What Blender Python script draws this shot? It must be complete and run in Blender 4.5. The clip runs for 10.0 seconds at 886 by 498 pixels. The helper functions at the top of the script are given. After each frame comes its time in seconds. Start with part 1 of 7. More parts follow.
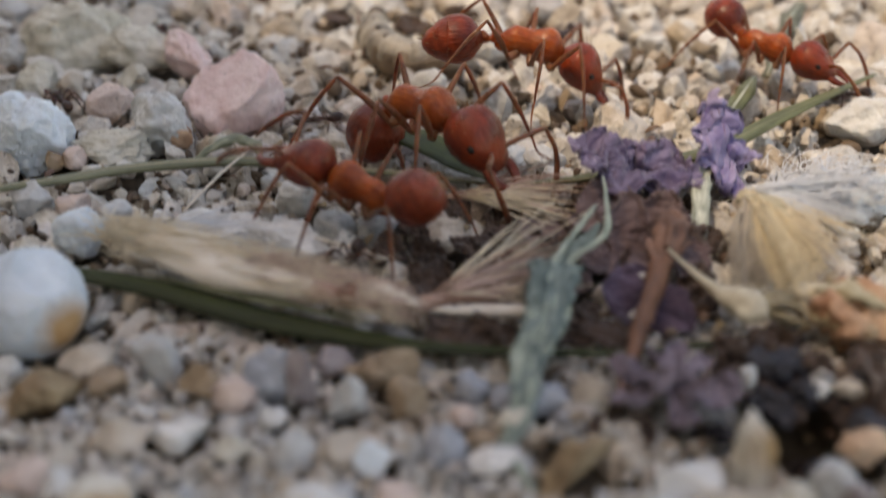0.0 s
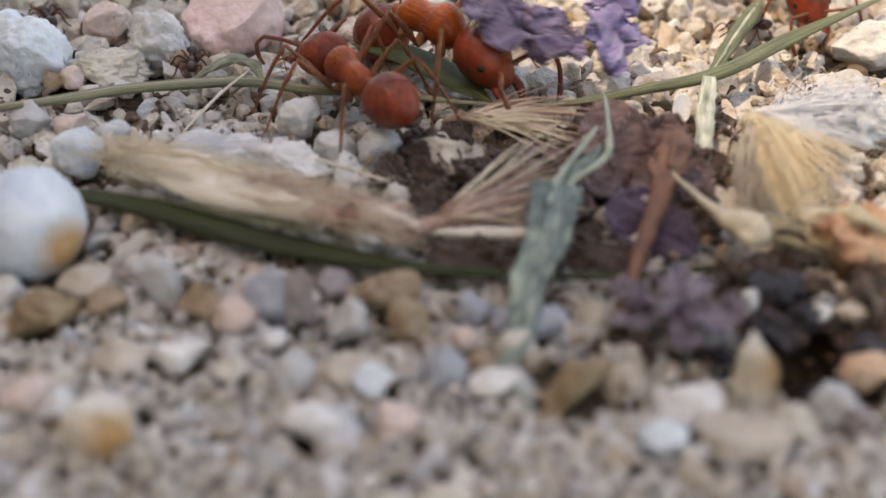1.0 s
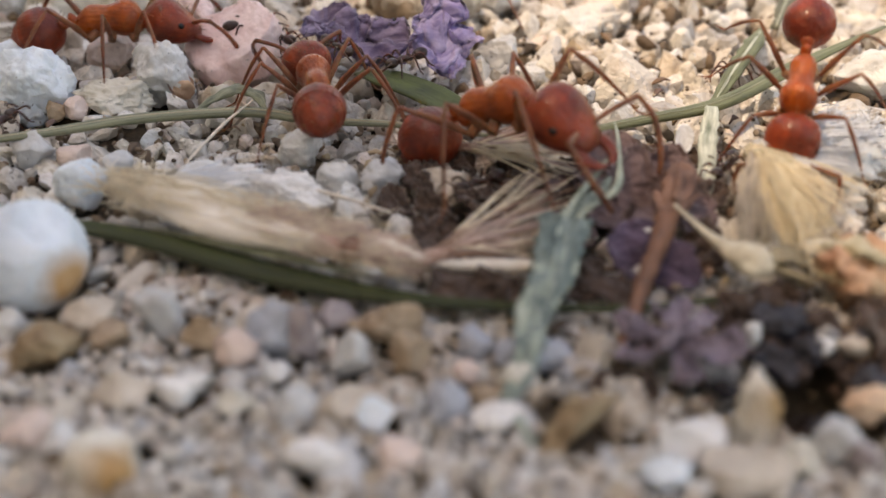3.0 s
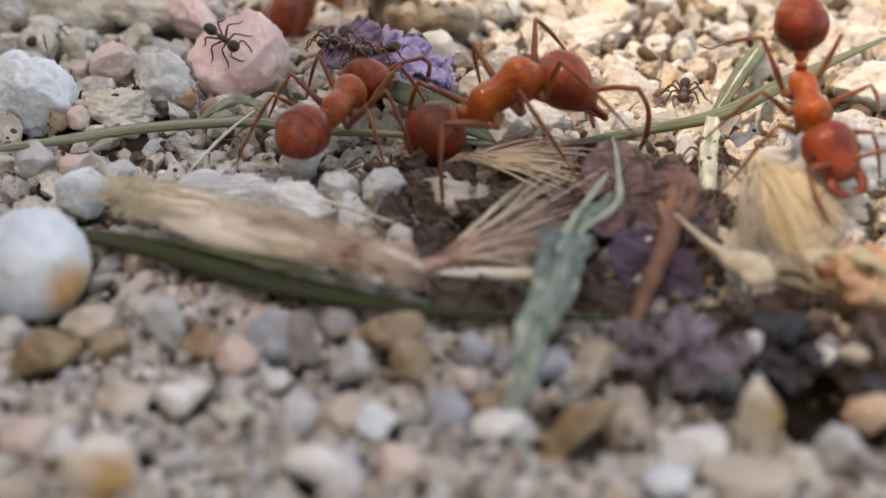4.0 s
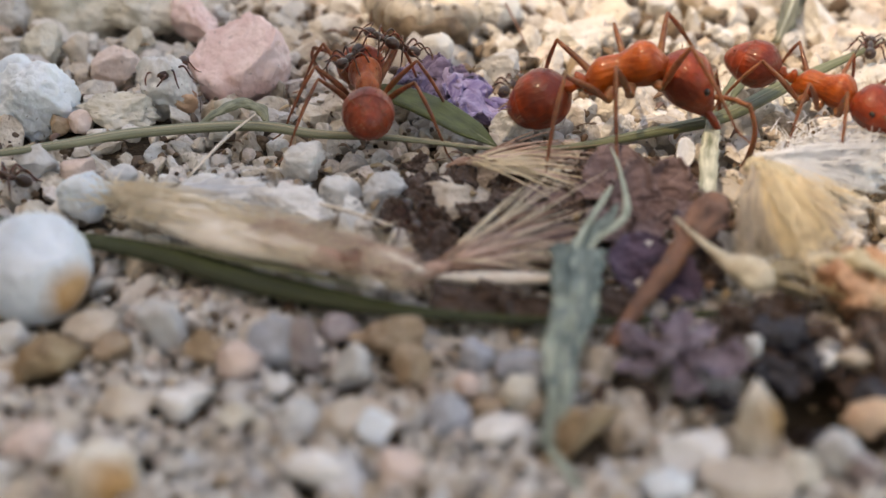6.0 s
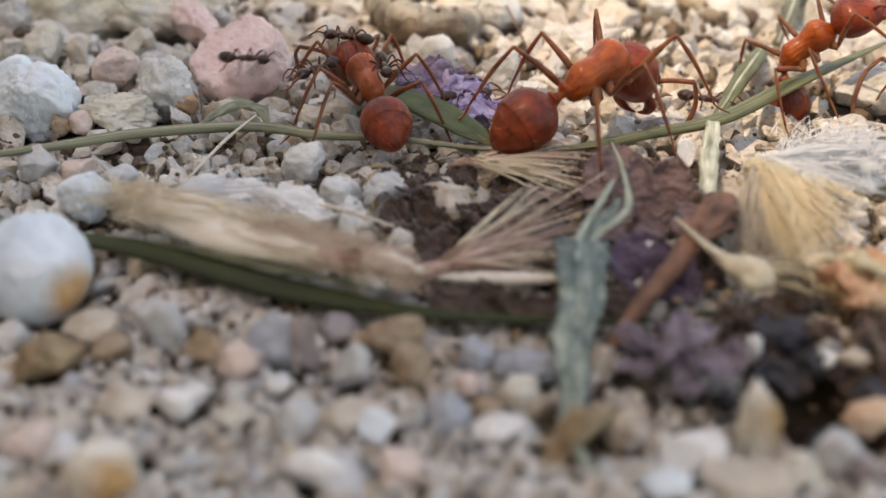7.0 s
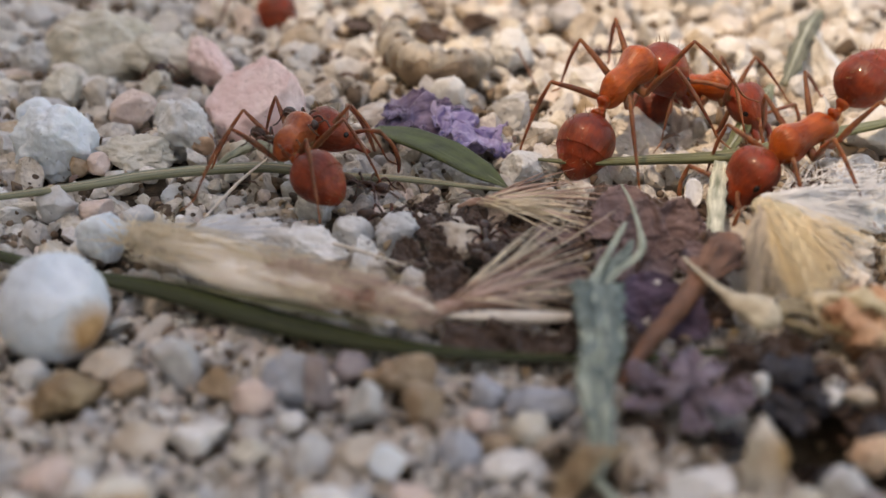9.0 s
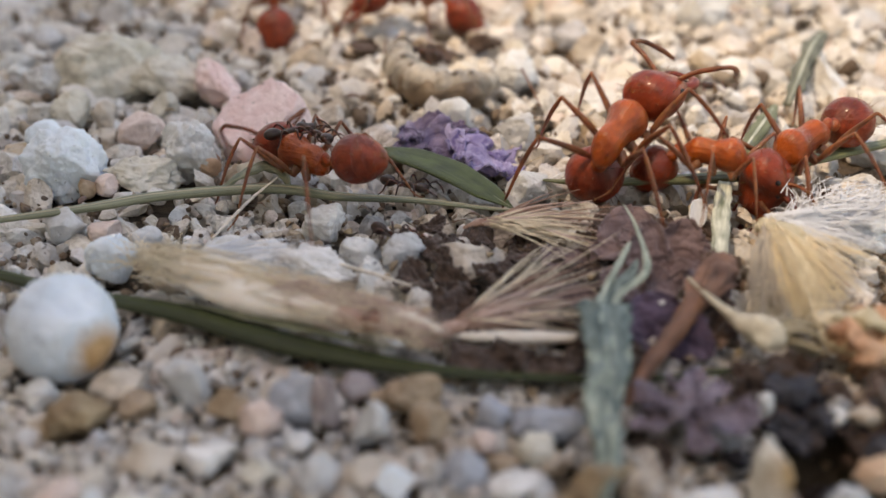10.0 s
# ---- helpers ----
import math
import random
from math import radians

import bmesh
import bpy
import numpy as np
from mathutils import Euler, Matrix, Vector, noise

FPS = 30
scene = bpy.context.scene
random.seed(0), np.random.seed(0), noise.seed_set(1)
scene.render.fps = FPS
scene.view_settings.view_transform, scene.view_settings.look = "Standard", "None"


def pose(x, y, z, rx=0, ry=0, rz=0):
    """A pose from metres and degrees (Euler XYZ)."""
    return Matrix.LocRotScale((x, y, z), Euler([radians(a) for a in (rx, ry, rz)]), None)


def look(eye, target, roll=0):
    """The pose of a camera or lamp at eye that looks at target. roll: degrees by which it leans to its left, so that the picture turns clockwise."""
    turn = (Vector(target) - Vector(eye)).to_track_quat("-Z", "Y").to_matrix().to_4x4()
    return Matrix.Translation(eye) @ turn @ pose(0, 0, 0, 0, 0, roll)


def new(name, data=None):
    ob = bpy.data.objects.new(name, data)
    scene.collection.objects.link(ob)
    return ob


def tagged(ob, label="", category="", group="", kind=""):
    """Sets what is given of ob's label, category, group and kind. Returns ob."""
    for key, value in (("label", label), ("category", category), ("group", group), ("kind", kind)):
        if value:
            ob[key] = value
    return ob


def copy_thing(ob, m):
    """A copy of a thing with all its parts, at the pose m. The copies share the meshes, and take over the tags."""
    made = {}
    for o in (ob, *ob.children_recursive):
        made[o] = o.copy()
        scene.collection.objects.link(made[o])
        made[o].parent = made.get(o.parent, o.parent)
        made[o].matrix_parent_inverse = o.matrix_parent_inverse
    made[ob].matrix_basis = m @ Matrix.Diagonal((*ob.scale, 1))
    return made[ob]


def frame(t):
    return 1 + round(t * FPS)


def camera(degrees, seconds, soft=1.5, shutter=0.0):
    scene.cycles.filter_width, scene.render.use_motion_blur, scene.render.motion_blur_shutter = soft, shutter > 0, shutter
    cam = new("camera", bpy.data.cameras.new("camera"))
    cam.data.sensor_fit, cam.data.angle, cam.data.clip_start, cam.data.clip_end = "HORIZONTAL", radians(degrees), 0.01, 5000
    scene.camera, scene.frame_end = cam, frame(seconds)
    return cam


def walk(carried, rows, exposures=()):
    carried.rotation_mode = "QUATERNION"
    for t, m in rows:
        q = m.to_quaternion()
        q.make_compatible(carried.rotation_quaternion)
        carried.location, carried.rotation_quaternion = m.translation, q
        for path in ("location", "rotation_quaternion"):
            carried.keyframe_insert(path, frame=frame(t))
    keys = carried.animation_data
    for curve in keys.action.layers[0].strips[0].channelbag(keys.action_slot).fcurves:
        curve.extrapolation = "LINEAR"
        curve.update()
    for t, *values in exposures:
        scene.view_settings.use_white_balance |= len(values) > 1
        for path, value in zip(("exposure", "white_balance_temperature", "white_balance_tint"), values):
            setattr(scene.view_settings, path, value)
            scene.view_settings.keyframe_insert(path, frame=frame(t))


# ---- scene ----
# ---- camera and walk ----
cam = camera(40, 10.0, soft=1.5, shutter=0.5)
cam.data.dof.use_dof = True
cam.data.dof.focus_distance = 0.0435
cam.data.dof.aperture_fstop = 55.0
walk(cam, [
    (0, pose(-0.000120, -0.031630, 0.018381, 61.442, 0, -0.501) @ pose(0, 0, 0, 0, 0, 0.024)),
    (0.1, pose(-0.000129, -0.031626, 0.018309, 60.652, 0, -0.516) @ pose(0, 0, 0, 0, 0, 0.102)),
    (0.2, pose(-0.000137, -0.031621, 0.018239, 59.885, 0, -0.530) @ pose(0, 0, 0, 0, 0, 0.177)),
    (0.3, pose(-0.000144, -0.031618, 0.018187, 59.304, 0, -0.541) @ pose(0, 0, 0, 0, 0, 0.234)),
    (0.4, pose(-0.000149, -0.031615, 0.018145, 58.839, 0, -0.550) @ pose(0, 0, 0, 0, 0, 0.280)),
    (0.5, pose(-0.000153, -0.031613, 0.018109, 58.444, 0, -0.557) @ pose(0, 0, 0, 0, 0, 0.318)),
    (0.6, pose(-0.000153, -0.031592, 0.018114, 58.228, 0, -0.549) @ pose(0, 0, 0, 0, 0, 0.321)),
    (0.7, pose(-0.000153, -0.031570, 0.018119, 58.039, 0, -0.540) @ pose(0, 0, 0, 0, 0, 0.324)),
    (0.8, pose(-0.000153, -0.031549, 0.018125, 57.982, 0, -0.532) @ pose(0, 0, 0, 0, 0, 0.327)),
    (0.9, pose(-0.000154, -0.031528, 0.018130, 57.979, 0, -0.524) @ pose(0, 0, 0, 0, 0, 0.330)),
    (1, pose(-0.000154, -0.031506, 0.018135, 58.028, 0, -0.515) @ pose(0, 0, 0, 0, 0, 0.333)),
    (1.5, pose(-0.000236, -0.031482, 0.018152, 58.511, 0, -0.653) @ pose(0, 0, 0, 0, 0, 0.395)),
    (2, pose(-0.000327, -0.031370, 0.018325, 58.476, 0, -0.793) @ pose(0, 0, 0, 0, 0, 0.504)),
    (2.5, pose(-0.000163, -0.031314, 0.018409, 58.632, 0, -0.425) @ pose(0, 0, 0, 0, 0, 0.206)),
    (4, pose(-0.000077, -0.031446, 0.018261, 59.714, 0, -0.174) @ pose(0, 0, 0, 0, 0, 0.217)),
    (4.5, pose(0.000036, -0.031378, 0.018343, 59.648, 0, 0.060) @ pose(0, 0, 0, 0, 0, -0.026)),
    (5, pose(0.000000, -0.031400, 0.018400, 59.630, 0, 0.000) @ pose(0, 0, 0, 0, 0, 0.000)),
    (5.5, pose(-0.000035, -0.031411, 0.018421, 59.630, 0, -0.056) @ pose(0, 0, 0, 0, 0, 0.069)),
    (6.3, pose(-0.000033, -0.031468, 0.018364, 59.771, 0, -0.044) @ pose(0, 0, 0, 0, 0, 0.098)),
    (7, pose(-0.000031, -0.031525, 0.018306, 59.911, 0, -0.032) @ pose(0, 0, 0, 0, 0, 0.128)),
    (7.5, pose(-0.000172, -0.031704, 0.018352, 60.346, 0, -0.166) @ pose(0, 0, 0, 0, 0, 0.168)),
    (8, pose(-0.000009, -0.031740, 0.018482, 60.660, 0, 0.268) @ pose(0, 0, 0, 0, 0, -0.035)),
    (8.5, pose(0.000091, -0.031849, 0.018528, 61.196, 0, 0.616) @ pose(0, 0, 0, 0, 0, -0.462)),
    (9, pose(0.000039, -0.031985, 0.018651, 61.638, 0, 0.682) @ pose(0, 0, 0, 0, 0, -0.285)),
    (9.5, pose(0.000015, -0.032130, 0.018744, 62.152, 0, 0.798) @ pose(0, 0, 0, 0, 0, -0.461)),
    (10, pose(0.000001, -0.032172, 0.018835, 62.499, 0, 0.930) @ pose(0, 0, 0, 0, 0, -0.509)),
], exposures=[(0, 0.97, 10050, 15), (0.5, 1.37, 10450, 17), (1, 1.39, 10450, 17), (2.5, 1.42, 10950, 18), (5.5, 1.47, 11050, 17), (7.5, 1.35, 10650, 16), (8.5, 1.33, 11350, 21), (9.5, 1.19, 10150, 16), (10, 1.33, 10250, 16)])

# ---- daylight: open sky, and a sun that just clears the added shade wall behind the camera ----
SUN_ELEVATION, SUN_AZIMUTH = 66, 236          # degrees; azimuth from +y towards +x
world = bpy.data.worlds.new("world")
scene.world = world
world.use_nodes = True
sky = world.node_tree.nodes.new("ShaderNodeTexSky")
sky.sky_type = "NISHITA"
sky.sun_disc = False
sky.sun_elevation = radians(SUN_ELEVATION)
sky.sun_rotation = radians(SUN_AZIMUTH)
world.node_tree.links.new(sky.outputs[0], world.node_tree.nodes["Background"].inputs[0])
world.node_tree.nodes["Background"].inputs[1].default_value = 0.15
sun_data = bpy.data.lights.new("sun", "SUN")
sun_data.energy, sun_data.angle, sun_data.color = 0.92, radians(0.45), (1.0, 0.95, 0.88)
sun = new("sun", sun_data)
sa, se = radians(SUN_AZIMUTH), radians(SUN_ELEVATION)
sun.matrix_world = look((math.sin(sa) * math.cos(se), math.cos(sa) * math.cos(se), math.sin(se)), (0, 0, 0))

MM = 0.001


def at(x, y, z, rx=0, ry=0, rz=0):
    """A pose from millimetres and degrees."""
    return pose(x * MM, y * MM, z * MM, rx, ry, rz)


# ---- materials ----
class Nodes:
    """A principled material under construction."""

    def __init__(self, name, rough=0.6, **values):
        self.mat = bpy.data.materials.new(name)
        self.mat.use_nodes = True
        self.tree = self.mat.node_tree
        self.bsdf = self.tree.nodes["Principled BSDF"]
        self.bsdf.inputs["Roughness"].default_value = rough
        for key, value in values.items():
            self.bsdf.inputs[key.replace("_", " ").title().replace("Ior", "IOR")].default_value = value

    def add(self, kind, **props):
        node = self.tree.nodes.new("ShaderNode" + kind)
        for key, value in props.items():
            node.inputs[key].default_value = value
        return node

    def link(self, a, b):
        self.tree.links.new(a, b)

    def noise(self, scale, detail=4.0, source=None, stretch=None):
        node = self.add("TexNoise", Scale=scale, Detail=detail)
        if source is None:
            source = self.add("TexCoord").outputs["Object"]
        if stretch:
            mapping = self.add("Mapping")
            mapping.inputs["Scale"].default_value = stretch
            self.link(source, mapping.inputs[0])
            source = mapping.outputs[0]
        self.link(source, node.inputs["Vector"])
        return node.outputs["Fac"]

    def ramp(self, source, stops):
        node = self.add("ValToRGB")
        while len(node.color_ramp.elements) < len(stops):
            node.color_ramp.elements.new(0.5)
        for el, (pos, col) in zip(node.color_ramp.elements, stops):
            el.position, el.color = pos, (*col, 1)
        self.link(source, node.inputs[0])
        return node.outputs[0]

    def mix(self, fac, a, b, blend="MIX"):
        node = self.add("MixRGB")
        node.blend_type = blend
        for value, socket in ((fac, node.inputs[0]), (a, node.inputs[1]), (b, node.inputs[2])):
            if isinstance(value, (int, float)):
                socket.default_value = value
            elif isinstance(value, tuple):
                socket.default_value = (*value, 1)
            else:
                self.link(value, socket)
        return node.outputs[0]

    def color(self, socket):
        self.link(socket, self.bsdf.inputs["Base Color"])

    def bump(self, height, strength, distance):
        node = self.add("Bump", Strength=strength, Distance=distance)
        self.link(height, node.inputs["Height"])
        self.link(node.outputs[0], self.bsdf.inputs["Normal"])
        return self.mat


def grain_material(name, per_island):
    """Mixed quartz and feldspar gravel, a colour to each grain."""
    n = Nodes(name, 0.42)
    if per_island:
        rnd = n.add("NewGeometry").outputs["Random Per Island"]
        src = n.add("NewGeometry").outputs["Position"]
    else:
        rnd = n.add("ObjectInfo").outputs["Random"]
        src = None
    if per_island:
        shades = [(0.0, (0.82, 0.78, 0.73)), (0.10, (0.66, 0.58, 0.50)), (0.20, (0.88, 0.88, 0.86)), (0.30, (0.56, 0.54, 0.53)),
                  (0.40, (0.82, 0.75, 0.64)), (0.50, (0.89, 0.91, 0.91)), (0.58, (0.74, 0.62, 0.56)), (0.66, (0.87, 0.83, 0.77)),
                  (0.74, (0.47, 0.46, 0.47)), (0.82, (0.88, 0.87, 0.84)), (0.92, (0.56, 0.43, 0.30)), (1.0, (0.86, 0.84, 0.80))]
    else:
        shades = [(0.0, (0.80, 0.80, 0.79)), (0.09, (0.62, 0.66, 0.70)), (0.18, (0.84, 0.83, 0.80)), (0.27, (0.66, 0.56, 0.45)),
                  (0.36, (0.78, 0.71, 0.62)), (0.45, (0.56, 0.58, 0.62)), (0.54, (0.86, 0.87, 0.88)), (0.63, (0.56, 0.45, 0.35)),
                  (0.72, (0.70, 0.60, 0.52)), (0.81, (0.72, 0.74, 0.77)), (0.91, (0.64, 0.50, 0.35)), (1.0, (0.84, 0.80, 0.74))]
    base = n.ramp(rnd, shades)
    mottled = n.mix(0.5, base, n.ramp(n.noise(1100, 6, src), [(0.30, (0.34, 0.24, 0.15)), (0.55, (1, 1, 1))]), "MULTIPLY")
    dusted = n.mix(n.ramp(n.noise(600, 3, src), [(0.45, (0, 0, 0)), (0.75, (0.35, 0.35, 0.35))]), mottled, (0.72, 0.64, 0.52))
    specks = n.mix(n.ramp(n.noise(4200, 2, src), [(0.28, (0.75, 0.75, 0.75)), (0.34, (0, 0, 0))]), dusted, (0.10, 0.08, 0.07))
    n.color(specks)
    return n.bump(n.noise(3600, 8, src), 1.0, 0.00022)


def stone_material(name, light, dark, patch=None, rough=0.45, soft=0.0):
    n = Nodes(name, rough)
    col = n.ramp(n.noise(900, 5), [(0.3, dark), (0.65, light)])
    col = n.mix(n.ramp(n.noise(5000, 2), [(0.26, (0.7, 0.7, 0.7)), (0.31, (0, 0, 0))]), col, (0.09, 0.07, 0.06))
    if patch:
        place, size, tint = patch
        near = n.add("VectorMath")
        near.operation = "DISTANCE"
        n.link(n.add("TexCoord").outputs["Object"], near.inputs[0])
        near.inputs[1].default_value = [c * MM for c in place]
        wobble = n.add("Math")
        wobble.operation = "MULTIPLY_ADD"
        n.link(n.noise(1500, 4), wobble.inputs[0])
        wobble.inputs[1].default_value = 0.0007
        n.link(near.outputs["Value"], wobble.inputs[2])
        scaled = n.add("Math")
        scaled.operation = "DIVIDE"
        n.link(wobble.outputs[0], scaled.inputs[0])
        scaled.inputs[1].default_value = size * MM * 1.6
        col = n.mix(n.ramp(scaled.outputs[0], [(0.45, (0.9, 0.9, 0.9)), (0.85, (0, 0, 0))]), col, tint)
    n.color(col)
    if soft:
        n.bsdf.inputs["Subsurface Weight"].default_value = soft
        n.bsdf.inputs["Subsurface Scale"].default_value = 0.0006
        n.bsdf.inputs["Subsurface Radius"].default_value = (1, 0.9, 0.8)
    return n.bump(n.noise(3000, 7), 0.75, 0.00016)


def fibre_material(name, light, dark, streaks=60, rough=0.5, shine=0.0):
    """Plant fibre: streaks that run along the strip (u along, v across)."""
    n = Nodes(name, rough)
    uv = n.add("TexCoord").outputs["UV"]
    fine = n.noise(1.0, 3, uv, (3, streaks, 1))
    broad = n.noise(1.0, 3, uv, (6, 3, 1))
    col = n.mix(0.55, n.ramp(fine, [(0.35, dark), (0.65, light)]), n.ramp(broad, [(0.35, dark), (0.65, light)]))
    n.color(col)
    n.bsdf.inputs["Coat Weight"].default_value = shine
    return n.bump(fine, 0.5, 0.00008)


def chitin_material(name, light, dark, rough=0.34, ridged=0.75):
    """Ant shell: mottled, finely ridged along the body, slightly translucent."""
    n = Nodes(name, rough)
    blotch = n.ramp(n.noise(900, 5), [(0.30, dark), (0.66, light)])
    worn = n.mix(n.ramp(n.noise(3200, 4), [(0.42, (0, 0, 0)), (0.72, (0.55, 0.55, 0.55))]), blotch, tuple(c * 0.55 for c in dark))
    n.color(worn)
    n.link(n.ramp(n.noise(2600, 4), [(0.3, (rough * 0.7,) * 3), (0.7, (min(1, rough * 1.5),) * 3)]), n.bsdf.inputs["Roughness"])
    n.bsdf.inputs["Subsurface Weight"].default_value = 0.35
    n.bsdf.inputs["Subsurface Scale"].default_value = 0.0007
    n.bsdf.inputs["Subsurface Radius"].default_value = (1.0, 0.32, 0.10)
    n.bsdf.inputs["Specular IOR Level"].default_value = 0.35
    n.bsdf.inputs["Coat Weight"].default_value = 0.22
    n.bsdf.inputs["Coat Roughness"].default_value = 0.1
    ridges = n.noise(1.0, 5, None, (1500, 7000, 7000))
    return n.bump(ridges, ridged, 0.00010)


def petal_material(name, light, dark, edge):
    n = Nodes(name, 0.65)
    uv = n.add("TexCoord").outputs["UV"]
    veins = n.noise(1.0, 4, uv, (2, 14, 1))
    col = n.mix(0.6, n.ramp(n.noise(900, 5), [(0.3, dark), (0.7, light)]), n.ramp(veins, [(0.35, dark), (0.7, edge)]))
    n.color(col)
    n.bsdf.inputs["Sheen Weight"].default_value = 0.3
    return n.bump(n.noise(4500, 5), 0.6, 0.00012)


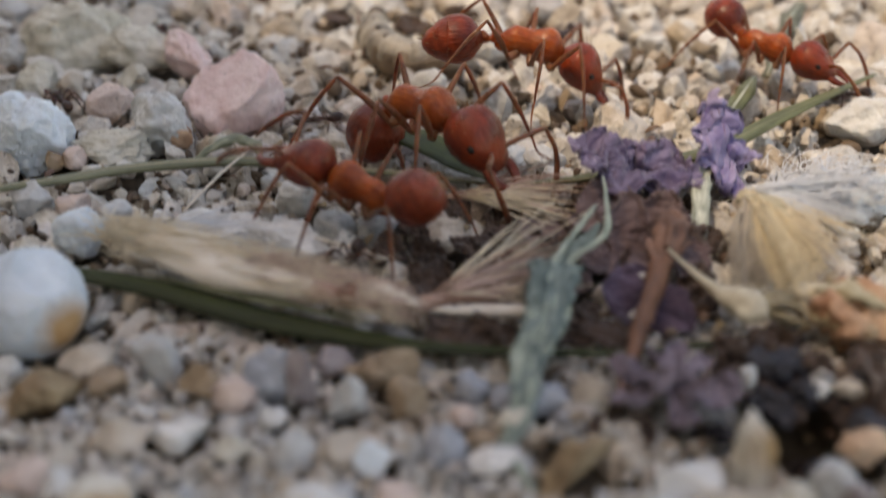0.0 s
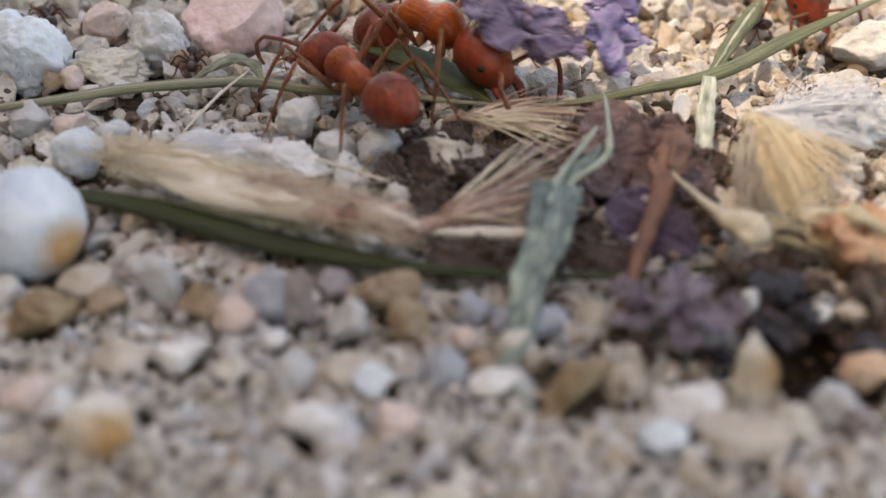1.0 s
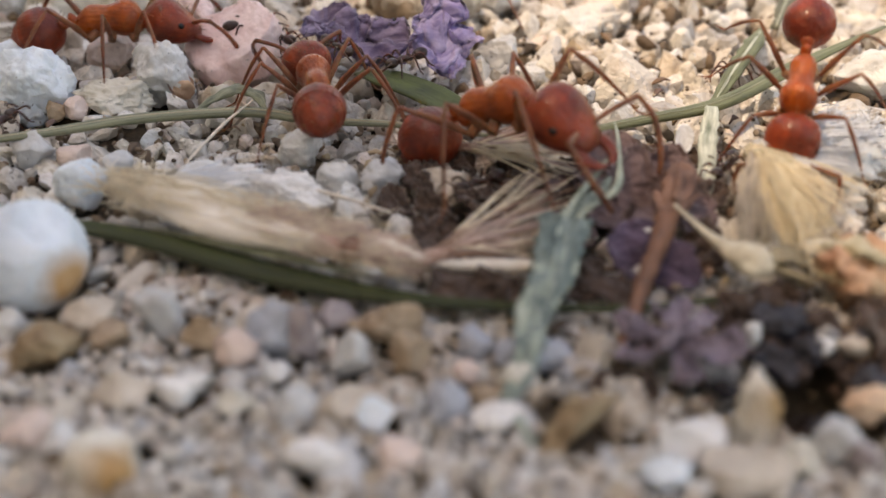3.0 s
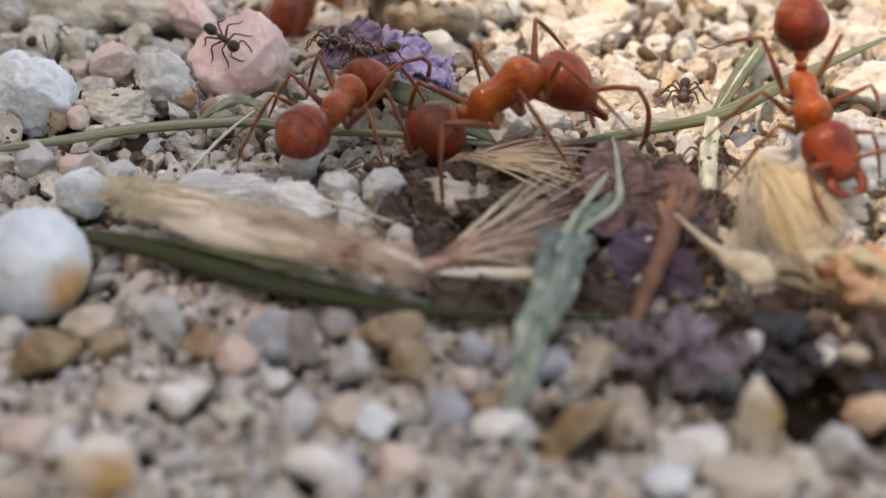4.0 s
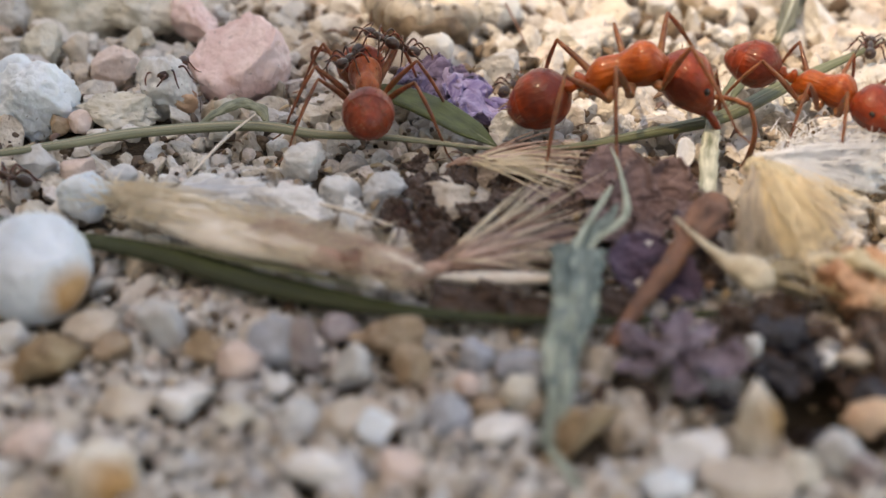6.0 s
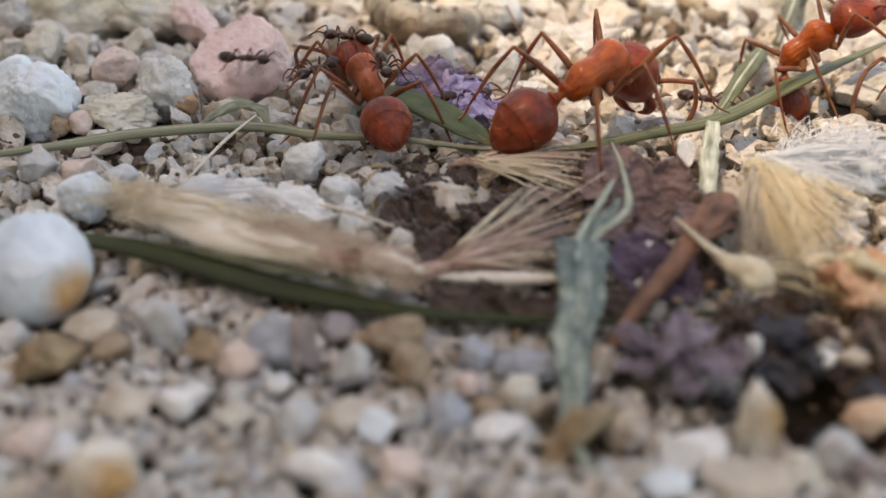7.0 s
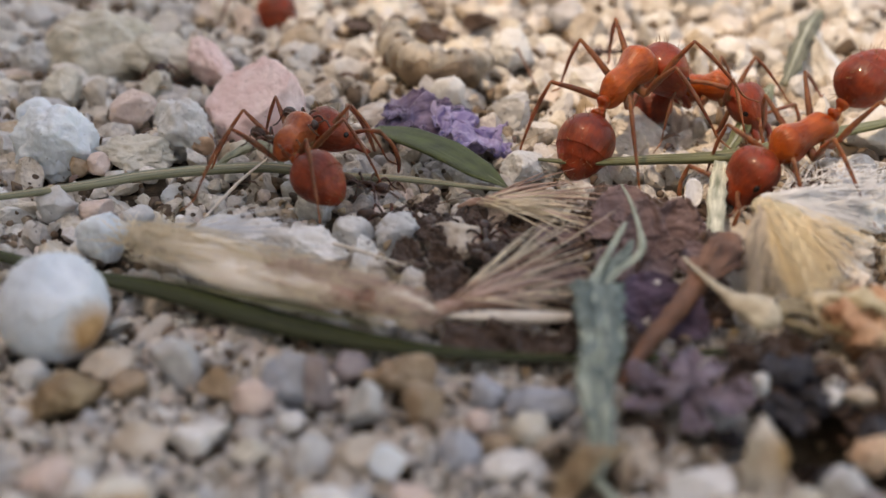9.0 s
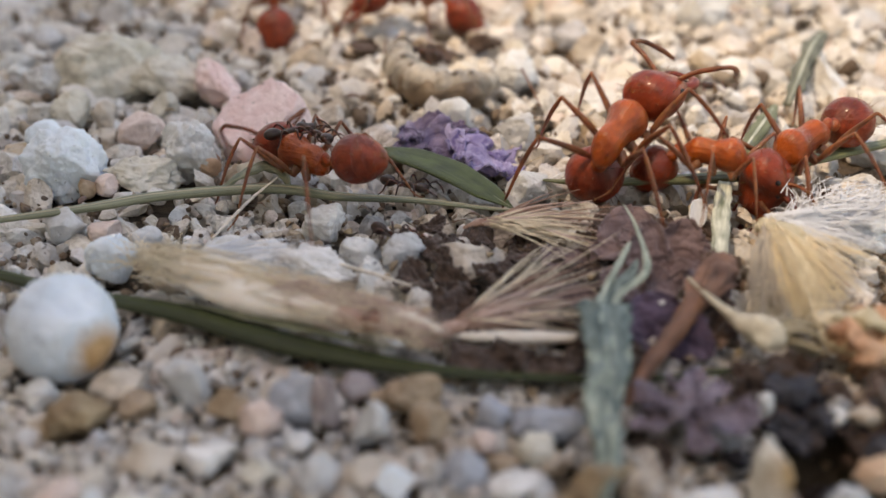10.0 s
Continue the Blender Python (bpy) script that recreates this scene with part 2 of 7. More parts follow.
M = {
    "sand": None,
    "grain": grain_material("gravel_grain", False),
    "grain_bed": grain_material("gravel_bed", True),
    "plaster": stone_material("plaster", (0.62, 0.55, 0.45), (0.52, 0.45, 0.36), None, 0.9),
    "white": stone_material("white_quartz", (0.76, 0.83, 0.90), (0.58, 0.67, 0.75), ((1.25, -0.85, -0.25), 1.05, (0.55, 0.29, 0.09)), 0.55, 0.3),
    "milk": stone_material("milky_quartz", (0.80, 0.81, 0.80), (0.58, 0.57, 0.55), None, 0.45, 0.2),
    "bluish": stone_material("bluish_quartz", (0.82, 0.90, 0.96), (0.70, 0.79, 0.86), None, 0.5, 0.3),
    "cream": stone_material("cream_quartz", (0.79, 0.75, 0.66), (0.52, 0.48, 0.39)),
    "tan": stone_material("tan_stone", (0.52, 0.39, 0.27), (0.24, 0.15, 0.09)),
    "ochre": stone_material("ochre_stone", (0.80, 0.76, 0.68), (0.64, 0.55, 0.43), ((0.5, -0.55, 0.2), 0.95, (0.44, 0.22, 0.05))),
    "rust": stone_material("rusty_stone", (0.50, 0.37, 0.23), (0.20, 0.12, 0.065), None, 0.6),
    "grey": stone_material("grey_stone", (0.52, 0.52, 0.54), (0.34, 0.33, 0.34)),
    "pale_grey": stone_material("pale_grey_stone", (0.66, 0.67, 0.67), (0.44, 0.43, 0.42)),
    "slate": stone_material("slate_stone", (0.50, 0.53, 0.58), (0.30, 0.31, 0.35)),
    "mauve_grey": stone_material("mauve_grey_stone", (0.50, 0.44, 0.44), (0.24, 0.19, 0.20)),
    "beige": stone_material("beige_stone", (0.70, 0.62, 0.53), (0.46, 0.38, 0.30)),
    "peach": stone_material("peach_stone", (0.88, 0.64, 0.46), (0.60, 0.36, 0.22)),
    "chalk": stone_material("chalky_stone", (0.88, 0.86, 0.84), (0.70, 0.67, 0.64), None, 0.8),
    "pink": stone_material("pink_feldspar", (0.95, 0.76, 0.74), (0.82, 0.57, 0.55)),
    "pale_pink": stone_material("pale_pink_feldspar", (0.80, 0.65, 0.58), (0.64, 0.48, 0.42)),
    "husk_shell": stone_material("husk_shell", (0.72, 0.48, 0.33), (0.30, 0.13, 0.07), None, 0.7),
    "dark": stone_material("dark_debris", (0.058, 0.056, 0.072), (0.014, 0.012, 0.016)),
    "green": fibre_material("green_grass", (0.10, 0.13, 0.032), (0.022, 0.032, 0.009), 40, 0.6),
    "dark_green": fibre_material("dark_green_grass", (0.056, 0.070, 0.020), (0.012, 0.016, 0.005), 30, 0.65),
    "grey_green": fibre_material("grey_green_grass", (0.36, 0.37, 0.24), (0.06, 0.07, 0.035), 22),
    "mid_green": fibre_material("mid_green_grass", (0.22, 0.24, 0.12), (0.045, 0.055, 0.022), 18, 0.5),
    "olive_grey": fibre_material("olive_grey_leaf", (0.24, 0.25, 0.19), (0.05, 0.055, 0.04), 14, 0.6),
    "teal": fibre_material("dried_teal_stem", (0.58, 0.64, 0.54), (0.16, 0.21, 0.16), 18, 0.6),
    "groove": fibre_material("dark_teal_groove", (0.26, 0.33, 0.30), (0.05, 0.08, 0.075), 9, 0.7),
    "straw": fibre_material("straw", (0.95, 0.89, 0.80), (0.78, 0.66, 0.54), 30, 0.5),
    "husk": fibre_material("seed_husk", (0.60, 0.40, 0.31), (0.28, 0.13, 0.085), 26, 0.5),
    "hair": fibre_material("golden_hair", (0.97, 0.88, 0.70), (0.86, 0.70, 0.50), 4, 0.45),
    "pale_hair": fibre_material("white_hair", (0.88, 0.91, 0.95), (0.76, 0.78, 0.82), 4, 0.5),
    "gold_hair": fibre_material("gold_hair", (0.97, 0.87, 0.64), (0.80, 0.64, 0.42), 4, 0.45),
    "ash_hair": fibre_material("ash_hair", (0.74, 0.68, 0.60), (0.48, 0.41, 0.35), 4, 0.5),
    "rosy_hair": fibre_material("rosy_hair", (0.80, 0.62, 0.54), (0.52, 0.33, 0.26), 4, 0.5),
    "bark": fibre_material("brown_stem", (0.31, 0.135, 0.07), (0.11, 0.044, 0.024), 20, 0.5),
    "pod": fibre_material("papery_pod", (0.78, 0.72, 0.58), (0.42, 0.34, 0.23), 16, 0.55),
    "sepal": fibre_material("olive_sepal", (0.40, 0.34, 0.22), (0.15, 0.11, 0.06), 12, 0.6),
    "pale_stalk": fibre_material("bleached_stalk", (0.80, 0.82, 0.70), (0.14, 0.17, 0.11), 7, 0.55),
    "club": stone_material("brown_bark", (0.29, 0.155, 0.11), (0.08, 0.036, 0.026), None, 0.7),
    "calyx": fibre_material("pale_calyx", (0.62, 0.55, 0.40), (0.36, 0.29, 0.17), 20, 0.5),
    "violet": petal_material("violet_petal", (0.36, 0.29, 0.58), (0.10, 0.07, 0.25), (0.66, 0.60, 0.82)),
    "mauve": petal_material("dark_violet_petal", (0.165, 0.11, 0.245), (0.042, 0.024, 0.08), (0.46, 0.38, 0.54)),
    "wilted": petal_material("wilted_petal", (0.33, 0.245, 0.30), (0.09, 0.06, 0.085), (0.56, 0.46, 0.54)),
    "mauve_brown": petal_material("mauve_brown_petal", (0.25, 0.155, 0.15), (0.085, 0.045, 0.048), (0.36, 0.25, 0.25)),
    "dusky": petal_material("dusky_petal", (0.10, 0.058, 0.115), (0.035, 0.02, 0.045), (0.20, 0.13, 0.20)),
    "ant": chitin_material("red_chitin", (0.34, 0.048, 0.014), (0.11, 0.013, 0.006), 0.42, 0.6),
    "ant_leg": chitin_material("amber_leg_chitin", (0.28, 0.11, 0.052), (0.10, 0.038, 0.02), 0.45),
    "ant_thorax": chitin_material("orange_chitin", (0.50, 0.105, 0.016), (0.20, 0.028, 0.007), 0.36, 0.8),
    # leaf brown with the shade of the hollow painted in
    "litter": petal_material("shaded_brown_litter", (0.085, 0.042, 0.026), (0.022, 0.010, 0.007), (0.15, 0.08, 0.05)),
    "ant_eye": chitin_material("black_eye", (0.02, 0.012, 0.01), (0.01, 0.006, 0.005), 0.15),
    "dark_ant": chitin_material("dark_brown_chitin", (0.07, 0.035, 0.025), (0.03, 0.014, 0.01)),
    "larva": stone_material("larva_skin", (0.52, 0.46, 0.38), (0.10, 0.08, 0.065), None, 0.45, 0.2),
    "larva_belly": stone_material("larva_belly", (0.24, 0.17, 0.11), (0.06, 0.04, 0.028), None, 0.5, 0.1),
    "larva_spot": chitin_material("larva_plate", (0.22, 0.17, 0.13), (0.10, 0.08, 0.06), 0.4),
}
# crumb browns lowered to paint shade into the gaps between grains
soil = Nodes("soil_crumbs", 0.85)
soil.color(soil.ramp(soil.add("NewGeometry").outputs["Random Per Island"], [(0.0, (0.085, 0.055, 0.038)), (0.35, (0.22, 0.155, 0.105)), (0.6, (0.12, 0.09, 0.075)), (0.8, (0.42, 0.34, 0.26)), (1.0, (0.16, 0.10, 0.065))]))
M["soil"] = soil.bump(soil.noise(4000, 5, soil.add("NewGeometry").outputs["Position"]), 0.8, 0.0002)
debris = Nodes("plant_debris", 0.7)
debris.color(debris.ramp(debris.add("NewGeometry").outputs["Random Per Island"], [(0.0, (0.10, 0.06, 0.04)), (0.3, (0.24, 0.14, 0.09)), (0.55, (0.14, 0.09, 0.08)), (0.75, (0.50, 0.38, 0.24)), (1.0, (0.20, 0.12, 0.07))]))
M["debris"] = debris.bump(debris.noise(5000, 4), 0.6, 0.00008)
# dark dirt brown, set darker still to deepen the shaded gaps
sand = Nodes("sand", 0.9)
sand.color(sand.ramp(sand.noise(900, 6, sand.add("NewGeometry").outputs["Position"]), [(0.3, (0.05, 0.035, 0.024)), (0.7, (0.14, 0.10, 0.065))]))
M["sand"] = sand.bump(sand.noise(3000, 5, sand.add("NewGeometry").outputs["Position"]), 0.8, 0.0003)


# ---- building blocks (all measures in millimetres) ----
def mesh_of(name, verts, faces, material, smooth=True, uvs=None):
    me = bpy.data.meshes.new(name)
    me.from_pydata([(x * MM, y * MM, z * MM) for x, y, z in verts], [], faces)
    if smooth:
        me.polygons.foreach_set("use_smooth", [True] * len(me.polygons))
    if uvs is not None:
        layer = me.uv_layers.new(name="uv")
        idx = np.empty(len(me.loops), dtype=np.int32)
        me.loops.foreach_get("vertex_index", idx)
        layer.data.foreach_set("uv", np.asarray(uvs, dtype=np.float32)[idx].ravel())
    me.materials.append(material)
    me.update()
    return me


def part(name, me, parent, m=None, label=""):
    ob = new(name, me)
    ob.parent = parent
    if m is not None:
        ob.matrix_basis = m
    return tagged(ob, label)


def thing(name, label, category, m=None, group="", kind="", me=None):
    ob = new(name, me)
    if m is not None:
        ob.matrix_basis = m
    return tagged(ob, label, category, group, kind)


def smooth_path(points, steps):
    """Catmull-Rom through the points, steps samples for each span."""
    p = [Vector(q) for q in points]
    p = [2 * p[0] - p[1]] + p + [2 * p[-1] - p[-2]]
    out = []
    for i in range(1, len(p) - 2):
        for s in range(steps):
            t = s / steps
            out.append(0.5 * (2 * p[i] + (p[i + 1] - p[i - 1]) * t + (2 * p[i - 1] - 5 * p[i] + 4 * p[i + 1] - p[i + 2]) * t * t
                              + (3 * p[i] - p[i - 1] - 3 * p[i + 1] + p[i + 2]) * t ** 3))
    out.append(p[-2])
    return out


def lerp_list(values, k, n):
    f = k / max(1, n - 1) * (len(values) - 1)
    i = min(int(f), len(values) - 2)
    return values[i] + (values[i + 1] - values[i]) * (f - i)


class Build:
    """Collects tubes, strips and shells into one mesh."""

    def __init__(self):
        self.verts, self.faces, self.uvs = [], [], []

    def rings(self, rings, close=True, cap=True):
        base, n = len(self.verts), len(rings[0])
        for k, ring in enumerate(rings):
            for j, v in enumerate(ring):
                self.verts.append(tuple(v))
                self.uvs.append((k / max(1, len(rings) - 1), abs(2 * j / n - 1)))
        for k in range(len(rings) - 1):
            for j in range(n if close else n - 1):
                a, b = base + k * n + j, base + k * n + (j + 1) % n
                self.faces.append((a, b, b + n, a + n))
        if cap and close:
            self.faces.append(tuple(base + j for j in reversed(range(n))))
            self.faces.append(tuple(base + (len(rings) - 1) * n + j for j in range(n)))

    def tube(self, path, radii, sides=8, flat=1.0, up=(0, 0, 1), lump=0.0, fold=0.0):
        """A tapered tube along the path; flat squeezes it to a ribbon; fold keels it."""
        n, rings = len(path), []
        for k, c in enumerate(path):
            d = (path[min(k + 1, n - 1)] - path[max(k - 1, 0)]).normalized()
            side = d.cross(Vector(up))
            side = side.normalized() if side.length > 1e-6 else Vector((1, 0, 0))
            top = side.cross(d).normalized()
            r = lerp_list(radii, k, n)
            ring = []
            for j in range(sides):
                a = 2 * math.pi * j / sides
                q = r * (1 + (lump * noise.noise(Vector((c.x * 2 + 9 * math.cos(a), c.y * 2, c.z * 2 + 5 * math.sin(a)))) if lump else 0))
                off = math.cos(a) * q
                ring.append(c + side * off + top * (math.sin(a) * q * flat + fold * abs(off)))
            rings.append(ring)
        self.rings(rings)

    def hair(self, root, tip, r, bend=0.0, segs=5):
        root, tip = Vector(root), Vector(tip)
        mid = (root + tip) / 2 + Vector((0, 0, bend)) + Vector((random.gauss(0, 0.04), random.gauss(0, 0.04), 0)) * (tip - root).length
        path = [root * (1 - t) ** 2 + mid * 2 * t * (1 - t) + tip * t * t for t in (k / (segs - 1) for k in range(segs))]
        self.tube(path, [r, r * 0.8, r * 0.25], 4)

    def blob(self, centre, radii, rot=(0, 0, 0), n=16, power=1.0, rough=0.0):
        """An ellipsoid of rings along its x axis; power under 1 squares it off."""
        m, rings = Euler([radians(a) for a in rot]).to_matrix(), []
        for k in range(n + 1):
            a = math.pi * k / n
            x, s = -math.cos(a), max(0.02, math.sin(a) ** power)
            ring = []
            for j in range(n + 4):
                b = 2 * math.pi * j / (n + 4)
                v = Vector((x * radii[0], math.cos(b) * s * radii[1], math.sin(b) * s * radii[2]))
                if rough:
                    v *= 1 + rough * (noise.noise(v * 1.3 + Vector(centre)) + 0.45 * noise.noise(v * 3.9 + Vector(centre)) + 0.2 * noise.noise(v * 9.0))
                ring.append(Vector(centre) + m @ v)
            rings.append(ring)
        self.rings(rings)

    def loft(self, sections, n=18):
        """Sections (x, half width, half height, middle height) along x."""
        pts = smooth_path([(s[0], s[1], s[2]) for s in sections], 4)
        mids = smooth_path([(s[0], s[3], 0) for s in sections], 4)
        self.rings([[Vector((p.x, max(0.02, p.y) * math.cos(2 * math.pi * j / n), q.y + max(0.02, p.z) * math.sin(2 * math.pi * j / n))) for j in range(n)]
                    for p, q in zip(pts, mids)])

    def sheet(self, f, nu, nv, thick):
        """A curled sheet f(u, v) with thickness."""
        top = [[Vector(f(i / nu, j / nv)) for j in range(nv + 1)] for i in range(nu + 1)]
        base = len(self.verts)
        for side in (0, 1):
            for i in range(nu + 1):
                for j in range(nv + 1):
                    du = top[min(i + 1, nu)][j] - top[max(i - 1, 0)][j]
                    dv = top[i][min(j + 1, nv)] - top[i][max(j - 1, 0)]
                    nn = du.cross(dv)
                    nn = nn.normalized() if nn.length > 1e-9 else Vector((0, 0, 1))
                    edge = 0.25 if i in (0, nu) or j in (0, nv) else 1
                    self.verts.append(tuple(top[i][j] + nn * thick * edge * (0.5 - side)))
                    self.uvs.append((i / nu, j / nv))
        w, size = nv + 1, (nu + 1) * (nv + 1)
        idx = lambda s, i, j: base + s * size + i * w + j
        for i in range(nu):
            for j in range(nv):
                self.faces.append((idx(0, i, j), idx(0, i + 1, j), idx(0, i + 1, j + 1), idx(0, i, j + 1)))
                self.faces.append((idx(1, i, j), idx(1, i, j + 1), idx(1, i + 1, j + 1), idx(1, i + 1, j)))
        rim = [(i, 0) for i in range(nu)] + [(nu, j) for j in range(nv)] + [(i, nv) for i in range(nu, 0, -1)] + [(0, j) for j in range(nv, 0, -1)]
        for a, b in zip(rim, rim[1:] + rim[:1]):
            self.faces.append((idx(0, *b), idx(0, *a), idx(1, *a), idx(1, *b)))

    def mesh(self, name, material):
        return mesh_of(name, self.verts, self.faces, material, True, self.uvs)


ICO = {}


def ico(level):
    if level not in ICO:
        bm = bmesh.new()
        bmesh.ops.create_icosphere(bm, subdivisions=level, radius=1)
        bm.verts.ensure_lookup_table()
        ICO[level] = (np.array([v.co[:] for v in bm.verts]), np.array([[v.index for v in f.verts] for f in bm.faces]))
        bm.free()
    return ICO[level]


def stone_verts(level, rng, cuts=7, keep=0.72, stretch=0.25, rough=0.06):
    """A worn pebble: a sphere cut by soft planes, stretched and roughened."""
    v = ico(level)[0].copy()
    for _ in range(cuts):
        d = rng.normal(size=3)
        d /= np.linalg.norm(d)
        over = v @ d - (keep + rng.uniform(-0.12, 0.15))
        v -= np.outer(np.where(over > 0, over * 0.95, 0), d)
    v *= 1 + stretch * rng.uniform(-1, 1, 3)
    seed = Vector(rng.uniform(-50, 50, 3))
    if rough:
        r = np.array([noise.fractal(Vector(p) * 1.7 + seed, 0.6, 2.1, 5) for p in v])
        v *= (1 + rough * r)[:, None]
    return v


def stone_mesh(name, seed, material, radius, level=4, **kw):
    rng = np.random.default_rng(seed)
    v = stone_verts(level, rng, **kw) * np.asarray(radius)
    return mesh_of(name, v.tolist(), ico(level)[1].tolist(), material)


# ---- ground ----
def height(x, y):
    """The mean level of the gravel's top."""
    pit = math.exp(-((x - 9.25) ** 2 / 3.0 + (y + 7.4) ** 2 / 1.9))
    return 0.30 * noise.noise(Vector((x / 7, y / 7, 3.1))) - 3.2 * pit


def graded(lo, hi, step, reach):
    """Coordinates: even from lo to hi, then ever wider out to reach."""
    inner = list(np.arange(lo, hi + step / 2, step))
    outer, d = [], step
    while not outer or outer[-1] < reach:
        d *= 1.7
        outer.append((outer[-1] if outer else 0) + d)
    return [lo - o for o in reversed(outer)] + inner + [hi + o for o in outer]


gx, gy = graded(-45, 45, 0.75, 3.0e6), graded(-30, 60, 0.75, 3.0e6)
gv = [(x, y, height(x, y) - 0.75 if abs(x) < 60 and abs(y) < 80 else -0.8) for y in gy for x in gx]
gw = len(gx)
gf = [(j * gw + i, j * gw + i + 1, (j + 1) * gw + i + 1, (j + 1) * gw + i) for j in range(len(gy) - 1) for i in range(gw - 1)]
ground = thing("ground", "cream and tan sandy ground under coarse gravel", "ground", kind="structure", me=mesh_of("ground", gv, gf, M["sand"]))

# ---- an added, unseen low wall behind the camera, whose top edge throws the soft shade line across the gravel ----
WALL_HEIGHT, SHADE_LINE = 1100.0, 7.8
reach = WALL_HEIGHT / math.tan(radians(SUN_ELEVATION)) - SHADE_LINE
wall = Build()
wall.rings([[Vector((s, -d, z)) for d, z in ((0, -60), (0, WALL_HEIGHT), (240, WALL_HEIGHT), (240, -60))] for s in (-4000, 4000)])
wall_south = thing("wall_south", "unseen plain cream plastered wall added to cast shade", "wall", at(reach * math.sin(sa), reach * math.cos(sa), 0, 0, 0, 180 - SUN_AZIMUTH), kind="structure",
                   me=mesh_of("wall", wall.verts, wall.faces, M["plaster"], False))

# ---- stones that stand out: x, y, height of the middle, half sizes, turn, material, seed, label ----
STONES = []


def stone(x, y, z, r, turn, material, seed, label, keep=0.70, cuts=9, rough=0.13, stretch=0.12, tilt=0, face=None):
    me = stone_mesh("stone", seed, M[material], r, 5 if max(r) > 0.9 else 4, keep=keep, cuts=cuts, rough=rough, stretch=stretch)
    if face:
        # a broken face: what stands beyond the plane is pressed onto it
        normal = Vector(face[0]).normalized()
        for v in me.vertices:
            over = v.co.dot(normal) - face[1] * max(r) * MM * (1 + 0.06 * noise.noise(v.co * 2200))
            if over > 0:
                v.co -= normal * over * 0.97
    ob = thing("stone", label, "stone", at(x, y, z, tilt, 0, turn), "loose stones on the gravel", me=me)
    STONES.append((x, y, max(r[0], r[1])))
    return ob


stone(-11.2, -2.95, 1.1, (1.72, 1.55, 1.62), 0, "white", 3, "smooth bluish white quartz stone with an ochre stain", keep=0.9, cuts=5, rough=0.05)
# foreground
stone(-11.45, -4.9, 0.15, (0.52, 0.45, 0.45), 20, "milk", 4, "small white pebble under a round white stone")
stone(-10.2, -5.9, 0.22, (1.05, 0.8, 0.75), 35, "rust", 31, "rusty brown stone under white quartz", keep=0.62, rough=0.3)
stone(-9.3, -4.5, 0.15, (0.8, 0.6, 0.55), 15, "beige", 32, "beige stone beside white quartz")
stone(-8.7, -5.2, 0.05, (0.55, 0.5, 0.5), 70, "tan", 62, "small brown stone beside white quartz")
stone(-7.35, -4.7, 0.35, (0.72, 0.6, 0.9), 12, "pale_grey", 63, "upright pale bluish grey stone below a grass blade", keep=0.62)
stone(-6.2, -5.4, 0.2, (0.56, 0.5, 0.52), 40, "tan", 64, "tan pebble below a grass blade", keep=0.64)
stone(-5.25, -6.0, 0.2, (0.58, 0.5, 0.46), -15, "pale_pink", 61, "rosy cream pebble among fine gravel", keep=0.8)
stone(-4.3, -5.5, 0.4, (0.85, 0.65, 0.95), 25, "slate", 22, "angular grey and white stone below a grass blade", keep=0.58, rough=0.2)
stone(-3.52, -5.7, 0.4, (0.5, 0.5, 0.98), 60, "mauve_grey", 65, "tall pale mauve stone leaning on a grey one", keep=0.6)
stone(-4.1, -6.9, 0.1, (0.42, 0.35, 0.25), 0, "milk", 66, "white quartz chip among fine gravel")
stone(-2.32, -6.55, 0.33, (0.58, 0.5, 0.76), 8, "pale_grey", 21, "upright blocky pale grey pebble among fine gravel", keep=0.60)
stone(-1.35, -5.15, 0.3, (1.0, 0.75, 0.7), 20, "tan", 23, "tan stone below a dark grass blade", keep=0.62, rough=0.2)
stone(-0.9, -6.5, 0.25, (0.65, 0.6, 0.75), 60, "tan", 43, "rusty tan stone among fine gravel", keep=0.62)
stone(-2.76, -4.5, 0.15, (0.7, 0.5, 0.4), 0, "mauve_grey", 67, "mauve grey stone under a grass blade")
stone(0.76, -5.9, 0.27, (0.5, 0.45, 0.66), 20, "slate", 58, "upright slate blue pebble near a dried stem", keep=0.66)
stone(2.35, -6.15, 0.2, (1.15, 0.6, 0.52), 5, "slate", 57, "bluish grey slab beside a dried stem", keep=0.62)
stone(1.9, -7.4, 0.25, (0.56, 0.5, 0.55), 0, "cream", 25, "small round cream pebble among fine gravel", keep=0.85)
stone(0.6, -6.85, 0.12, (0.45, 0.4, 0.32), 20, "pale_pink", 68, "small pinkish cream pebble among fine gravel")
stone(1.3, -8.8, 0.25, (0.76, 0.48, 0.46), 12, "chalk", 24, "bright white quartz pebble among fine gravel", keep=0.66)
stone(1.05, -7.75, 0.12, (0.46, 0.4, 0.36), 30, "tan", 69, "small tan pebble among fine gravel")
stone(0.1, -8.3, 0.22, (0.52, 0.5, 0.62), 80, "slate", 59, "bluish grey upright pebble among fine gravel", keep=0.66)
stone(4.0, -6.2, 0.22, (0.72, 0.55, 0.55), 0, "beige", 70, "beige pebble under a brown stem")
stone(3.1, -9.0, 0.28, (1.5, 0.7, 0.72), 48, "rust", 86, "rusty brown broken pebble beside a dried stem", keep=0.55, rough=0.25)
stone(5.85, -9.7, 0.3, (0.92, 0.72, 0.70), 10, "chalk", 18, "blocky white quartz pebble among fine gravel", keep=0.62)
stone(7.28, -9.1, 0.45, (0.68, 0.62, 1.2), 30, "ochre", 19, "upright pointed cream and brown pebble beside dark litter", tilt=-14, keep=0.62, rough=0.28)
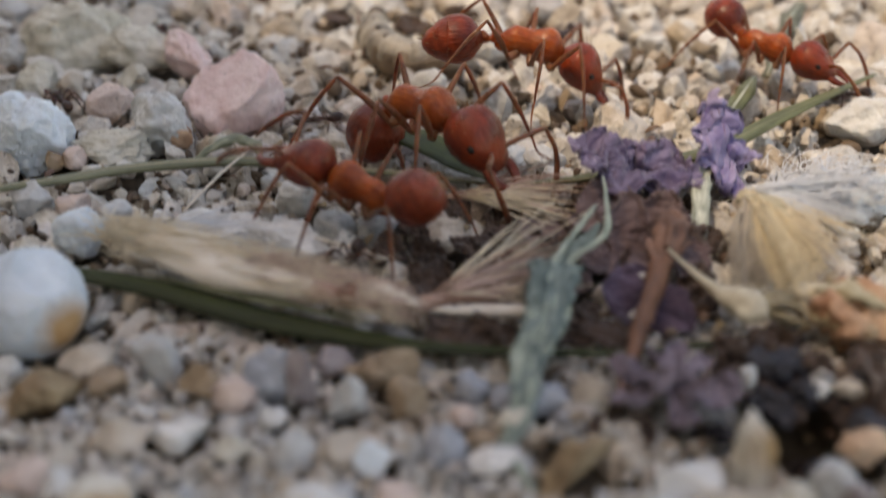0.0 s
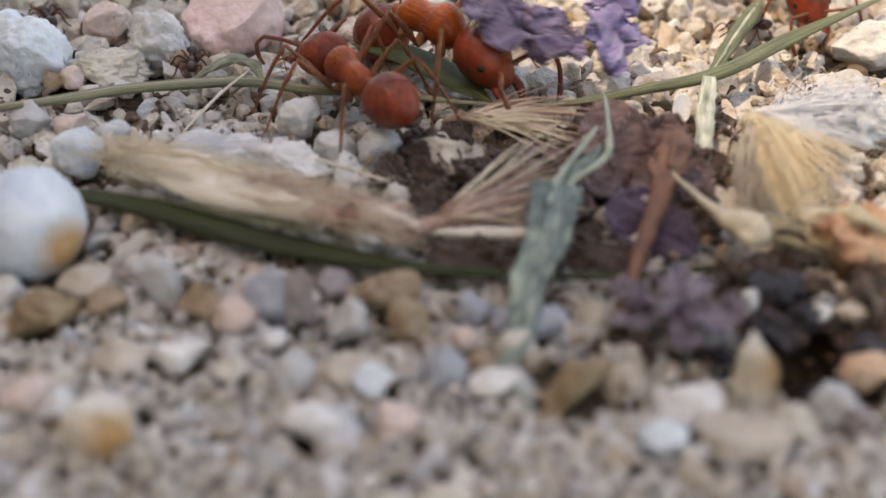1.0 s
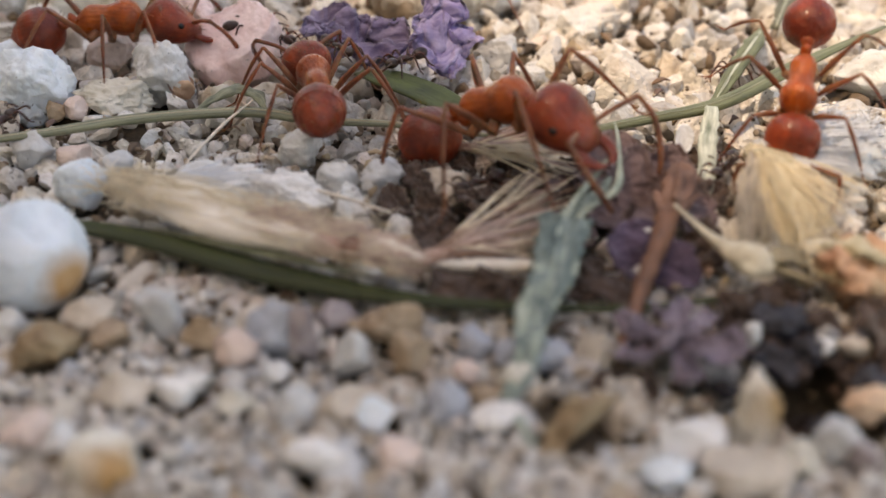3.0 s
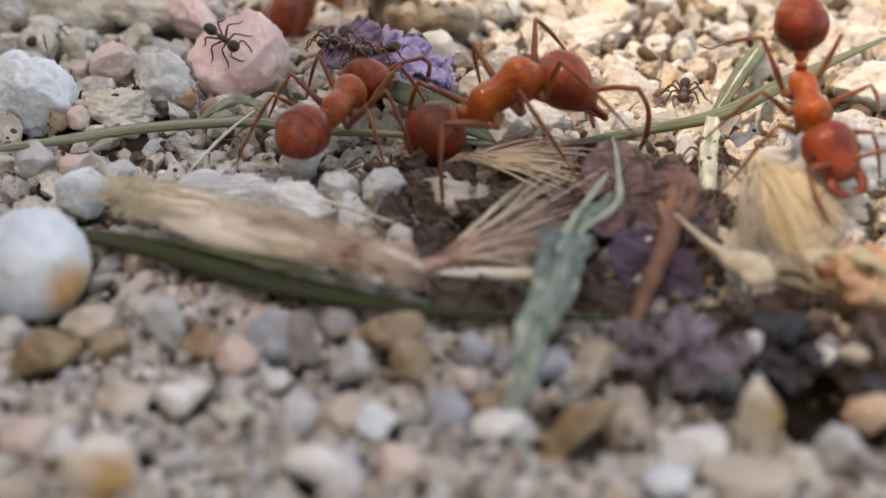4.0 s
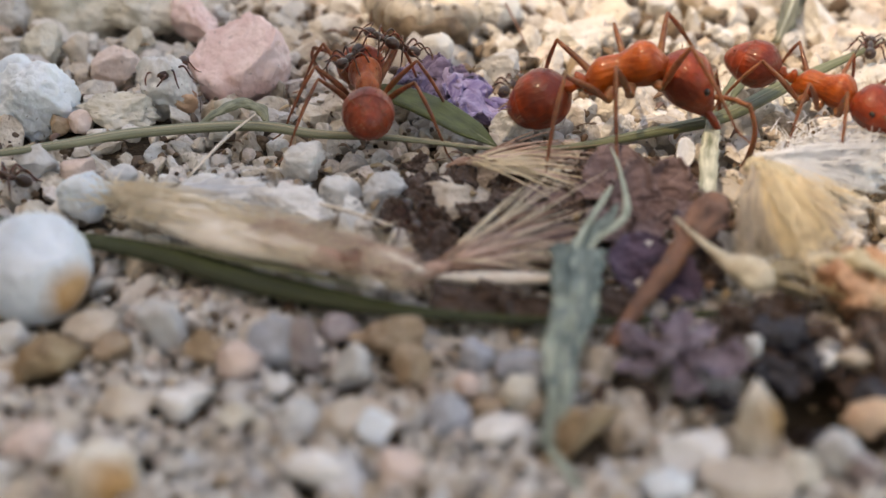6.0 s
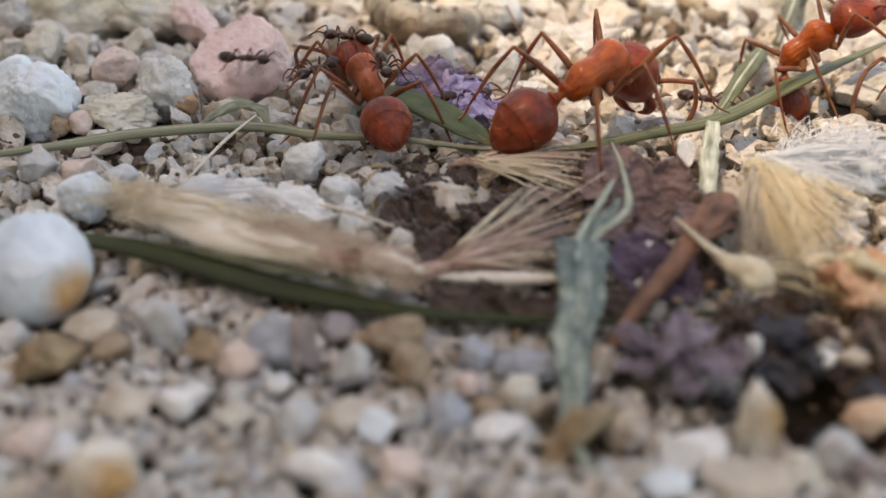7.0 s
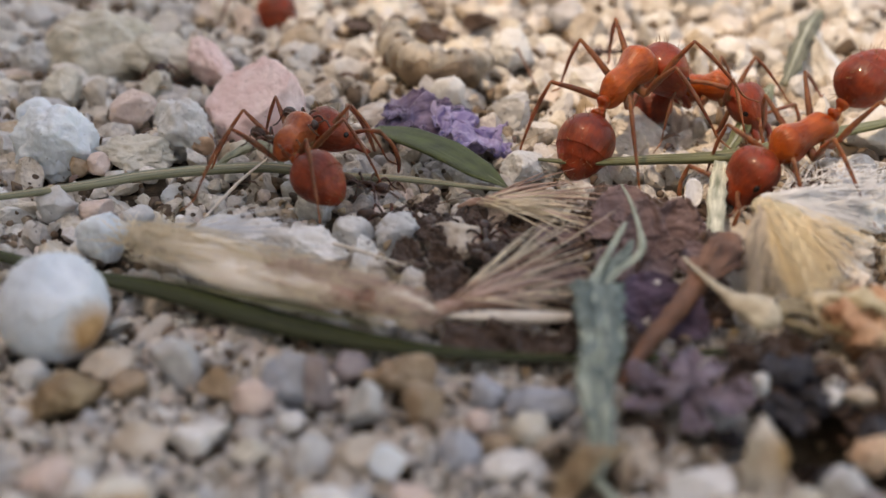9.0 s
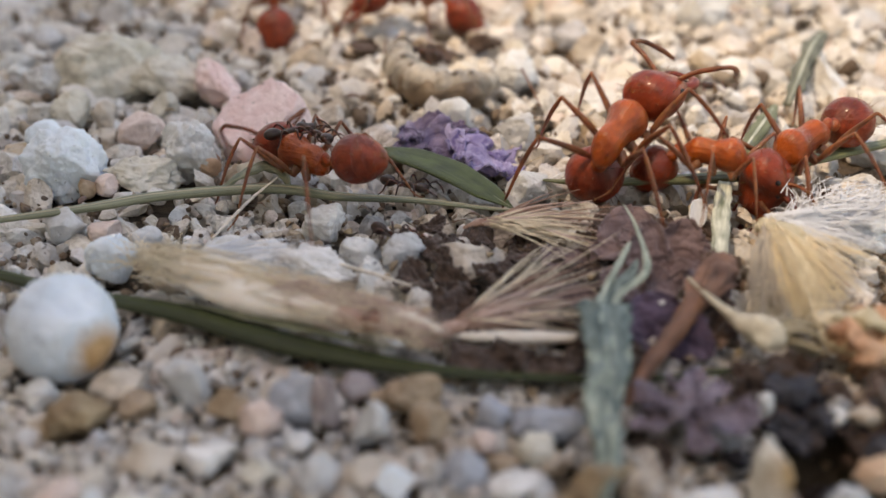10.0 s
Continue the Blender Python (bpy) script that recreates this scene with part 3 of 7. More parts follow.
stone(4.95, -10.75, 0.2, (0.80, 0.62, 0.5), 20, "bluish", 27, "pale blue quartz pebble among fine gravel", keep=0.66)
stone(6.6, -10.7, 0.2, (1.15, 0.7, 0.5), 5, "beige", 28, "flat tan cream pebble among fine gravel", keep=0.66)
stone(8.95, -9.75, 0.2, (0.7, 0.6, 0.74), 10, "pale_grey", 51, "pale grey quartz pebble beside dark litter", keep=0.62)
stone(9.55, -10.35, 0.2, (0.58, 0.6, 0.68), 50, "mauve_grey", 52, "dark mauve pebble beside dark litter", keep=0.62)
stone(8.1, -10.3, 0.12, (0.58, 0.55, 0.5), 20, "cream", 54, "small cream pebble among fine gravel")
stone(10.25, -8.3, 0.2, (0.62, 0.5, 0.46), 0, "peach", 20, "peach orange pebble beside a dark hollow", keep=0.8, rough=0.2)
stone(9.96, -5.6, 0.3, (0.34, 0.3, 0.34), 20, "pale_grey", 55, "small glinting grey stone on dark litter")
stone(10.65, -5.7, 0.15, (0.55, 0.45, 0.4), 40, "tan", 71, "olive tan stone on dark litter", keep=0.64)
stone(9.73, -6.14, 0.45, (0.3, 0.26, 0.32), 40, "milk", 91, "small bright quartz chip among dark crumbs", keep=0.6)
stone(10.43, -6.14, 0.35, (0.46, 0.3, 0.26), 10, "beige", 92, "small dull beige chip among dark crumbs", keep=0.6)
stone(7.9, -5.75, 0.4, (0.28, 0.26, 0.55), 20, "milk", 56, "upright bright quartz chip on dark litter", keep=0.6)
stone(-7.6, -10.6, 0.3, (0.95, 0.85, 0.85), 0, "ochre", 29, "cream pebble with an ochre brown stain", keep=0.8)
stone(-8.8, -9.5, 0.15, (0.5, 0.42, 0.42), 0, "milk", 72, "white pebble touching a stained one")
stone(-1.55, -8.7, 0.25, (0.55, 0.5, 0.42), 40, "bluish", 73, "pale bluish pebble among fine gravel")
stone(-2.95, -10.2, 0.2, (0.78, 0.5, 0.42), 0, "chalk", 30, "flat white quartz pebble among fine gravel")
stone(-1.0, -10.0, 0.12, (0.55, 0.5, 0.46), 0, "pale_pink", 74, "pinkish pebble among fine gravel", keep=0.66)
stone(-3.5, -8.3, 0.2, (0.56, 0.5, 0.55), 50, "pale_grey", 75, "pale grey white pebble among fine gravel", keep=0.64)
stone(-2.3, -8.25, 0.15, (0.65, 0.55, 0.5), 15, "beige", 76, "beige pebble among fine gravel")
stone(-6.4, -7.7, 0.25, (0.85, 0.55, 0.5), 10, "chalk", 77, "whitish slab among fine gravel", keep=0.66)
stone(-9.6, -9.1, 0.15, (0.7, 0.6, 0.5), 60, "pale_pink", 78, "pinkish cream pebble among fine gravel")
stone(-4.95, -8.15, 0.12, (0.5, 0.45, 0.34), 0, "cream", 79, "flat cream pebble among fine gravel")
stone(-7.75, -7.7, 0.15, (0.78, 0.6, 0.5), 25, "beige", 80, "beige grey pebble among fine gravel", keep=0.64)
# beyond the blades
stone(-14.85, 9.6, 0.6, (1.62, 1.2, 1.36), 8, "bluish", 46, "broad bluish white quartz stone with dark specks", keep=0.82, cuts=6, rough=0.2)
stone(-16.4, 12.3, 0.5, (0.85, 0.75, 0.8), 40, "bluish", 7, "rounded bluish white knob of quartz")
stone(-10.35, 10.7, 0.55, (1.15, 0.95, 1.25), 30, "milk", 8, "pitted creamy white stone among gravel", rough=0.22, keep=0.66)
stone(-9.75, 10.4, 0.45, (0.6, 0.5, 0.75), 10, "husk_shell", 81, "ochre stained hollow stone beside a white one", keep=0.7, rough=0.3)
stone(-11.8, 9.3, 0.3, (1.5, 0.8, 0.78), 0, "cream", 9, "cream stone lying beside white quartz", rough=0.24, keep=0.66)
stone(-13.0, 8.6, 0.2, (0.56, 0.5, 0.5), 0, "pale_pink", 82, "small pinkish stone beside a grass blade")
stone(-13.8, 8.7, 0.15, (0.5, 0.45, 0.45), 0, "tan", 83, "small ochre stone beside white quartz")
stone(-12.85, 13.3, 0.4, (1.12, 0.9, 0.9), 60, "pale_pink", 10, "dull pinkish tan stone on gravel", keep=0.64)
stone(-16.6, 16.0, 0.4, (1.08, 0.95, 1.0), 15, "cream", 11, "cream angular stone on gravel", keep=0.62)
stone(-14.8, 15.2, 0.35, (0.68, 0.6, 0.85), 45, "beige", 12, "small cream stone on gravel", keep=0.62)
stone(-12.6, 16.9, 0.3, (0.8, 0.75, 0.75), 80, "cream", 13, "small cream angular stone on gravel", keep=0.62)
stone(-12.9, 19.4, 0.5, (1.6, 1.1, 1.1), 5, "cream", 14, "large cream stone with brown specks", rough=0.2)
stone(-15.9, 20.0, 0.7, (2.4, 1.7, 1.6), 25, "cream", 15, "largest cream stone with rough weathered faces", keep=0.8, rough=0.2)
stone(-18.8, 19.5, 0.4, (1.0, 0.9, 1.0), 0, "pale_grey", 84, "light grey stone on gravel", keep=0.64)
stone(-7.9, 13.2, 0.75, (1.95, 1.75, 1.85), 0, "pink", 16, "salmon pink feldspar stone with one flat broken face", keep=0.9, cuts=4, rough=0.12, face=((-0.36, -0.46, 0.81), 0.42))
stone(-10.8, 18.6, 0.5, (1.0, 2.1, 1.1), 32, "pink", 17, "pale pink feldspar stone behind salmon stone", keep=0.66)
stone(-8.0, 9.8, 0.2, (0.52, 0.45, 0.46), 0, "cream", 85, "small cream stone under a grass blade")
stone(-11.3, 2.6, 0.45, (0.95, 0.8, 0.88), 20, "bluish", 88, "small milky white quartz stone beside a grass blade", keep=0.78)
stone(-10.55, 3.9, 0.25, (0.72, 0.6, 0.6), 70, "pale_grey", 5, "small light grey stone behind white quartz", keep=0.62)
stone(-13.7, 5.3, 0.2, (0.75, 0.65, 0.62), 10, "pale_grey", 89, "grey stone beside a thin grass blade")
stone(-12.2, 5.2, 0.1, (0.6, 0.55, 0.45), 10, "pale_pink", 90, "rosy beige stone beside a thin grass blade")
stone(-4.75, 5.4, 0.3, (0.92, 0.75, 0.74), 0, "milk", 39, "pinkish white stone behind a seed husk", keep=0.64)
stone(-4.7, 1.6, 0.5, (1.6, 0.8, 0.8), 0, "chalk", 40, "flat chalky white stone behind a seed husk", rough=0.25)
stone(-6.5, 2.1, 0.5, (1.2, 0.8, 0.75), -10, "chalk", 41, "chalky white stone partly under a seed husk", rough=0.25)
stone(-7.6, 3.3, 0.3, (0.9, 0.7, 0.6), 30, "milk", 91, "white stone under fine pale hairs")
stone(0.0, 2.6, 0.25, (1.05, 0.85, 0.75), 0, "beige", 42, "greyish beige stone between dry bristles", keep=0.64)
stone(-1.9, 3.0, 0.2, (0.95, 0.75, 0.7), 70, "pale_grey", 92, "grey stone between a seed husk and bristles", keep=0.62)
stone(-3.2, 3.4, 0.2, (0.8, 0.65, 0.62), 20, "milk", 93, "white stone behind a seed husk", keep=0.64)
stone(5.85, -1.35, 1.0, (0.2, 0.16, 0.14), 20, "chalk", 95, "tiny bright white chip on a wilted flower")
stone(12.6, 29.6, 0.7, (1.5, 1.2, 1.3), 0, "milk", 33, "large white quartz stone on open gravel")
stone(2.6, 20.4, 0.5, (1.2, 1.0, 1.0), 40, "milk", 34, "white stone beside a larva", keep=0.66)
stone(16.2, 11.4, 0.5, (1.5, 1.1, 1.1), 10, "milk", 35, "white quartz stone behind seed fluff")
stone(5.4, 26.0, 0.4, (0.9, 0.8, 0.8), 0, "grey", 36, "small grey stone on open gravel")
stone(-0.3, 15.4, 0.35, (0.75, 0.65, 0.8), 0, "milk", 37, "pale stone behind a violet petal", keep=0.64)
stone(2.35, 13.6, 0.35, (1.05, 0.85, 0.85), 25, "pale_grey", 38, "white grey stone behind a violet petal", keep=0.64)
stone(2.5, 8.1, 0.3, (0.92, 0.75, 0.7), 25, "milk", 94, "white stone beside a violet petal", keep=0.64)


# ---- plant litter ----
def rib_line(path, radii, flat):
    """The line along a blade's top on which its midrib lies."""
    return [(p, lerp_list(radii, k, len(path)) * flat * 0.95) for k, p in enumerate(path)]


def strip(name, label, category, points, radii, material, flat=0.3, sides=10, steps=8, fold=0.0, lump=0.0, up=(0, 0, 1), rib=0.0, rib_material="calyx", body_part="stalk"):
    b = Build()
    b.tube(smooth_path(points, steps), radii, sides, flat, up, lump, fold)
    ob = thing(name, label, category)
    part(body_part, b.mesh(name, M[material]), ob)
    if rib:
        b = Build()
        b.tube([p + Vector((0, 0, lift)) for p, lift in rib_line(smooth_path(points, steps), radii, flat)], [0.03, rib, rib, 0.02], 6)
        part("midrib", b.mesh("midrib", M[rib_material]), ob)
    return ob


front_blade = strip("fallen_grass", "long dark green grass blade lying across the gravel", "grass blade",
                    [(-15.6, 2.2, 0.2), (-13.9, 1.4, 0.25), (-12.0, 0.35, 0.3), (-10.26, -0.4, 0.5), (-8.05, -1.3, 0.55), (-5.7, -2.55, 0.55), (-3.57, -3.35, 0.5),
                     (-1.37, -4.05, 0.5), (0.91, -4.45, 0.5), (3.46, -4.6, 0.5), (5.13, -4.5, 0.45), (7.49, -4.0, 0.4), (9.6, -3.2, 0.3)],
                    [0.22, 0.26, 0.28, 0.34, 0.42, 0.47, 0.43, 0.30, 0.21, 0.16, 0.14, 0.13, 0.10], "dark_green", 0.5, fold=0.05, rib=0.05, rib_material="green", body_part="leaf_blade")
b = Build()
b.tube(smooth_path([(-8.2, -0.95, 0.8), (-6.6, -1.75, 0.9), (-5.0, -2.4, 0.9), (-3.4, -2.95, 0.85), (-1.9, -3.45, 0.75)], 10), [0.04, 0.14, 0.2, 0.16, 0.04], 10, 0.4, lump=0.3)
part("sheath", b.mesh("sheath", M["grey_green"]), front_blade, label="pale open leaf sheath")
thin_blade = strip("fallen_grass", "thin pale green grass blade stretched over the gravel", "grass blade",
      [(-16.5, 5.0, 0.5), (-13.0, 5.9, 0.6), (-10.6, 6.75, 0.65), (-6.8, 7.25, 0.7), (-4.3, 6.8, 0.6), (-1.6, 6.5, 0.6), (1.4, 5.75, 0.6), (4.0, 5.45, 0.6)],
      [0.16, 0.27, 0.30, 0.28, 0.2, 0.12, 0.05], "grey_green", 0.5, fold=0.25, rib=0.05, body_part="leaf_blade")
b = Build()
b.tube(smooth_path([(-8.5, 7.3, 0.75), (-7.9, 8.0, 0.95), (-7.2, 8.5, 1.05), (-6.5, 8.2, 0.95), (-6.1, 7.4, 0.75)], 8), [0.08, 0.24, 0.32, 0.24, 0.06], 14, 0.25, lump=0.9)
part("ligule", b.mesh("ligule", M["grey_green"]), thin_blade, label="pale papery flap")
pushed_blade = strip("fallen_grass", "slender dark green grass blade pushed by ants over open gravel", "grass blade",
      [(3.0, 5.55, 0.65), (4.6, 5.65, 0.7), (7.1, 6.45, 0.8), (9.8, 7.55, 0.9), (12.9, 10.4, 1.0), (17.6, 14.4, 1.2)],
      [0.08, 0.20, 0.28, 0.36, 0.36, 0.10], "mid_green", 0.45, fold=0.35, rib=0.07, rib_material="grey_green", body_part="leaf_blade")
strip("fallen_leaf", "broad dark green torn grass leaf on the gravel", "leaf",
      [(-3.0, 10.3, 0.9), (-1.9, 9.4, 0.95), (-0.4, 8.2, 0.85), (0.9, 6.8, 0.7), (1.8, 5.9, 0.6)],
      [0.3, 0.72, 0.78, 0.6, 0.06], "green", 0.2, fold=0.25, rib=0.06, rib_material="grey_green", body_part="leaf_blade")
strip("grass_stalk", "pale dry green grass stalk standing in the gravel", "grass stalk",
      [(7.9, 0.9, 0.2), (8.3, 2.4, 0.7), (8.7, 4.4, 0.9), (9.3, 7.0, 1.0)], [0.16, 0.30, 0.34, 0.24], "pale_stalk", 0.45, lump=0.35, fold=0.3)
strip("grass_stalk", "small green sprig lying on open gravel", "grass stalk",
      [(9.6, 8.2, 0.5), (10.9, 10.8, 0.7), (12.2, 13.4, 0.8), (13.2, 16.0, 0.5)], [0.14, 0.34, 0.38, 0.12], "mid_green", 0.5, fold=0.35, lump=0.3, rib=0.08, rib_material="pale_stalk")
strip("leaf_scrap", "grey green dried leaf scrap standing on open gravel", "leaf",
      [(13.9, 16.6, 0.3), (14.9, 18.8, 0.9), (16.0, 21.3, 1.3), (16.9, 23.0, 1.45)], [0.2, 0.42, 0.44, 0.26], "olive_grey", 0.4, lump=0.8, rib=0.08, rib_material="pale_stalk")
strip("straw", "thin pale straw leaning over a grass blade", "straw",
      [(-8.3, 4.0, 0.4), (-7.4, 6.0, 0.8), (-6.6, 7.9, 0.9)], [0.05, 0.06, 0.03], "straw", 1.0, 6)
strip("straw", "thin pale straw lying behind a seed husk", "straw",
      [(-5.0, 2.2, 0.7), (-3.2, 1.2, 0.75), (-1.5, 0.4, 0.6)], [0.04, 0.07, 0.04], "straw", 1.0, 6)
strip("straw", "short pale straw under the dark grass blade", "straw",
      [(-0.6, -5.0, 0.25), (1.0, -5.35, 0.25), (2.4, -5.4, 0.2)], [0.05, 0.09, 0.04], "straw", 0.8, 6)


strip("rootlet", "thin brown rootlet on open gravel", "rootlet", [(2.0, 24.2, 0.3), (2.6, 20.5, 0.9), (3.4, 15.8, 0.5)], [0.04, 0.06, 0.03], "bark", 1.0, 6, body_part="fibre")
strip("rootlet", "thin brown rootlet near a larva", "rootlet", [(-3.6, 25.5, 0.4), (-3.5, 22.0, 1.0), (-3.1, 18.6, 0.5)], [0.04, 0.06, 0.03], "bark", 1.0, 6, body_part="fibre")


def awn_fan(base, tips, count, r, spread, material, bend=0.3, shortest=0.55):
    """A fan of awns from one base towards a row of tips."""
    b = Build()
    base = Vector(base)
    for k in range(count):
        tip = Vector(lerp_vec(tips, random.random()))
        tip = base + (tip - base) * random.uniform(shortest, 1.08) + Vector((random.gauss(0, spread), random.gauss(0, spread), random.gauss(0, spread * 0.8)))
        root = base + Vector((random.gauss(0, 0.09), random.gauss(0, 0.09), random.gauss(0, 0.07)))
        b.hair(root, tip, r * random.uniform(0.7, 1.2), bend * random.uniform(0.2, 1.2))
    return b.mesh("awns", M[material])


def lock_fan(base, tips, locks, count, r, spread, material, bend=0.3, shortest=0.6):
    """A fan of hair that clings together in locks of uneven length."""
    b = Build()
    base = Vector(base)
    for k in range(locks):
        tip = Vector(lerp_vec(tips, (k + random.uniform(0.1, 0.9)) / locks))
        tip = base + (tip - base) * random.uniform(shortest + 0.2, 1.1) + Vector((random.gauss(0, spread), random.gauss(0, spread), random.gauss(0, spread * 0.7)))
        arch = bend * random.uniform(-0.3, 1.6)
        for _ in range(count):
            root = base + Vector((random.gauss(0, 0.10), random.gauss(0, 0.10), random.gauss(0, 0.08)))
            end = base + (tip - base) * random.uniform(shortest, 1.06) + Vector((random.gauss(0, 0.13), random.gauss(0, 0.13), random.gauss(0, 0.12)))
            b.hair(root, end, r * random.uniform(0.7, 1.2), arch + random.gauss(0, 0.05))
    return b.mesh("awns", M[material])


def lerp_vec(points, f):
    f *= len(points) - 1
    i = min(int(f), len(points) - 2)
    return Vector(points[i]).lerp(Vector(points[i + 1]), f - i)


# hairy spikelet along the dark blade
spikelet = thing("grass_spikelet", "straw-coloured hairy grass spikelet resting on a green blade", "seed head")
axis = [(-9.95, 1.1, 0.95), (-7.6, -0.1, 1.1), (-5.0, -1.4, 1.1), (-2.7, -2.4, 1.0), (-0.55, -3.25, 0.85)]
line = smooth_path(axis, 10)
for lo, hi, wide, lift, shift, mat in ((0, 24, 0.85, 0.05, 0.25, "straw"), (8, 36, 0.92, -0.05, 0.1, "straw"), (20, 40, 0.68, 0.10, 0.2, "husk"),
                                       (24, 38, 0.55, 0.30, -0.30, "husk"), (6, 30, 0.75, 0.1, -0.35, "straw"), (3, 26, 0.55, 0.30, -0.15, "straw"), (31, 40, 0.52, 0.34, 0.05, "straw"), (14, 36, 0.42, 0.36, -0.35, "straw")):
    b = Build()
    b.tube([p + Vector((shift * 0.5, shift, lift)) for p in line[lo:hi + 1]], [0.12, wide * 0.8, wide, wide * 0.85, wide * 0.5, 0.07], 14, 0.55, lump=0.1)
    part("glume", b.mesh("glume", M[mat]), spikelet)
b = Build()
for _ in range(1150):
    f = random.random() ** 1.2 * 0.88
    root = line[int(f * 40)] + Vector((random.gauss(0, 0.18), random.gauss(-0.08, 0.42), random.uniform(0.0, 0.6)))
    k = min(40, int(f * 40) + random.randint(3, 9))
    d = (line[k] - line[int(f * 40)]) * random.uniform(0.5, 1.1)
    b.hair(root, root + d + Vector((random.gauss(0, 0.15), random.gauss(0, 0.28), random.uniform(-0.2, 0.25))), 0.019, 0.1)
for _ in range(60):
    root = line[random.randint(0, 6)] + Vector((random.gauss(0, 0.2), random.gauss(0, 0.3), random.uniform(0, 0.4)))
    b.hair(root, root + Vector((random.gauss(-0.6, 0.5), random.gauss(0.5, 0.5), random.uniform(-0.1, 0.6))), 0.024, 0.15)
part("hairs", b.mesh("hairs", M["hair"]), spikelet, label="golden hairs combed along the husk")
b = Build()
for _ in range(420):
    k = random.randint(17, 36)
    root = line[k] + Vector((random.gauss(0, 0.18), random.gauss(-0.05, 0.36), random.uniform(0.15, 0.6)))
    b.hair(root, root + (line[min(40, k + 5)] - line[k]) * random.uniform(0.5, 1.2) + Vector((random.gauss(0, 0.15), random.gauss(0, 0.25), random.uniform(-0.15, 0.2))), 0.024, 0.1)
part("rosy_hairs", b.mesh("rosy_hairs", M["rosy_hair"]), spikelet, label="rosy tan hairs over the seed")

part("white_hairs", awn_fan((-8.4, 1.7, 0.9), [(-6.4, 3.6, 0.9), (-5.2, 2.9, 0.7), (-4.2, 1.9, 0.7), (-3.6, 1.0, 0.7)], 60, 0.026, 0.4, "pale_hair", 0.25, 0.6), spikelet, label="white hairs spreading behind the husk")
b = Build()
b.tube(smooth_path([(-3.3, -2.5, 1.2), (-2.4, -2.95, 1.42), (-1.7, -3.2, 1.15)], 8), [0.1, 0.5, 0.1], 14, 0.5, lump=0.7)
part("seed", b.mesh("seed", M["bark"]), spikelet, label="reddish brown seed between the glumes")


def awns(parent, base, tips, count, r, spread, material, bend, label=""):
    """Awns one by one, each a part of its tuft."""
    for k in range(count):
        part("awn", awn_fan(base, tips, 1, r, spread, material, bend), parent, label=label)


# two bristle tufts
bristle_tufts = []
tuft = thing("bristle_tuft", "dry straw bristle tuft spreading over the gravel", "seed head", group="bristle tufts")
b = Build()
b.tube(smooth_path([(-1.5, -3.0, 0.5), (-0.6, -2.6, 0.75), (0.5, -2.1, 0.85)], 8), [0.1, 0.32, 0.3, 0.08], 10, 0.7, lump=0.3)
part("seed", b.mesh("seed", M["husk"]), tuft)
bristle_tufts.append(tuft)
awns(tuft, (0.1, -2.1, 0.8), [(3.3, -2.4, 0.6), (4.3, -1.1, 0.9), (4.5, 0.6, 1.2), (3.9, 1.5, 1.3), (3.0, 2.0, 1.4)], 34, 0.040, 0.34, "hair", 0.3)
awns(tuft, (0.1, -2.1, 0.75), [(3.5, -2.2, 0.5), (4.5, -0.6, 0.8), (4.2, 1.0, 1.0)], 22, 0.058, 0.4, "rosy_hair", 0.4, "broad rosy tan awn")
b = Build()
b.tube(smooth_path([(-0.3, -2.6, 0.65), (1.6, -2.75, 0.7), (3.4, -2.7, 0.65)], 8), [0.1, 0.24, 0.27, 0.16], 8, 0.6)
part("stalk", b.mesh("stalk", M["straw"]), tuft)
tuft = thing("bristle_tuft", "fanned straw bristle tuft beside a green leaf", "seed head", group="bristle tufts")
b = Build()
b.tube(smooth_path([(0.1, 4.6, 0.5), (0.8, 4.5, 0.75), (1.7, 4.4, 0.8)], 8), [0.08, 0.2, 0.18, 0.06], 10, 0.7, lump=0.3)
part("seed", b.mesh("seed", M["husk"]), tuft)
bristle_tufts.append(tuft)
awns(tuft, (1.0, 4.35, 0.8), [(3.1, 6.0, 1.3), (4.3, 5.0, 1.2), (4.9, 3.6, 1.0), (4.8, 2.0, 0.8), (3.9, 1.5, 0.8)], 34, 0.036, 0.34, "hair", 0.3)
awns(tuft, (1.0, 4.35, 0.8), [(3.6, 6.0, 1.1), (4.9, 4.4, 1.0), (5.2, 2.6, 0.8)], 16, 0.05, 0.4, "rosy_hair", 0.4, "broad rosy tan awn")

for ob, base, tips in ((bristle_tufts[0], (-0.3, -2.4, 0.8), [(3.2, -2.3, 0.5), (4.4, -0.6, 0.8), (4.4, 1.0, 1.2), (3.0, 1.6, 1.3)]), (bristle_tufts[1], (0.9, 4.45, 0.8), [(3.6, 6.5, 1.1), (5.4, 5.6, 0.9), (5.2, 3.7, 0.7), (4.4, 2.2, 0.6)])):
    awns(ob, base, tips, 20, 0.042, 0.24, "husk", 0.2, "thicker reddish brown awn")

# golden pappus on its husk
pappus = thing("seed_pappus", "golden silky seed pappus fanning down over litter", "seed head")
HEAD_OF_HAIR = (9.75, 2.55, 1.65)
part("ash_hairs", lock_fan(HEAD_OF_HAIR, [(8.45, -0.4, 0.55), (8.66, -1.05, 0.7), (8.98, -1.92, 0.7), (9.5, -2.3, 0.8)], 9, 22, 0.026, 0.12, "ash_hair", 0.3, 0.6), pappus, label="ash brown hairs along one edge")
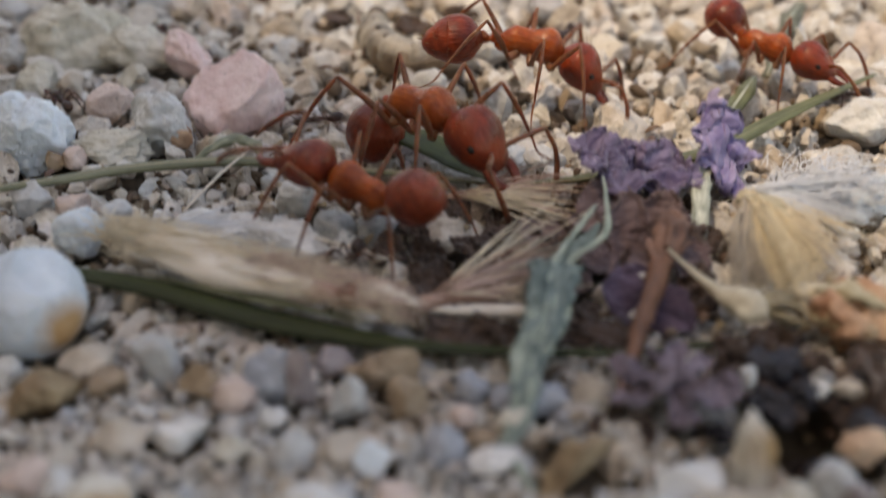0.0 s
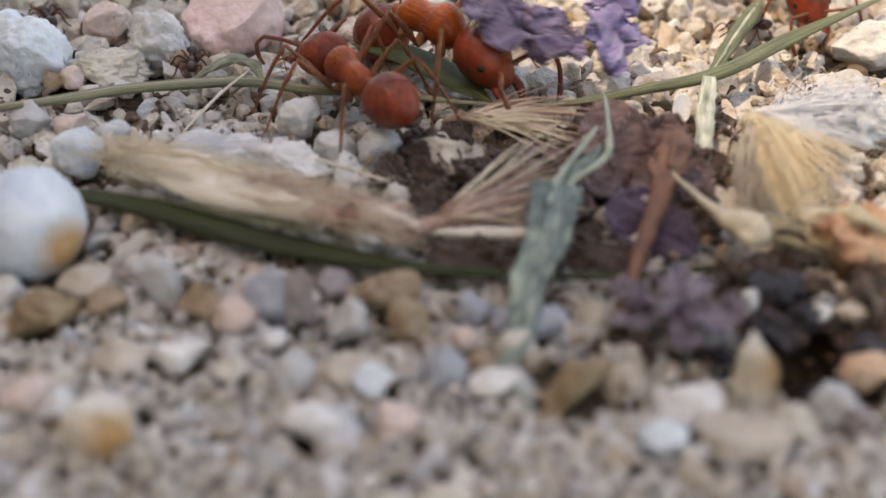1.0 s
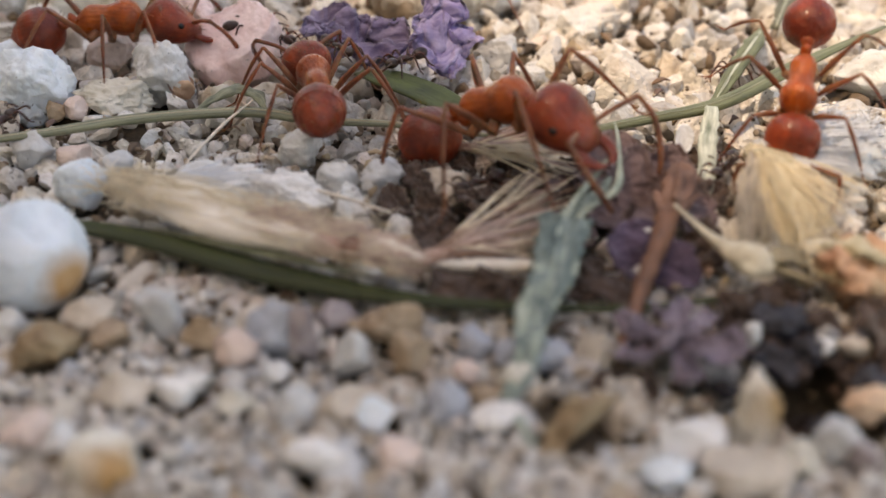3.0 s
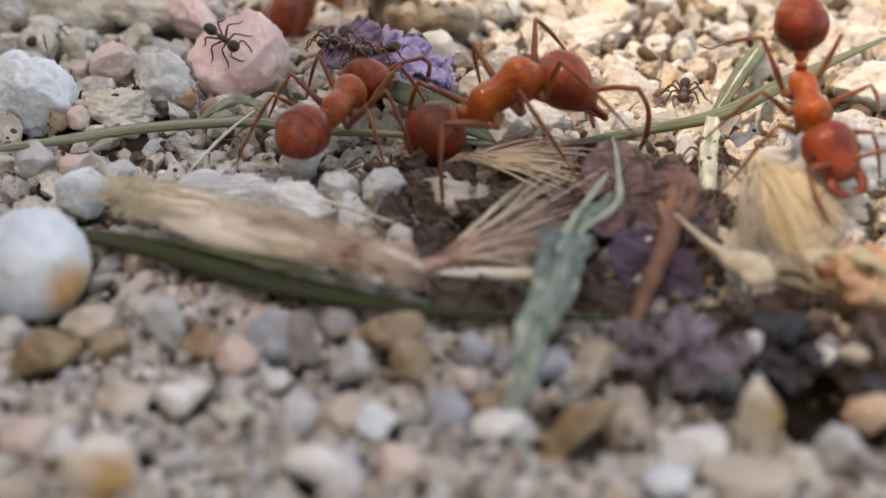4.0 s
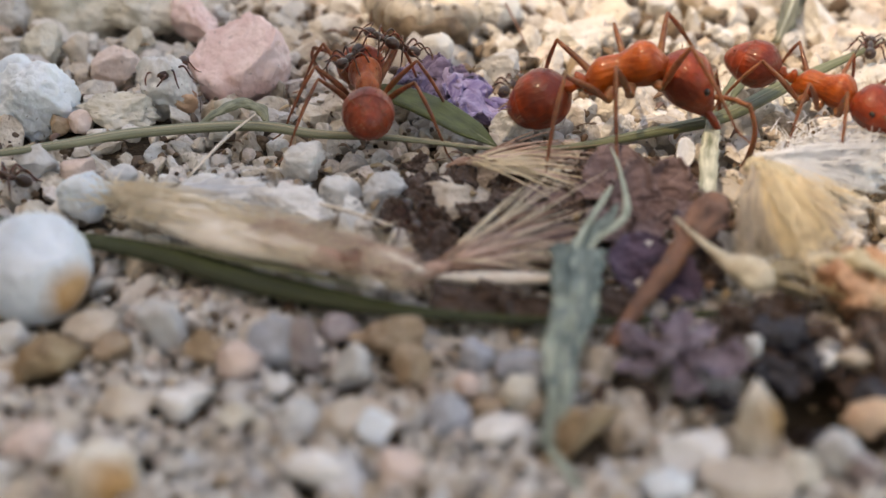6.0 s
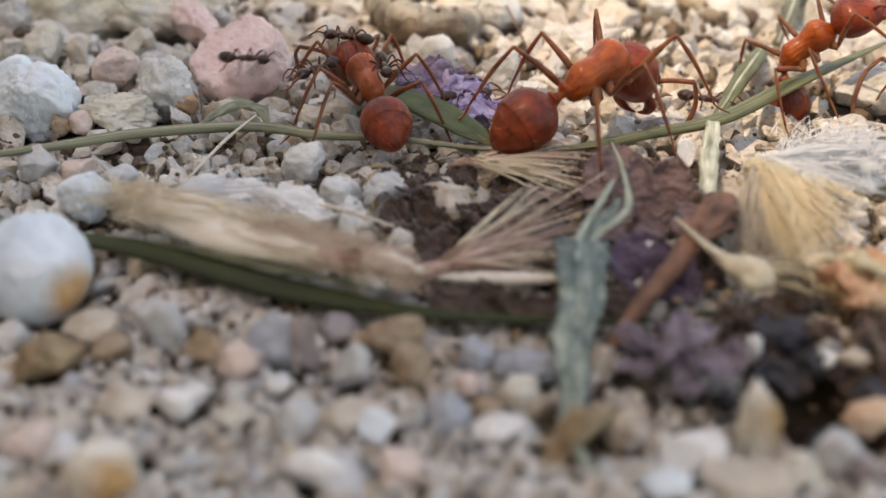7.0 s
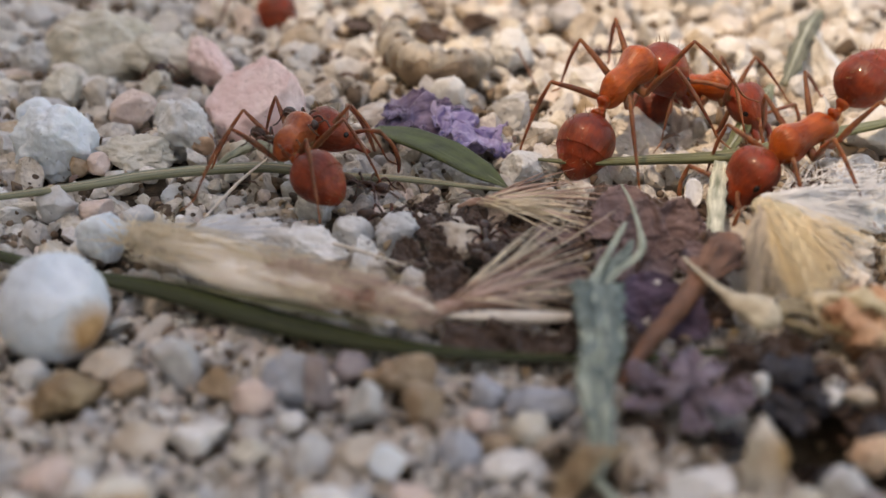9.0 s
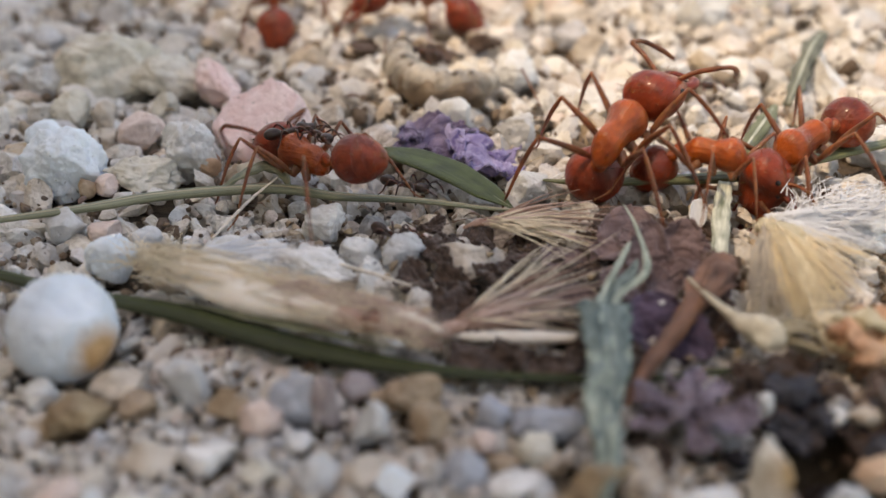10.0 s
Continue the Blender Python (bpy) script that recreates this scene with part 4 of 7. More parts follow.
part("hairs", lock_fan(HEAD_OF_HAIR, [(9.35, -2.2, 0.95), (9.7, -2.7, 1.0), (9.95, -3.3, 1.05), (10.6, -2.6, 1.1), (11.2, -1.7, 1.0), (11.6, -1.2, 0.9)], 12, 26, 0.026, 0.16, "gold_hair", 0.42, 0.66), pappus)
part("cream_hairs", lock_fan(HEAD_OF_HAIR, [(11.4, -1.4, 0.9), (12.0, -0.6, 0.8), (12.5, 0.2, 0.8), (13.2, 1.4, 0.8)], 8, 20, 0.026, 0.16, "hair", 0.36, 0.6), pappus)
part("brown_hairs", awn_fan((9.75, 2.55, 1.6), [(8.9, 0.0, 0.4), (9.6, -1.7, 0.6), (10.9, -1.5, 0.6), (12.6, 0.0, 0.4), (13.8, 2.4, 0.4)], 60, 0.026, 0.3, "husk", 0.1, 0.5), pappus, label="brown hairs beneath the golden ones")
part("fine_hairs", awn_fan(HEAD_OF_HAIR, [(8.4, 0.2, 0.8), (9.3, -2.4, 1.1), (11.0, -2.4, 1.2), (12.9, 0.0, 0.9)], 90, 0.014, 0.45, "hair", 0.4, 0.5), pappus)
part("white_hairs", lock_fan((9.85, 2.65, 1.7), [(12.6, 0.6, 0.8), (13.2, 1.4, 0.8), (13.8, 2.7, 0.9), (14.2, 3.6, 0.95), (14.03, 4.6, 1.0)], 14, 22, 0.024, 0.25, "pale_hair", 0.45, 0.5), pappus,
     label="white silky hairs on the other side")
b = Build()
b.tube(smooth_path([(9.45, 2.75, 1.35), (9.8, 2.4, 1.62), (10.3, 1.7, 1.68), (10.8, 1.0, 1.5)], 8), [0.12, 0.42, 0.5, 0.1], 16, 0.45, lump=0.5)
part("hair_root", b.mesh("hair_root", M["calyx"]), pappus, label="tan felted root of the hairs")
b = Build()
b.blob((9.7, 2.6, 1.5), (0.4, 0.32, 0.3), (0, 20, 60), 10, rough=0.2)
part("seed", b.mesh("seed", M["calyx"]), pappus)
fluff = thing("seed_fluff", "white matted seed fluff on the gravel", "seed fluff")
b = Build()
for _ in range(620):
    c = Vector((random.gauss(13.0, 0.95), random.gauss(4.5, 0.75), random.uniform(0.7, 1.55)))
    d = (c - Vector((9.9, 2.6, 1.2))).normalized() + Vector((random.gauss(0, 0.45), random.gauss(0, 0.45), random.gauss(0, 0.25)))
    d = d.normalized() * random.uniform(0.6, 1.5)
    b.hair(c - d / 2, c + d / 2, 0.024, 0.12)
part("down", b.mesh("down", M["pale_hair"]), fluff)
b = Build()
b.blob((13.2, 4.6, 0.65), (1.7, 1.3, 0.6), (0, 0, 15), n=36, rough=0.7)
part("core", b.mesh("core", M["bluish"]), fluff)

# dried green stem that the ants tug; its own space starts at its foot, x runs along it
teal_stem = thing("dried_stem", "crumpled pale teal dried stem propped on gravel", "stem", at(3.5, -8.9, 0.3, 0, 0, 86))
STEM = [(-0.6, 0.1, 0.0), (0.6, -0.05, 0.25), (2.2, 0.1, 0.55), (4.0, -0.08, 0.75), (5.6, 0.05, 0.9), (6.55, 0.0, 0.95)]
b = Build()
b.tube(smooth_path(STEM, 9), [0.16, 0.30, 0.42, 0.52, 0.66, 0.70], 26, 0.34, lump=0.5, fold=0.35)
part("stalk", b.mesh("stalk", M["groove"]), teal_stem)
for side, lift, r in ((-0.52, 0.12, 0.10), (-0.2, 0.16, 0.07), (0.12, 0.18, 0.06), (0.3, 0.16, 0.05), (0.54, 0.12, 0.11)):
    b = Build()
    wide = (0.3, 0.5, 0.68, 0.85, 1.0, 1.05)
    b.tube(smooth_path([(x, y + side * w + random.gauss(0, 0.05), z + lift * w + 0.05) for (x, y, z), w in zip(STEM, wide)], 8),
           [0.03, r * random.uniform(0.6, 1.2), r * random.uniform(0.7, 1.5), r * random.uniform(0.8, 1.5), r], 7, 0.9, lump=0.9)
    part("rib", b.mesh("rib", M["teal"]), teal_stem, label="pale raised rib")
b = Build()
b.tube(smooth_path([(-0.5, 0.1, 0.0), (-1.2, -0.3, 0.0), (-1.9, -0.8, -0.05)], 6), [0.12, 0.14, 0.06], 8, 0.5, lump=0.6)
part("frayed_foot", b.mesh("frayed_foot", M["teal"]), teal_stem)
# the looped tip turns on the stalk's end; its own space has the way of the ground
b = Build()
b.tube(smooth_path([(-0.35, -0.15, 0.05), (-0.2, 0.4, 0.1), (0.33, 1.68, 0.4), (0.75, 2.7, 0.62), (0.95, 3.2, 0.7)], 8), [0.16, 0.14, 0.13, 0.1, 0.04], 10, 0.5, lump=0.5)
b.tube(smooth_path([(0.25, -0.1, 0.0), (0.38, 0.65, 0.2), (0.95, 1.2, 0.42), (1.25, 1.55, 0.55), (1.34, 2.2, 0.68), (1.28, 3.3, 0.75), (1.2, 4.7, 0.7), (1.05, 6.3, 0.5)], 8), [0.13, 0.12, 0.12, 0.13, 0.11, 0.08, 0.06, 0.03], 9, 0.55, lump=0.5)
curled_tip = part("curled_tip", b.mesh("curled_tip", M["teal"]), teal_stem, at(6.45, 0, 0.9), "looped pale strands of the tip")
b = Build()
b.tube(smooth_path([(0.0, 0.1, 0.0), (0.4, 1.0, 0.22), (0.85, 1.7, 0.42), (1.1, 2.3, 0.58)], 8), [0.15, 0.24, 0.2, 0.04], 12, 0.15, lump=0.5, fold=0.2)
part("inner_fold", b.mesh("inner_fold", M["groove"]), curled_tip, label="dark green inner fold of the tip")

# brown stem with a club end; its own space starts at its foot
brown_stem = thing("brown_stem", "brown woody stem with a swollen end", "stem", at(4.5, -5.2, 0, 0, 0, 53))
b = Build()
b.tube(smooth_path([(-1.2, 0, 0.1), (0, 0, 0.4), (1.6, 0.04, 0.75), (3.1, 0, 1.0), (4.5, 0.05, 1.2)], 8), [0.14, 0.20, 0.25, 0.28, 0.33], 16, 0.95, lump=0.35)
part("stalk", b.mesh("stalk", M["bark"]), brown_stem)
b = Build()
b.tube(smooth_path([(4.2, 0, 1.15), (4.8, 0.05, 1.25), (5.7, 0.0, 1.35), (6.6, 0.1, 1.42), (7.2, 0.1, 1.45)], 10), [0.24, 0.38, 0.52, 0.50, 0.2], 30, 0.85, lump=0.4)
part("swollen_end", b.mesh("swollen_end", M["club"]), brown_stem)
for k in range(4):
    b = Build()
    a = k * 1.6
    root = Vector((4.5 + 0.2 * k, 0.3 * math.cos(a), 1.3 + 0.3 * math.sin(a)))
    way = Vector((1.0, 0.35 * math.cos(a), 0.3 * math.sin(a) + 0.05))
    b.tube(smooth_path([root, root + way * 0.7 + Vector((0, 0, 0.1)), root + way * 1.1], 5), [0.10, 0.12, 0.03], 7, 0.5, lump=0.7)
    part("bark_shred", b.mesh("bark_shred", M["club"]), brown_stem)

# pale calyx and tan husk
calyx = thing("calyx", "pale beige dried calyx with a thin stalk", "seed pod")
b = Build()
b.tube(smooth_path([(6.65, -0.9, 1.6), (6.95, -1.6, 1.55), (7.4, -2.3, 1.4), (7.75, -2.65, 1.25), (8.15, -2.95, 1.15), (8.6, -3.2, 1.05), (9.0, -3.35, 0.95)], 8), [0.05, 0.07, 0.12, 0.24, 0.48, 0.54, 0.24], 18, 0.8, lump=0.4)
part("pod", b.mesh("pod", M["pod"]), calyx)
for k in range(6):
    a = k * 1.05
    b = Build()
    b.tube(smooth_path([(8.6, -3.1, 1.05), (9.3, -3.1 + 0.35 * math.cos(a), 1.0 + 0.3 * math.sin(a)), (10.1, -3.3 + 0.6 * math.cos(a), 0.85 + 0.35 * math.sin(a))], 6), [0.15, 0.24, 0.05], 9, 0.3, lump=0.8)
    part("sepal", b.mesh("sepal", M["sepal"]), calyx, label="olive tan dried sepal")
husk_lump = thing("seed_husk", "frayed pinkish tan seed husk with papery scales", "seed husk")
b = Build()
b.blob((11.6, -3.2, 0.75), (1.25, 0.95, 0.85), (0, 0, 30), 56, rough=0.6)
part("shell", b.mesh("shell", M["husk_shell"]), husk_lump)
for k, (x, y, z, turn, tilt) in enumerate(((10.6, -2.75, 1.15, -35, 35), (11.2, -3.3, 1.5, 20, 40), (10.9, -3.7, 0.9, 60, 70))):
    b = Build()
    b.tube(smooth_path([(x - 0.8, y + 0.5, z - 0.1), (x, y, z + 0.15), (x + 0.9, y - 0.4, z - 0.15)], 7), [0.12, 0.5, 0.1], 14, 0.35, lump=0.9)
    part("scale", b.mesh("scale", M["pod" if k == 0 else "calyx"]), husk_lump)
b = Build()
b.blob((11.5, -4.25, 0.9), (0.26, 0.2, 0.28), n=10)
part("spot", b.mesh("spot", M["tan"]), husk_lump)


# ---- petals ----
def petal_sheet(b, centre, size, turn, tilt, seed, crumple, curl):
    m = Matrix.Translation(centre) @ pose(0, 0, 0, tilt, 0, turn)
    off = Vector((seed * 7.3, seed * 3.1, seed))

    def f(u, v):
        x, y = u - 0.5, v - 0.5
        lobe = 1 - 0.35 * abs(y * 2) ** 2.5
        p = Vector((x * size[0] * lobe, y * size[1] * (1 - 0.4 * abs(2 * x) ** 3), curl * (x * x + 0.5 * y * y)))
        q = p * 1.3 + off
        p += Vector((noise.noise(q), noise.noise(q + Vector((9, 0, 0))), noise.noise(q + Vector((0, 9, 0))))) * crumple
        p += Vector((noise.noise(q * 3.7), noise.noise(q * 3.3 + Vector((5, 5, 0))), noise.noise(q * 3.1))) * crumple * 0.28
        p += Vector((noise.noise(q * 8.0), noise.noise(q * 7.3), 1.6 * noise.noise(q * 7.7))) * crumple * 0.10 * (1 + 2 * max(abs(2 * x), abs(2 * y)) ** 4)
        return m @ p
    b.sheet(f, 44, 38, 0.06)


petal = thing("petal", "crumpled violet flower petal dragged over the gravel", "petal", at(-0.1, 10.7, 0.6, 0, 0, -16))
for size, centre, turn, tilt, seed in (((3.8, 2.4), (-0.8, 0.0, 0.0), -4, 24, 1), ((2.2, 3.4), (2.1, 0.5, 0.7), 12, 58, 2), ((2.6, 2.2), (-2.4, 0.3, 0.3), 30, 38, 3)):
    b = Build()
    petal_sheet(b, (0, 0, 0), size, 0, 0, seed, 0.62, 0.25)
    part("lobe", b.mesh("lobe", M["violet" if seed == 2 else "mauve"]), petal, at(*centre, tilt, 0, turn))
wilted = thing("wilted_flower", "wilted purple brown flower lying on dark litter", "flower", group="wilted flowers")
for k in range(11):
    b = Build()
    a = k * 65 + 15
    far, lift = (0.95, 0.35) if k < 6 else (0.55, 0.75)
    petal_sheet(b, (5.95 + far * math.cos(radians(a)), -6.3 + far * math.sin(radians(a)), lift + 0.15 * (k % 2)), (1.7, 0.62), a, 34 - 16 * (k % 3), 5 + k, 0.34, 1.1)
    part("petal", b.mesh("petal", M["wilted"]), wilted)
wilted = thing("wilted_flower", "dark wilted mauve flower under brown stems", "flower", group="wilted flowers")
for k, (x, y, z, sx, sy, turn, tilt) in enumerate(((5.6, -1.9, 0.6, 2.0, 1.9, 20, 40), (6.4, -2.5, 0.5, 1.8, 1.4, -30, 55), (5.9, 1.4, 0.9, 1.5, 2.6, 10, 62),
                                                    (6.9, 1.9, 0.9, 1.6, 2.4, -15, 58), (4.9, 0.6, 0.5, 1.6, 1.4, 40, 30), (3.3, -0.6, 0.3, 2.4, 1.6, 5, 30), (7.4, 0.2, 0.7, 1.6, 1.6, 25, 35), (2.0, 0.3, 0.25, 2.2, 1.6, -20, 15), (3.4, 2.4, 0.3, 2.2, 1.5, 10, 20),
                                                    (5.2, 2.5, 1.15, 0.9, 0.7, 60, 20), (6.6, 0.6, 1.05, 1.0, 0.6, -50, 35), (7.6, 2.3, 0.95, 0.8, 0.9, 30, 60), (6.1, -0.6, 0.95, 1.1, 0.6, 15, 20), (7.3, -0.9, 0.9, 0.8, 0.6, 70, 45), (4.6, 1.9, 0.9, 1.0, 0.6, -35, 30))):
    b = Build()
    petal_sheet(b, (x, y, z), (sx, sy), turn, tilt, 20 + k, 0.21, 0.6)
    part("petal", b.mesh("petal", M["mauve_brown" if k > 1 else "dusky"]), wilted)
b = Build()
petal_sheet(b, (5.5, 3.1, 0.75), (2.2, 2.4), 15, 42, 91, 0.16, 0.5)
thing("dry_leaf", "mauve grey dried leaf leaning behind a brown stem", "leaf", me=b.mesh("dry_leaf", M["mauve_brown"]))
b = Build()
petal_sheet(b, (7.98, 4.86, 0.85), (0.62, 1.05), -5, 62, 93, 0.06, 0.35)
thing("seed_scale", "translucent white papery seed scale leaning on gravel", "seed scale", me=b.mesh("seed_scale", M["pale_hair"]))
# brown leaf shreds whose dark colour paints shade in the hollow and under bristles
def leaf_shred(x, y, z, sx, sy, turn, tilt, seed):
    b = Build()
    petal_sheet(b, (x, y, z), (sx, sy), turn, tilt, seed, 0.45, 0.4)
    thing("leaf_shred", "dark brown curled shred of dry leaf and painted shade", "litter", None, "leaf shreds", me=b.mesh("leaf_shred", M["litter"]))


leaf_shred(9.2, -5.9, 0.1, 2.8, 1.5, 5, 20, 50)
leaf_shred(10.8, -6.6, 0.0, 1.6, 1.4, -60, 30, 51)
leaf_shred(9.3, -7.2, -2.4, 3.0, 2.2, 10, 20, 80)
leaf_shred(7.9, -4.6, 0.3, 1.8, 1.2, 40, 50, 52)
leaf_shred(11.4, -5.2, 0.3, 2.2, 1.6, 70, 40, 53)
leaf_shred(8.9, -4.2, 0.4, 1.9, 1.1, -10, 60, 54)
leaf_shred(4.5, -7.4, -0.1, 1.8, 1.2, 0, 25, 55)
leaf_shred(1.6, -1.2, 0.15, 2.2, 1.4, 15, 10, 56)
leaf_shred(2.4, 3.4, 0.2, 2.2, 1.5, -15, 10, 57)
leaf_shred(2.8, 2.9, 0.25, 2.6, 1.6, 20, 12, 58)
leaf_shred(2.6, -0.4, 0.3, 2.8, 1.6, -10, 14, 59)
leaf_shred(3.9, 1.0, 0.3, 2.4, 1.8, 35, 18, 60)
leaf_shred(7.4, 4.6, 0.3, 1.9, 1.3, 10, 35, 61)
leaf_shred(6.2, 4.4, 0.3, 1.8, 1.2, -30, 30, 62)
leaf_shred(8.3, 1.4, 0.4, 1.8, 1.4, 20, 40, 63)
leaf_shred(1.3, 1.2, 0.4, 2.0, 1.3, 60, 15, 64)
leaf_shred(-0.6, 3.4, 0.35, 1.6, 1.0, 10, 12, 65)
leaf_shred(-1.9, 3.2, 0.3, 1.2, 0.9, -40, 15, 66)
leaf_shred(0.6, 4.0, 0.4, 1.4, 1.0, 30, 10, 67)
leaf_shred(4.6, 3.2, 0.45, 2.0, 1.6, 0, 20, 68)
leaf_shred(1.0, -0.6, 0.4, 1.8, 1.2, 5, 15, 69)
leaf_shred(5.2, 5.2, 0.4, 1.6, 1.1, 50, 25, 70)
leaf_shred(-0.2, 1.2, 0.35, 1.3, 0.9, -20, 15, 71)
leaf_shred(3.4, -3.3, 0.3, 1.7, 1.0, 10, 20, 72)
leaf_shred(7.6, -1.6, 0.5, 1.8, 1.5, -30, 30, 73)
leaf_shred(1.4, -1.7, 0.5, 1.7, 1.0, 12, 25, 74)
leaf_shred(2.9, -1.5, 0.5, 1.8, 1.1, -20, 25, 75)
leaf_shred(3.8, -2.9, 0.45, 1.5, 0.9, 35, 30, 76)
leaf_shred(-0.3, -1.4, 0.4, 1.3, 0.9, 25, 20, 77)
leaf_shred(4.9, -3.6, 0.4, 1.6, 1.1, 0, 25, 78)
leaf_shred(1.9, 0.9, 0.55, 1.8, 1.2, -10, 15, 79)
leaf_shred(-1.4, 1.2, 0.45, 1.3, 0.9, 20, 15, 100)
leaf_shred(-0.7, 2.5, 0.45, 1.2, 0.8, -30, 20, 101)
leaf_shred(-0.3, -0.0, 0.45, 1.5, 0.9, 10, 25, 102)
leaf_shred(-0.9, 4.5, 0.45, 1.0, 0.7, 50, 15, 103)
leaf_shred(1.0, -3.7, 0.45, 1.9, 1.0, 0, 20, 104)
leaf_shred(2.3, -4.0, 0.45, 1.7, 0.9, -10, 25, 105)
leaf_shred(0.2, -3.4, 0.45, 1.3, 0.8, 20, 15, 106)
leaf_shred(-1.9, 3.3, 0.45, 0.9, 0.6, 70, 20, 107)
leaf_shred(-0.9, 23.4, 0.3, 2.0, 1.2, 20, 20, 85)
leaf_shred(1.2, 25.0, 0.3, 1.8, 1.1, -30, 20, 86)
leaf_shred(-4.6, 24.6, 0.3, 1.6, 1.0, 60, 25, 87)
for k, (x, y, z, r) in enumerate(((7.7, -5.3, 0.3, 0.62), (8.5, -4.9, 0.25, 0.55), (9.4, -5.0, 0.2, 0.7), (8.2, -6.0, 0.0, 0.5), (10.2, -5.6, 0.0, 0.6), (7.9, -4.7, 0.55, 0.55), (8.7, -5.6, 0.35, 0.5), (9.8, -5.9, 0.2, 0.55), (8.0, -7.0, -0.4, 0.5),
                                  (10.9, -6.9, -0.1, 0.7), (11.3, -5.4, 0.2, 0.8), (9.0, -8.9, -0.1, 0.5), (11.3, -8.8, 0.0, 0.6), (7.1, -7.4, -0.1, 0.45),
                                  (9.0, -5.3, 0.6, 0.5), (9.9, -5.2, 0.5, 0.55), (8.4, -5.3, 0.7, 0.42), (10.7, -5.8, 0.35, 0.5), (9.4, -6.2, 0.3, 0.42), (8.8, -6.5, 0.0, 0.4))):
    me = stone_mesh("debris", 60 + k, M["dark"] if k % 5 else M["litter"], (r, r * 0.85, r * 0.75), 4, rough=0.6, keep=0.6)
    thing("litter_crumb", "dark crumb of dried plant litter", "litter", at(x, y, z, 0, 0, 40 * k), "dark crumbs", me=me)

# ---- fine plant debris scattered where the litter lies ----
b = Build()
for k in range(260):
    x, y = random.gauss(3.2, 4.5), random.gauss(1.6, 4.2)
    if random.random() < 0.3:
        x, y = random.uniform(-14, 18), random.uniform(-4, 22)
    z = height(x, y) + random.uniform(0.0, 0.3)
    a, size = random.uniform(0, 6.28), random.uniform(0.25, 0.9)
    way = Vector((math.cos(a), math.sin(a), random.gauss(0, 0.25)))
    if k % 3:
        path = [Vector((x, y, z)) + way * size * t + Vector((0, 0, 0.15 * math.sin(3.1 * t))) for t in (0, 0.35, 0.7, 1.0)]
        b.tube(path, [0.04, random.uniform(0.07, 0.2), random.uniform(0.06, 0.16), 0.03], 6, random.uniform(0.2, 0.6))
    else:
        b.hair((x, y, z), Vector((x, y, z)) + way * size * 2.2, random.uniform(0.015, 0.03), random.uniform(0.0, 0.4))
thing("plant_debris", "small brown shreds and fibres of plant debris", "litter", kind="stuff", me=b.mesh("plant_debris", M["debris"]))

# ---- larva ----
larva = thing("larva", "curled grey segmented larva on open gravel", "larva")
spine = smooth_path([(-2.7, 22.6, 0.9), (-2.75, 20.6, 0.85), (-2.1, 18.6, 0.85), (-0.9, 17.4, 0.85), (0.5, 17.6, 0.8), (1.5, 18.9, 0.6)], 10)
b = Build()
rad = [0.55 * min(1, 0.55 + 2.2 * (k / 50)) * min(1, 0.45 + 2.4 * (1 - k / 50)) * (0.80 + 0.28 * abs(math.sin(k * math.pi / 4.2))) * 1.42 for k in range(51)]
b.tube(spine, rad, 18)
part("body", b.mesh("body", M["larva"]), larva)
b = Build()
b.tube([p + Vector((0.10, -0.34, -0.28)) for p in spine[8:44]], [0.2] + [0.66 + 0.08 * (k % 2) for k in range(11)] + [0.2], 18, lump=0.5)
part("belly", b.mesh("belly", M["larva_belly"]), larva, label="brown underside")
b = Build()
b.blob((-2.7, 23.0, 0.9), (0.5, 0.5, 0.48), n=14)
part("head", b.mesh("head", M["larva_spot"]), larva)
for k in range(5, 48, 5):
    b = Build()
    b.blob(spine[k] + Vector((0, -0.15, rad[k] * 0.86)), (0.16, 0.2, 0.12), n=8)
    part("plate", b.mesh("plate", M["larva_spot"]), larva)


# ---- ants ----
HEAD = at(1.15, 0, 2.0)
GASTER = at(-1.2, 0, 1.9)


def body(x, y, z, pitch, turn):
    """The pose of an ant's foot point from that of its body's middle."""
    return at(x, y, z, 0, pitch, turn) @ at(0, 0, -1.9)


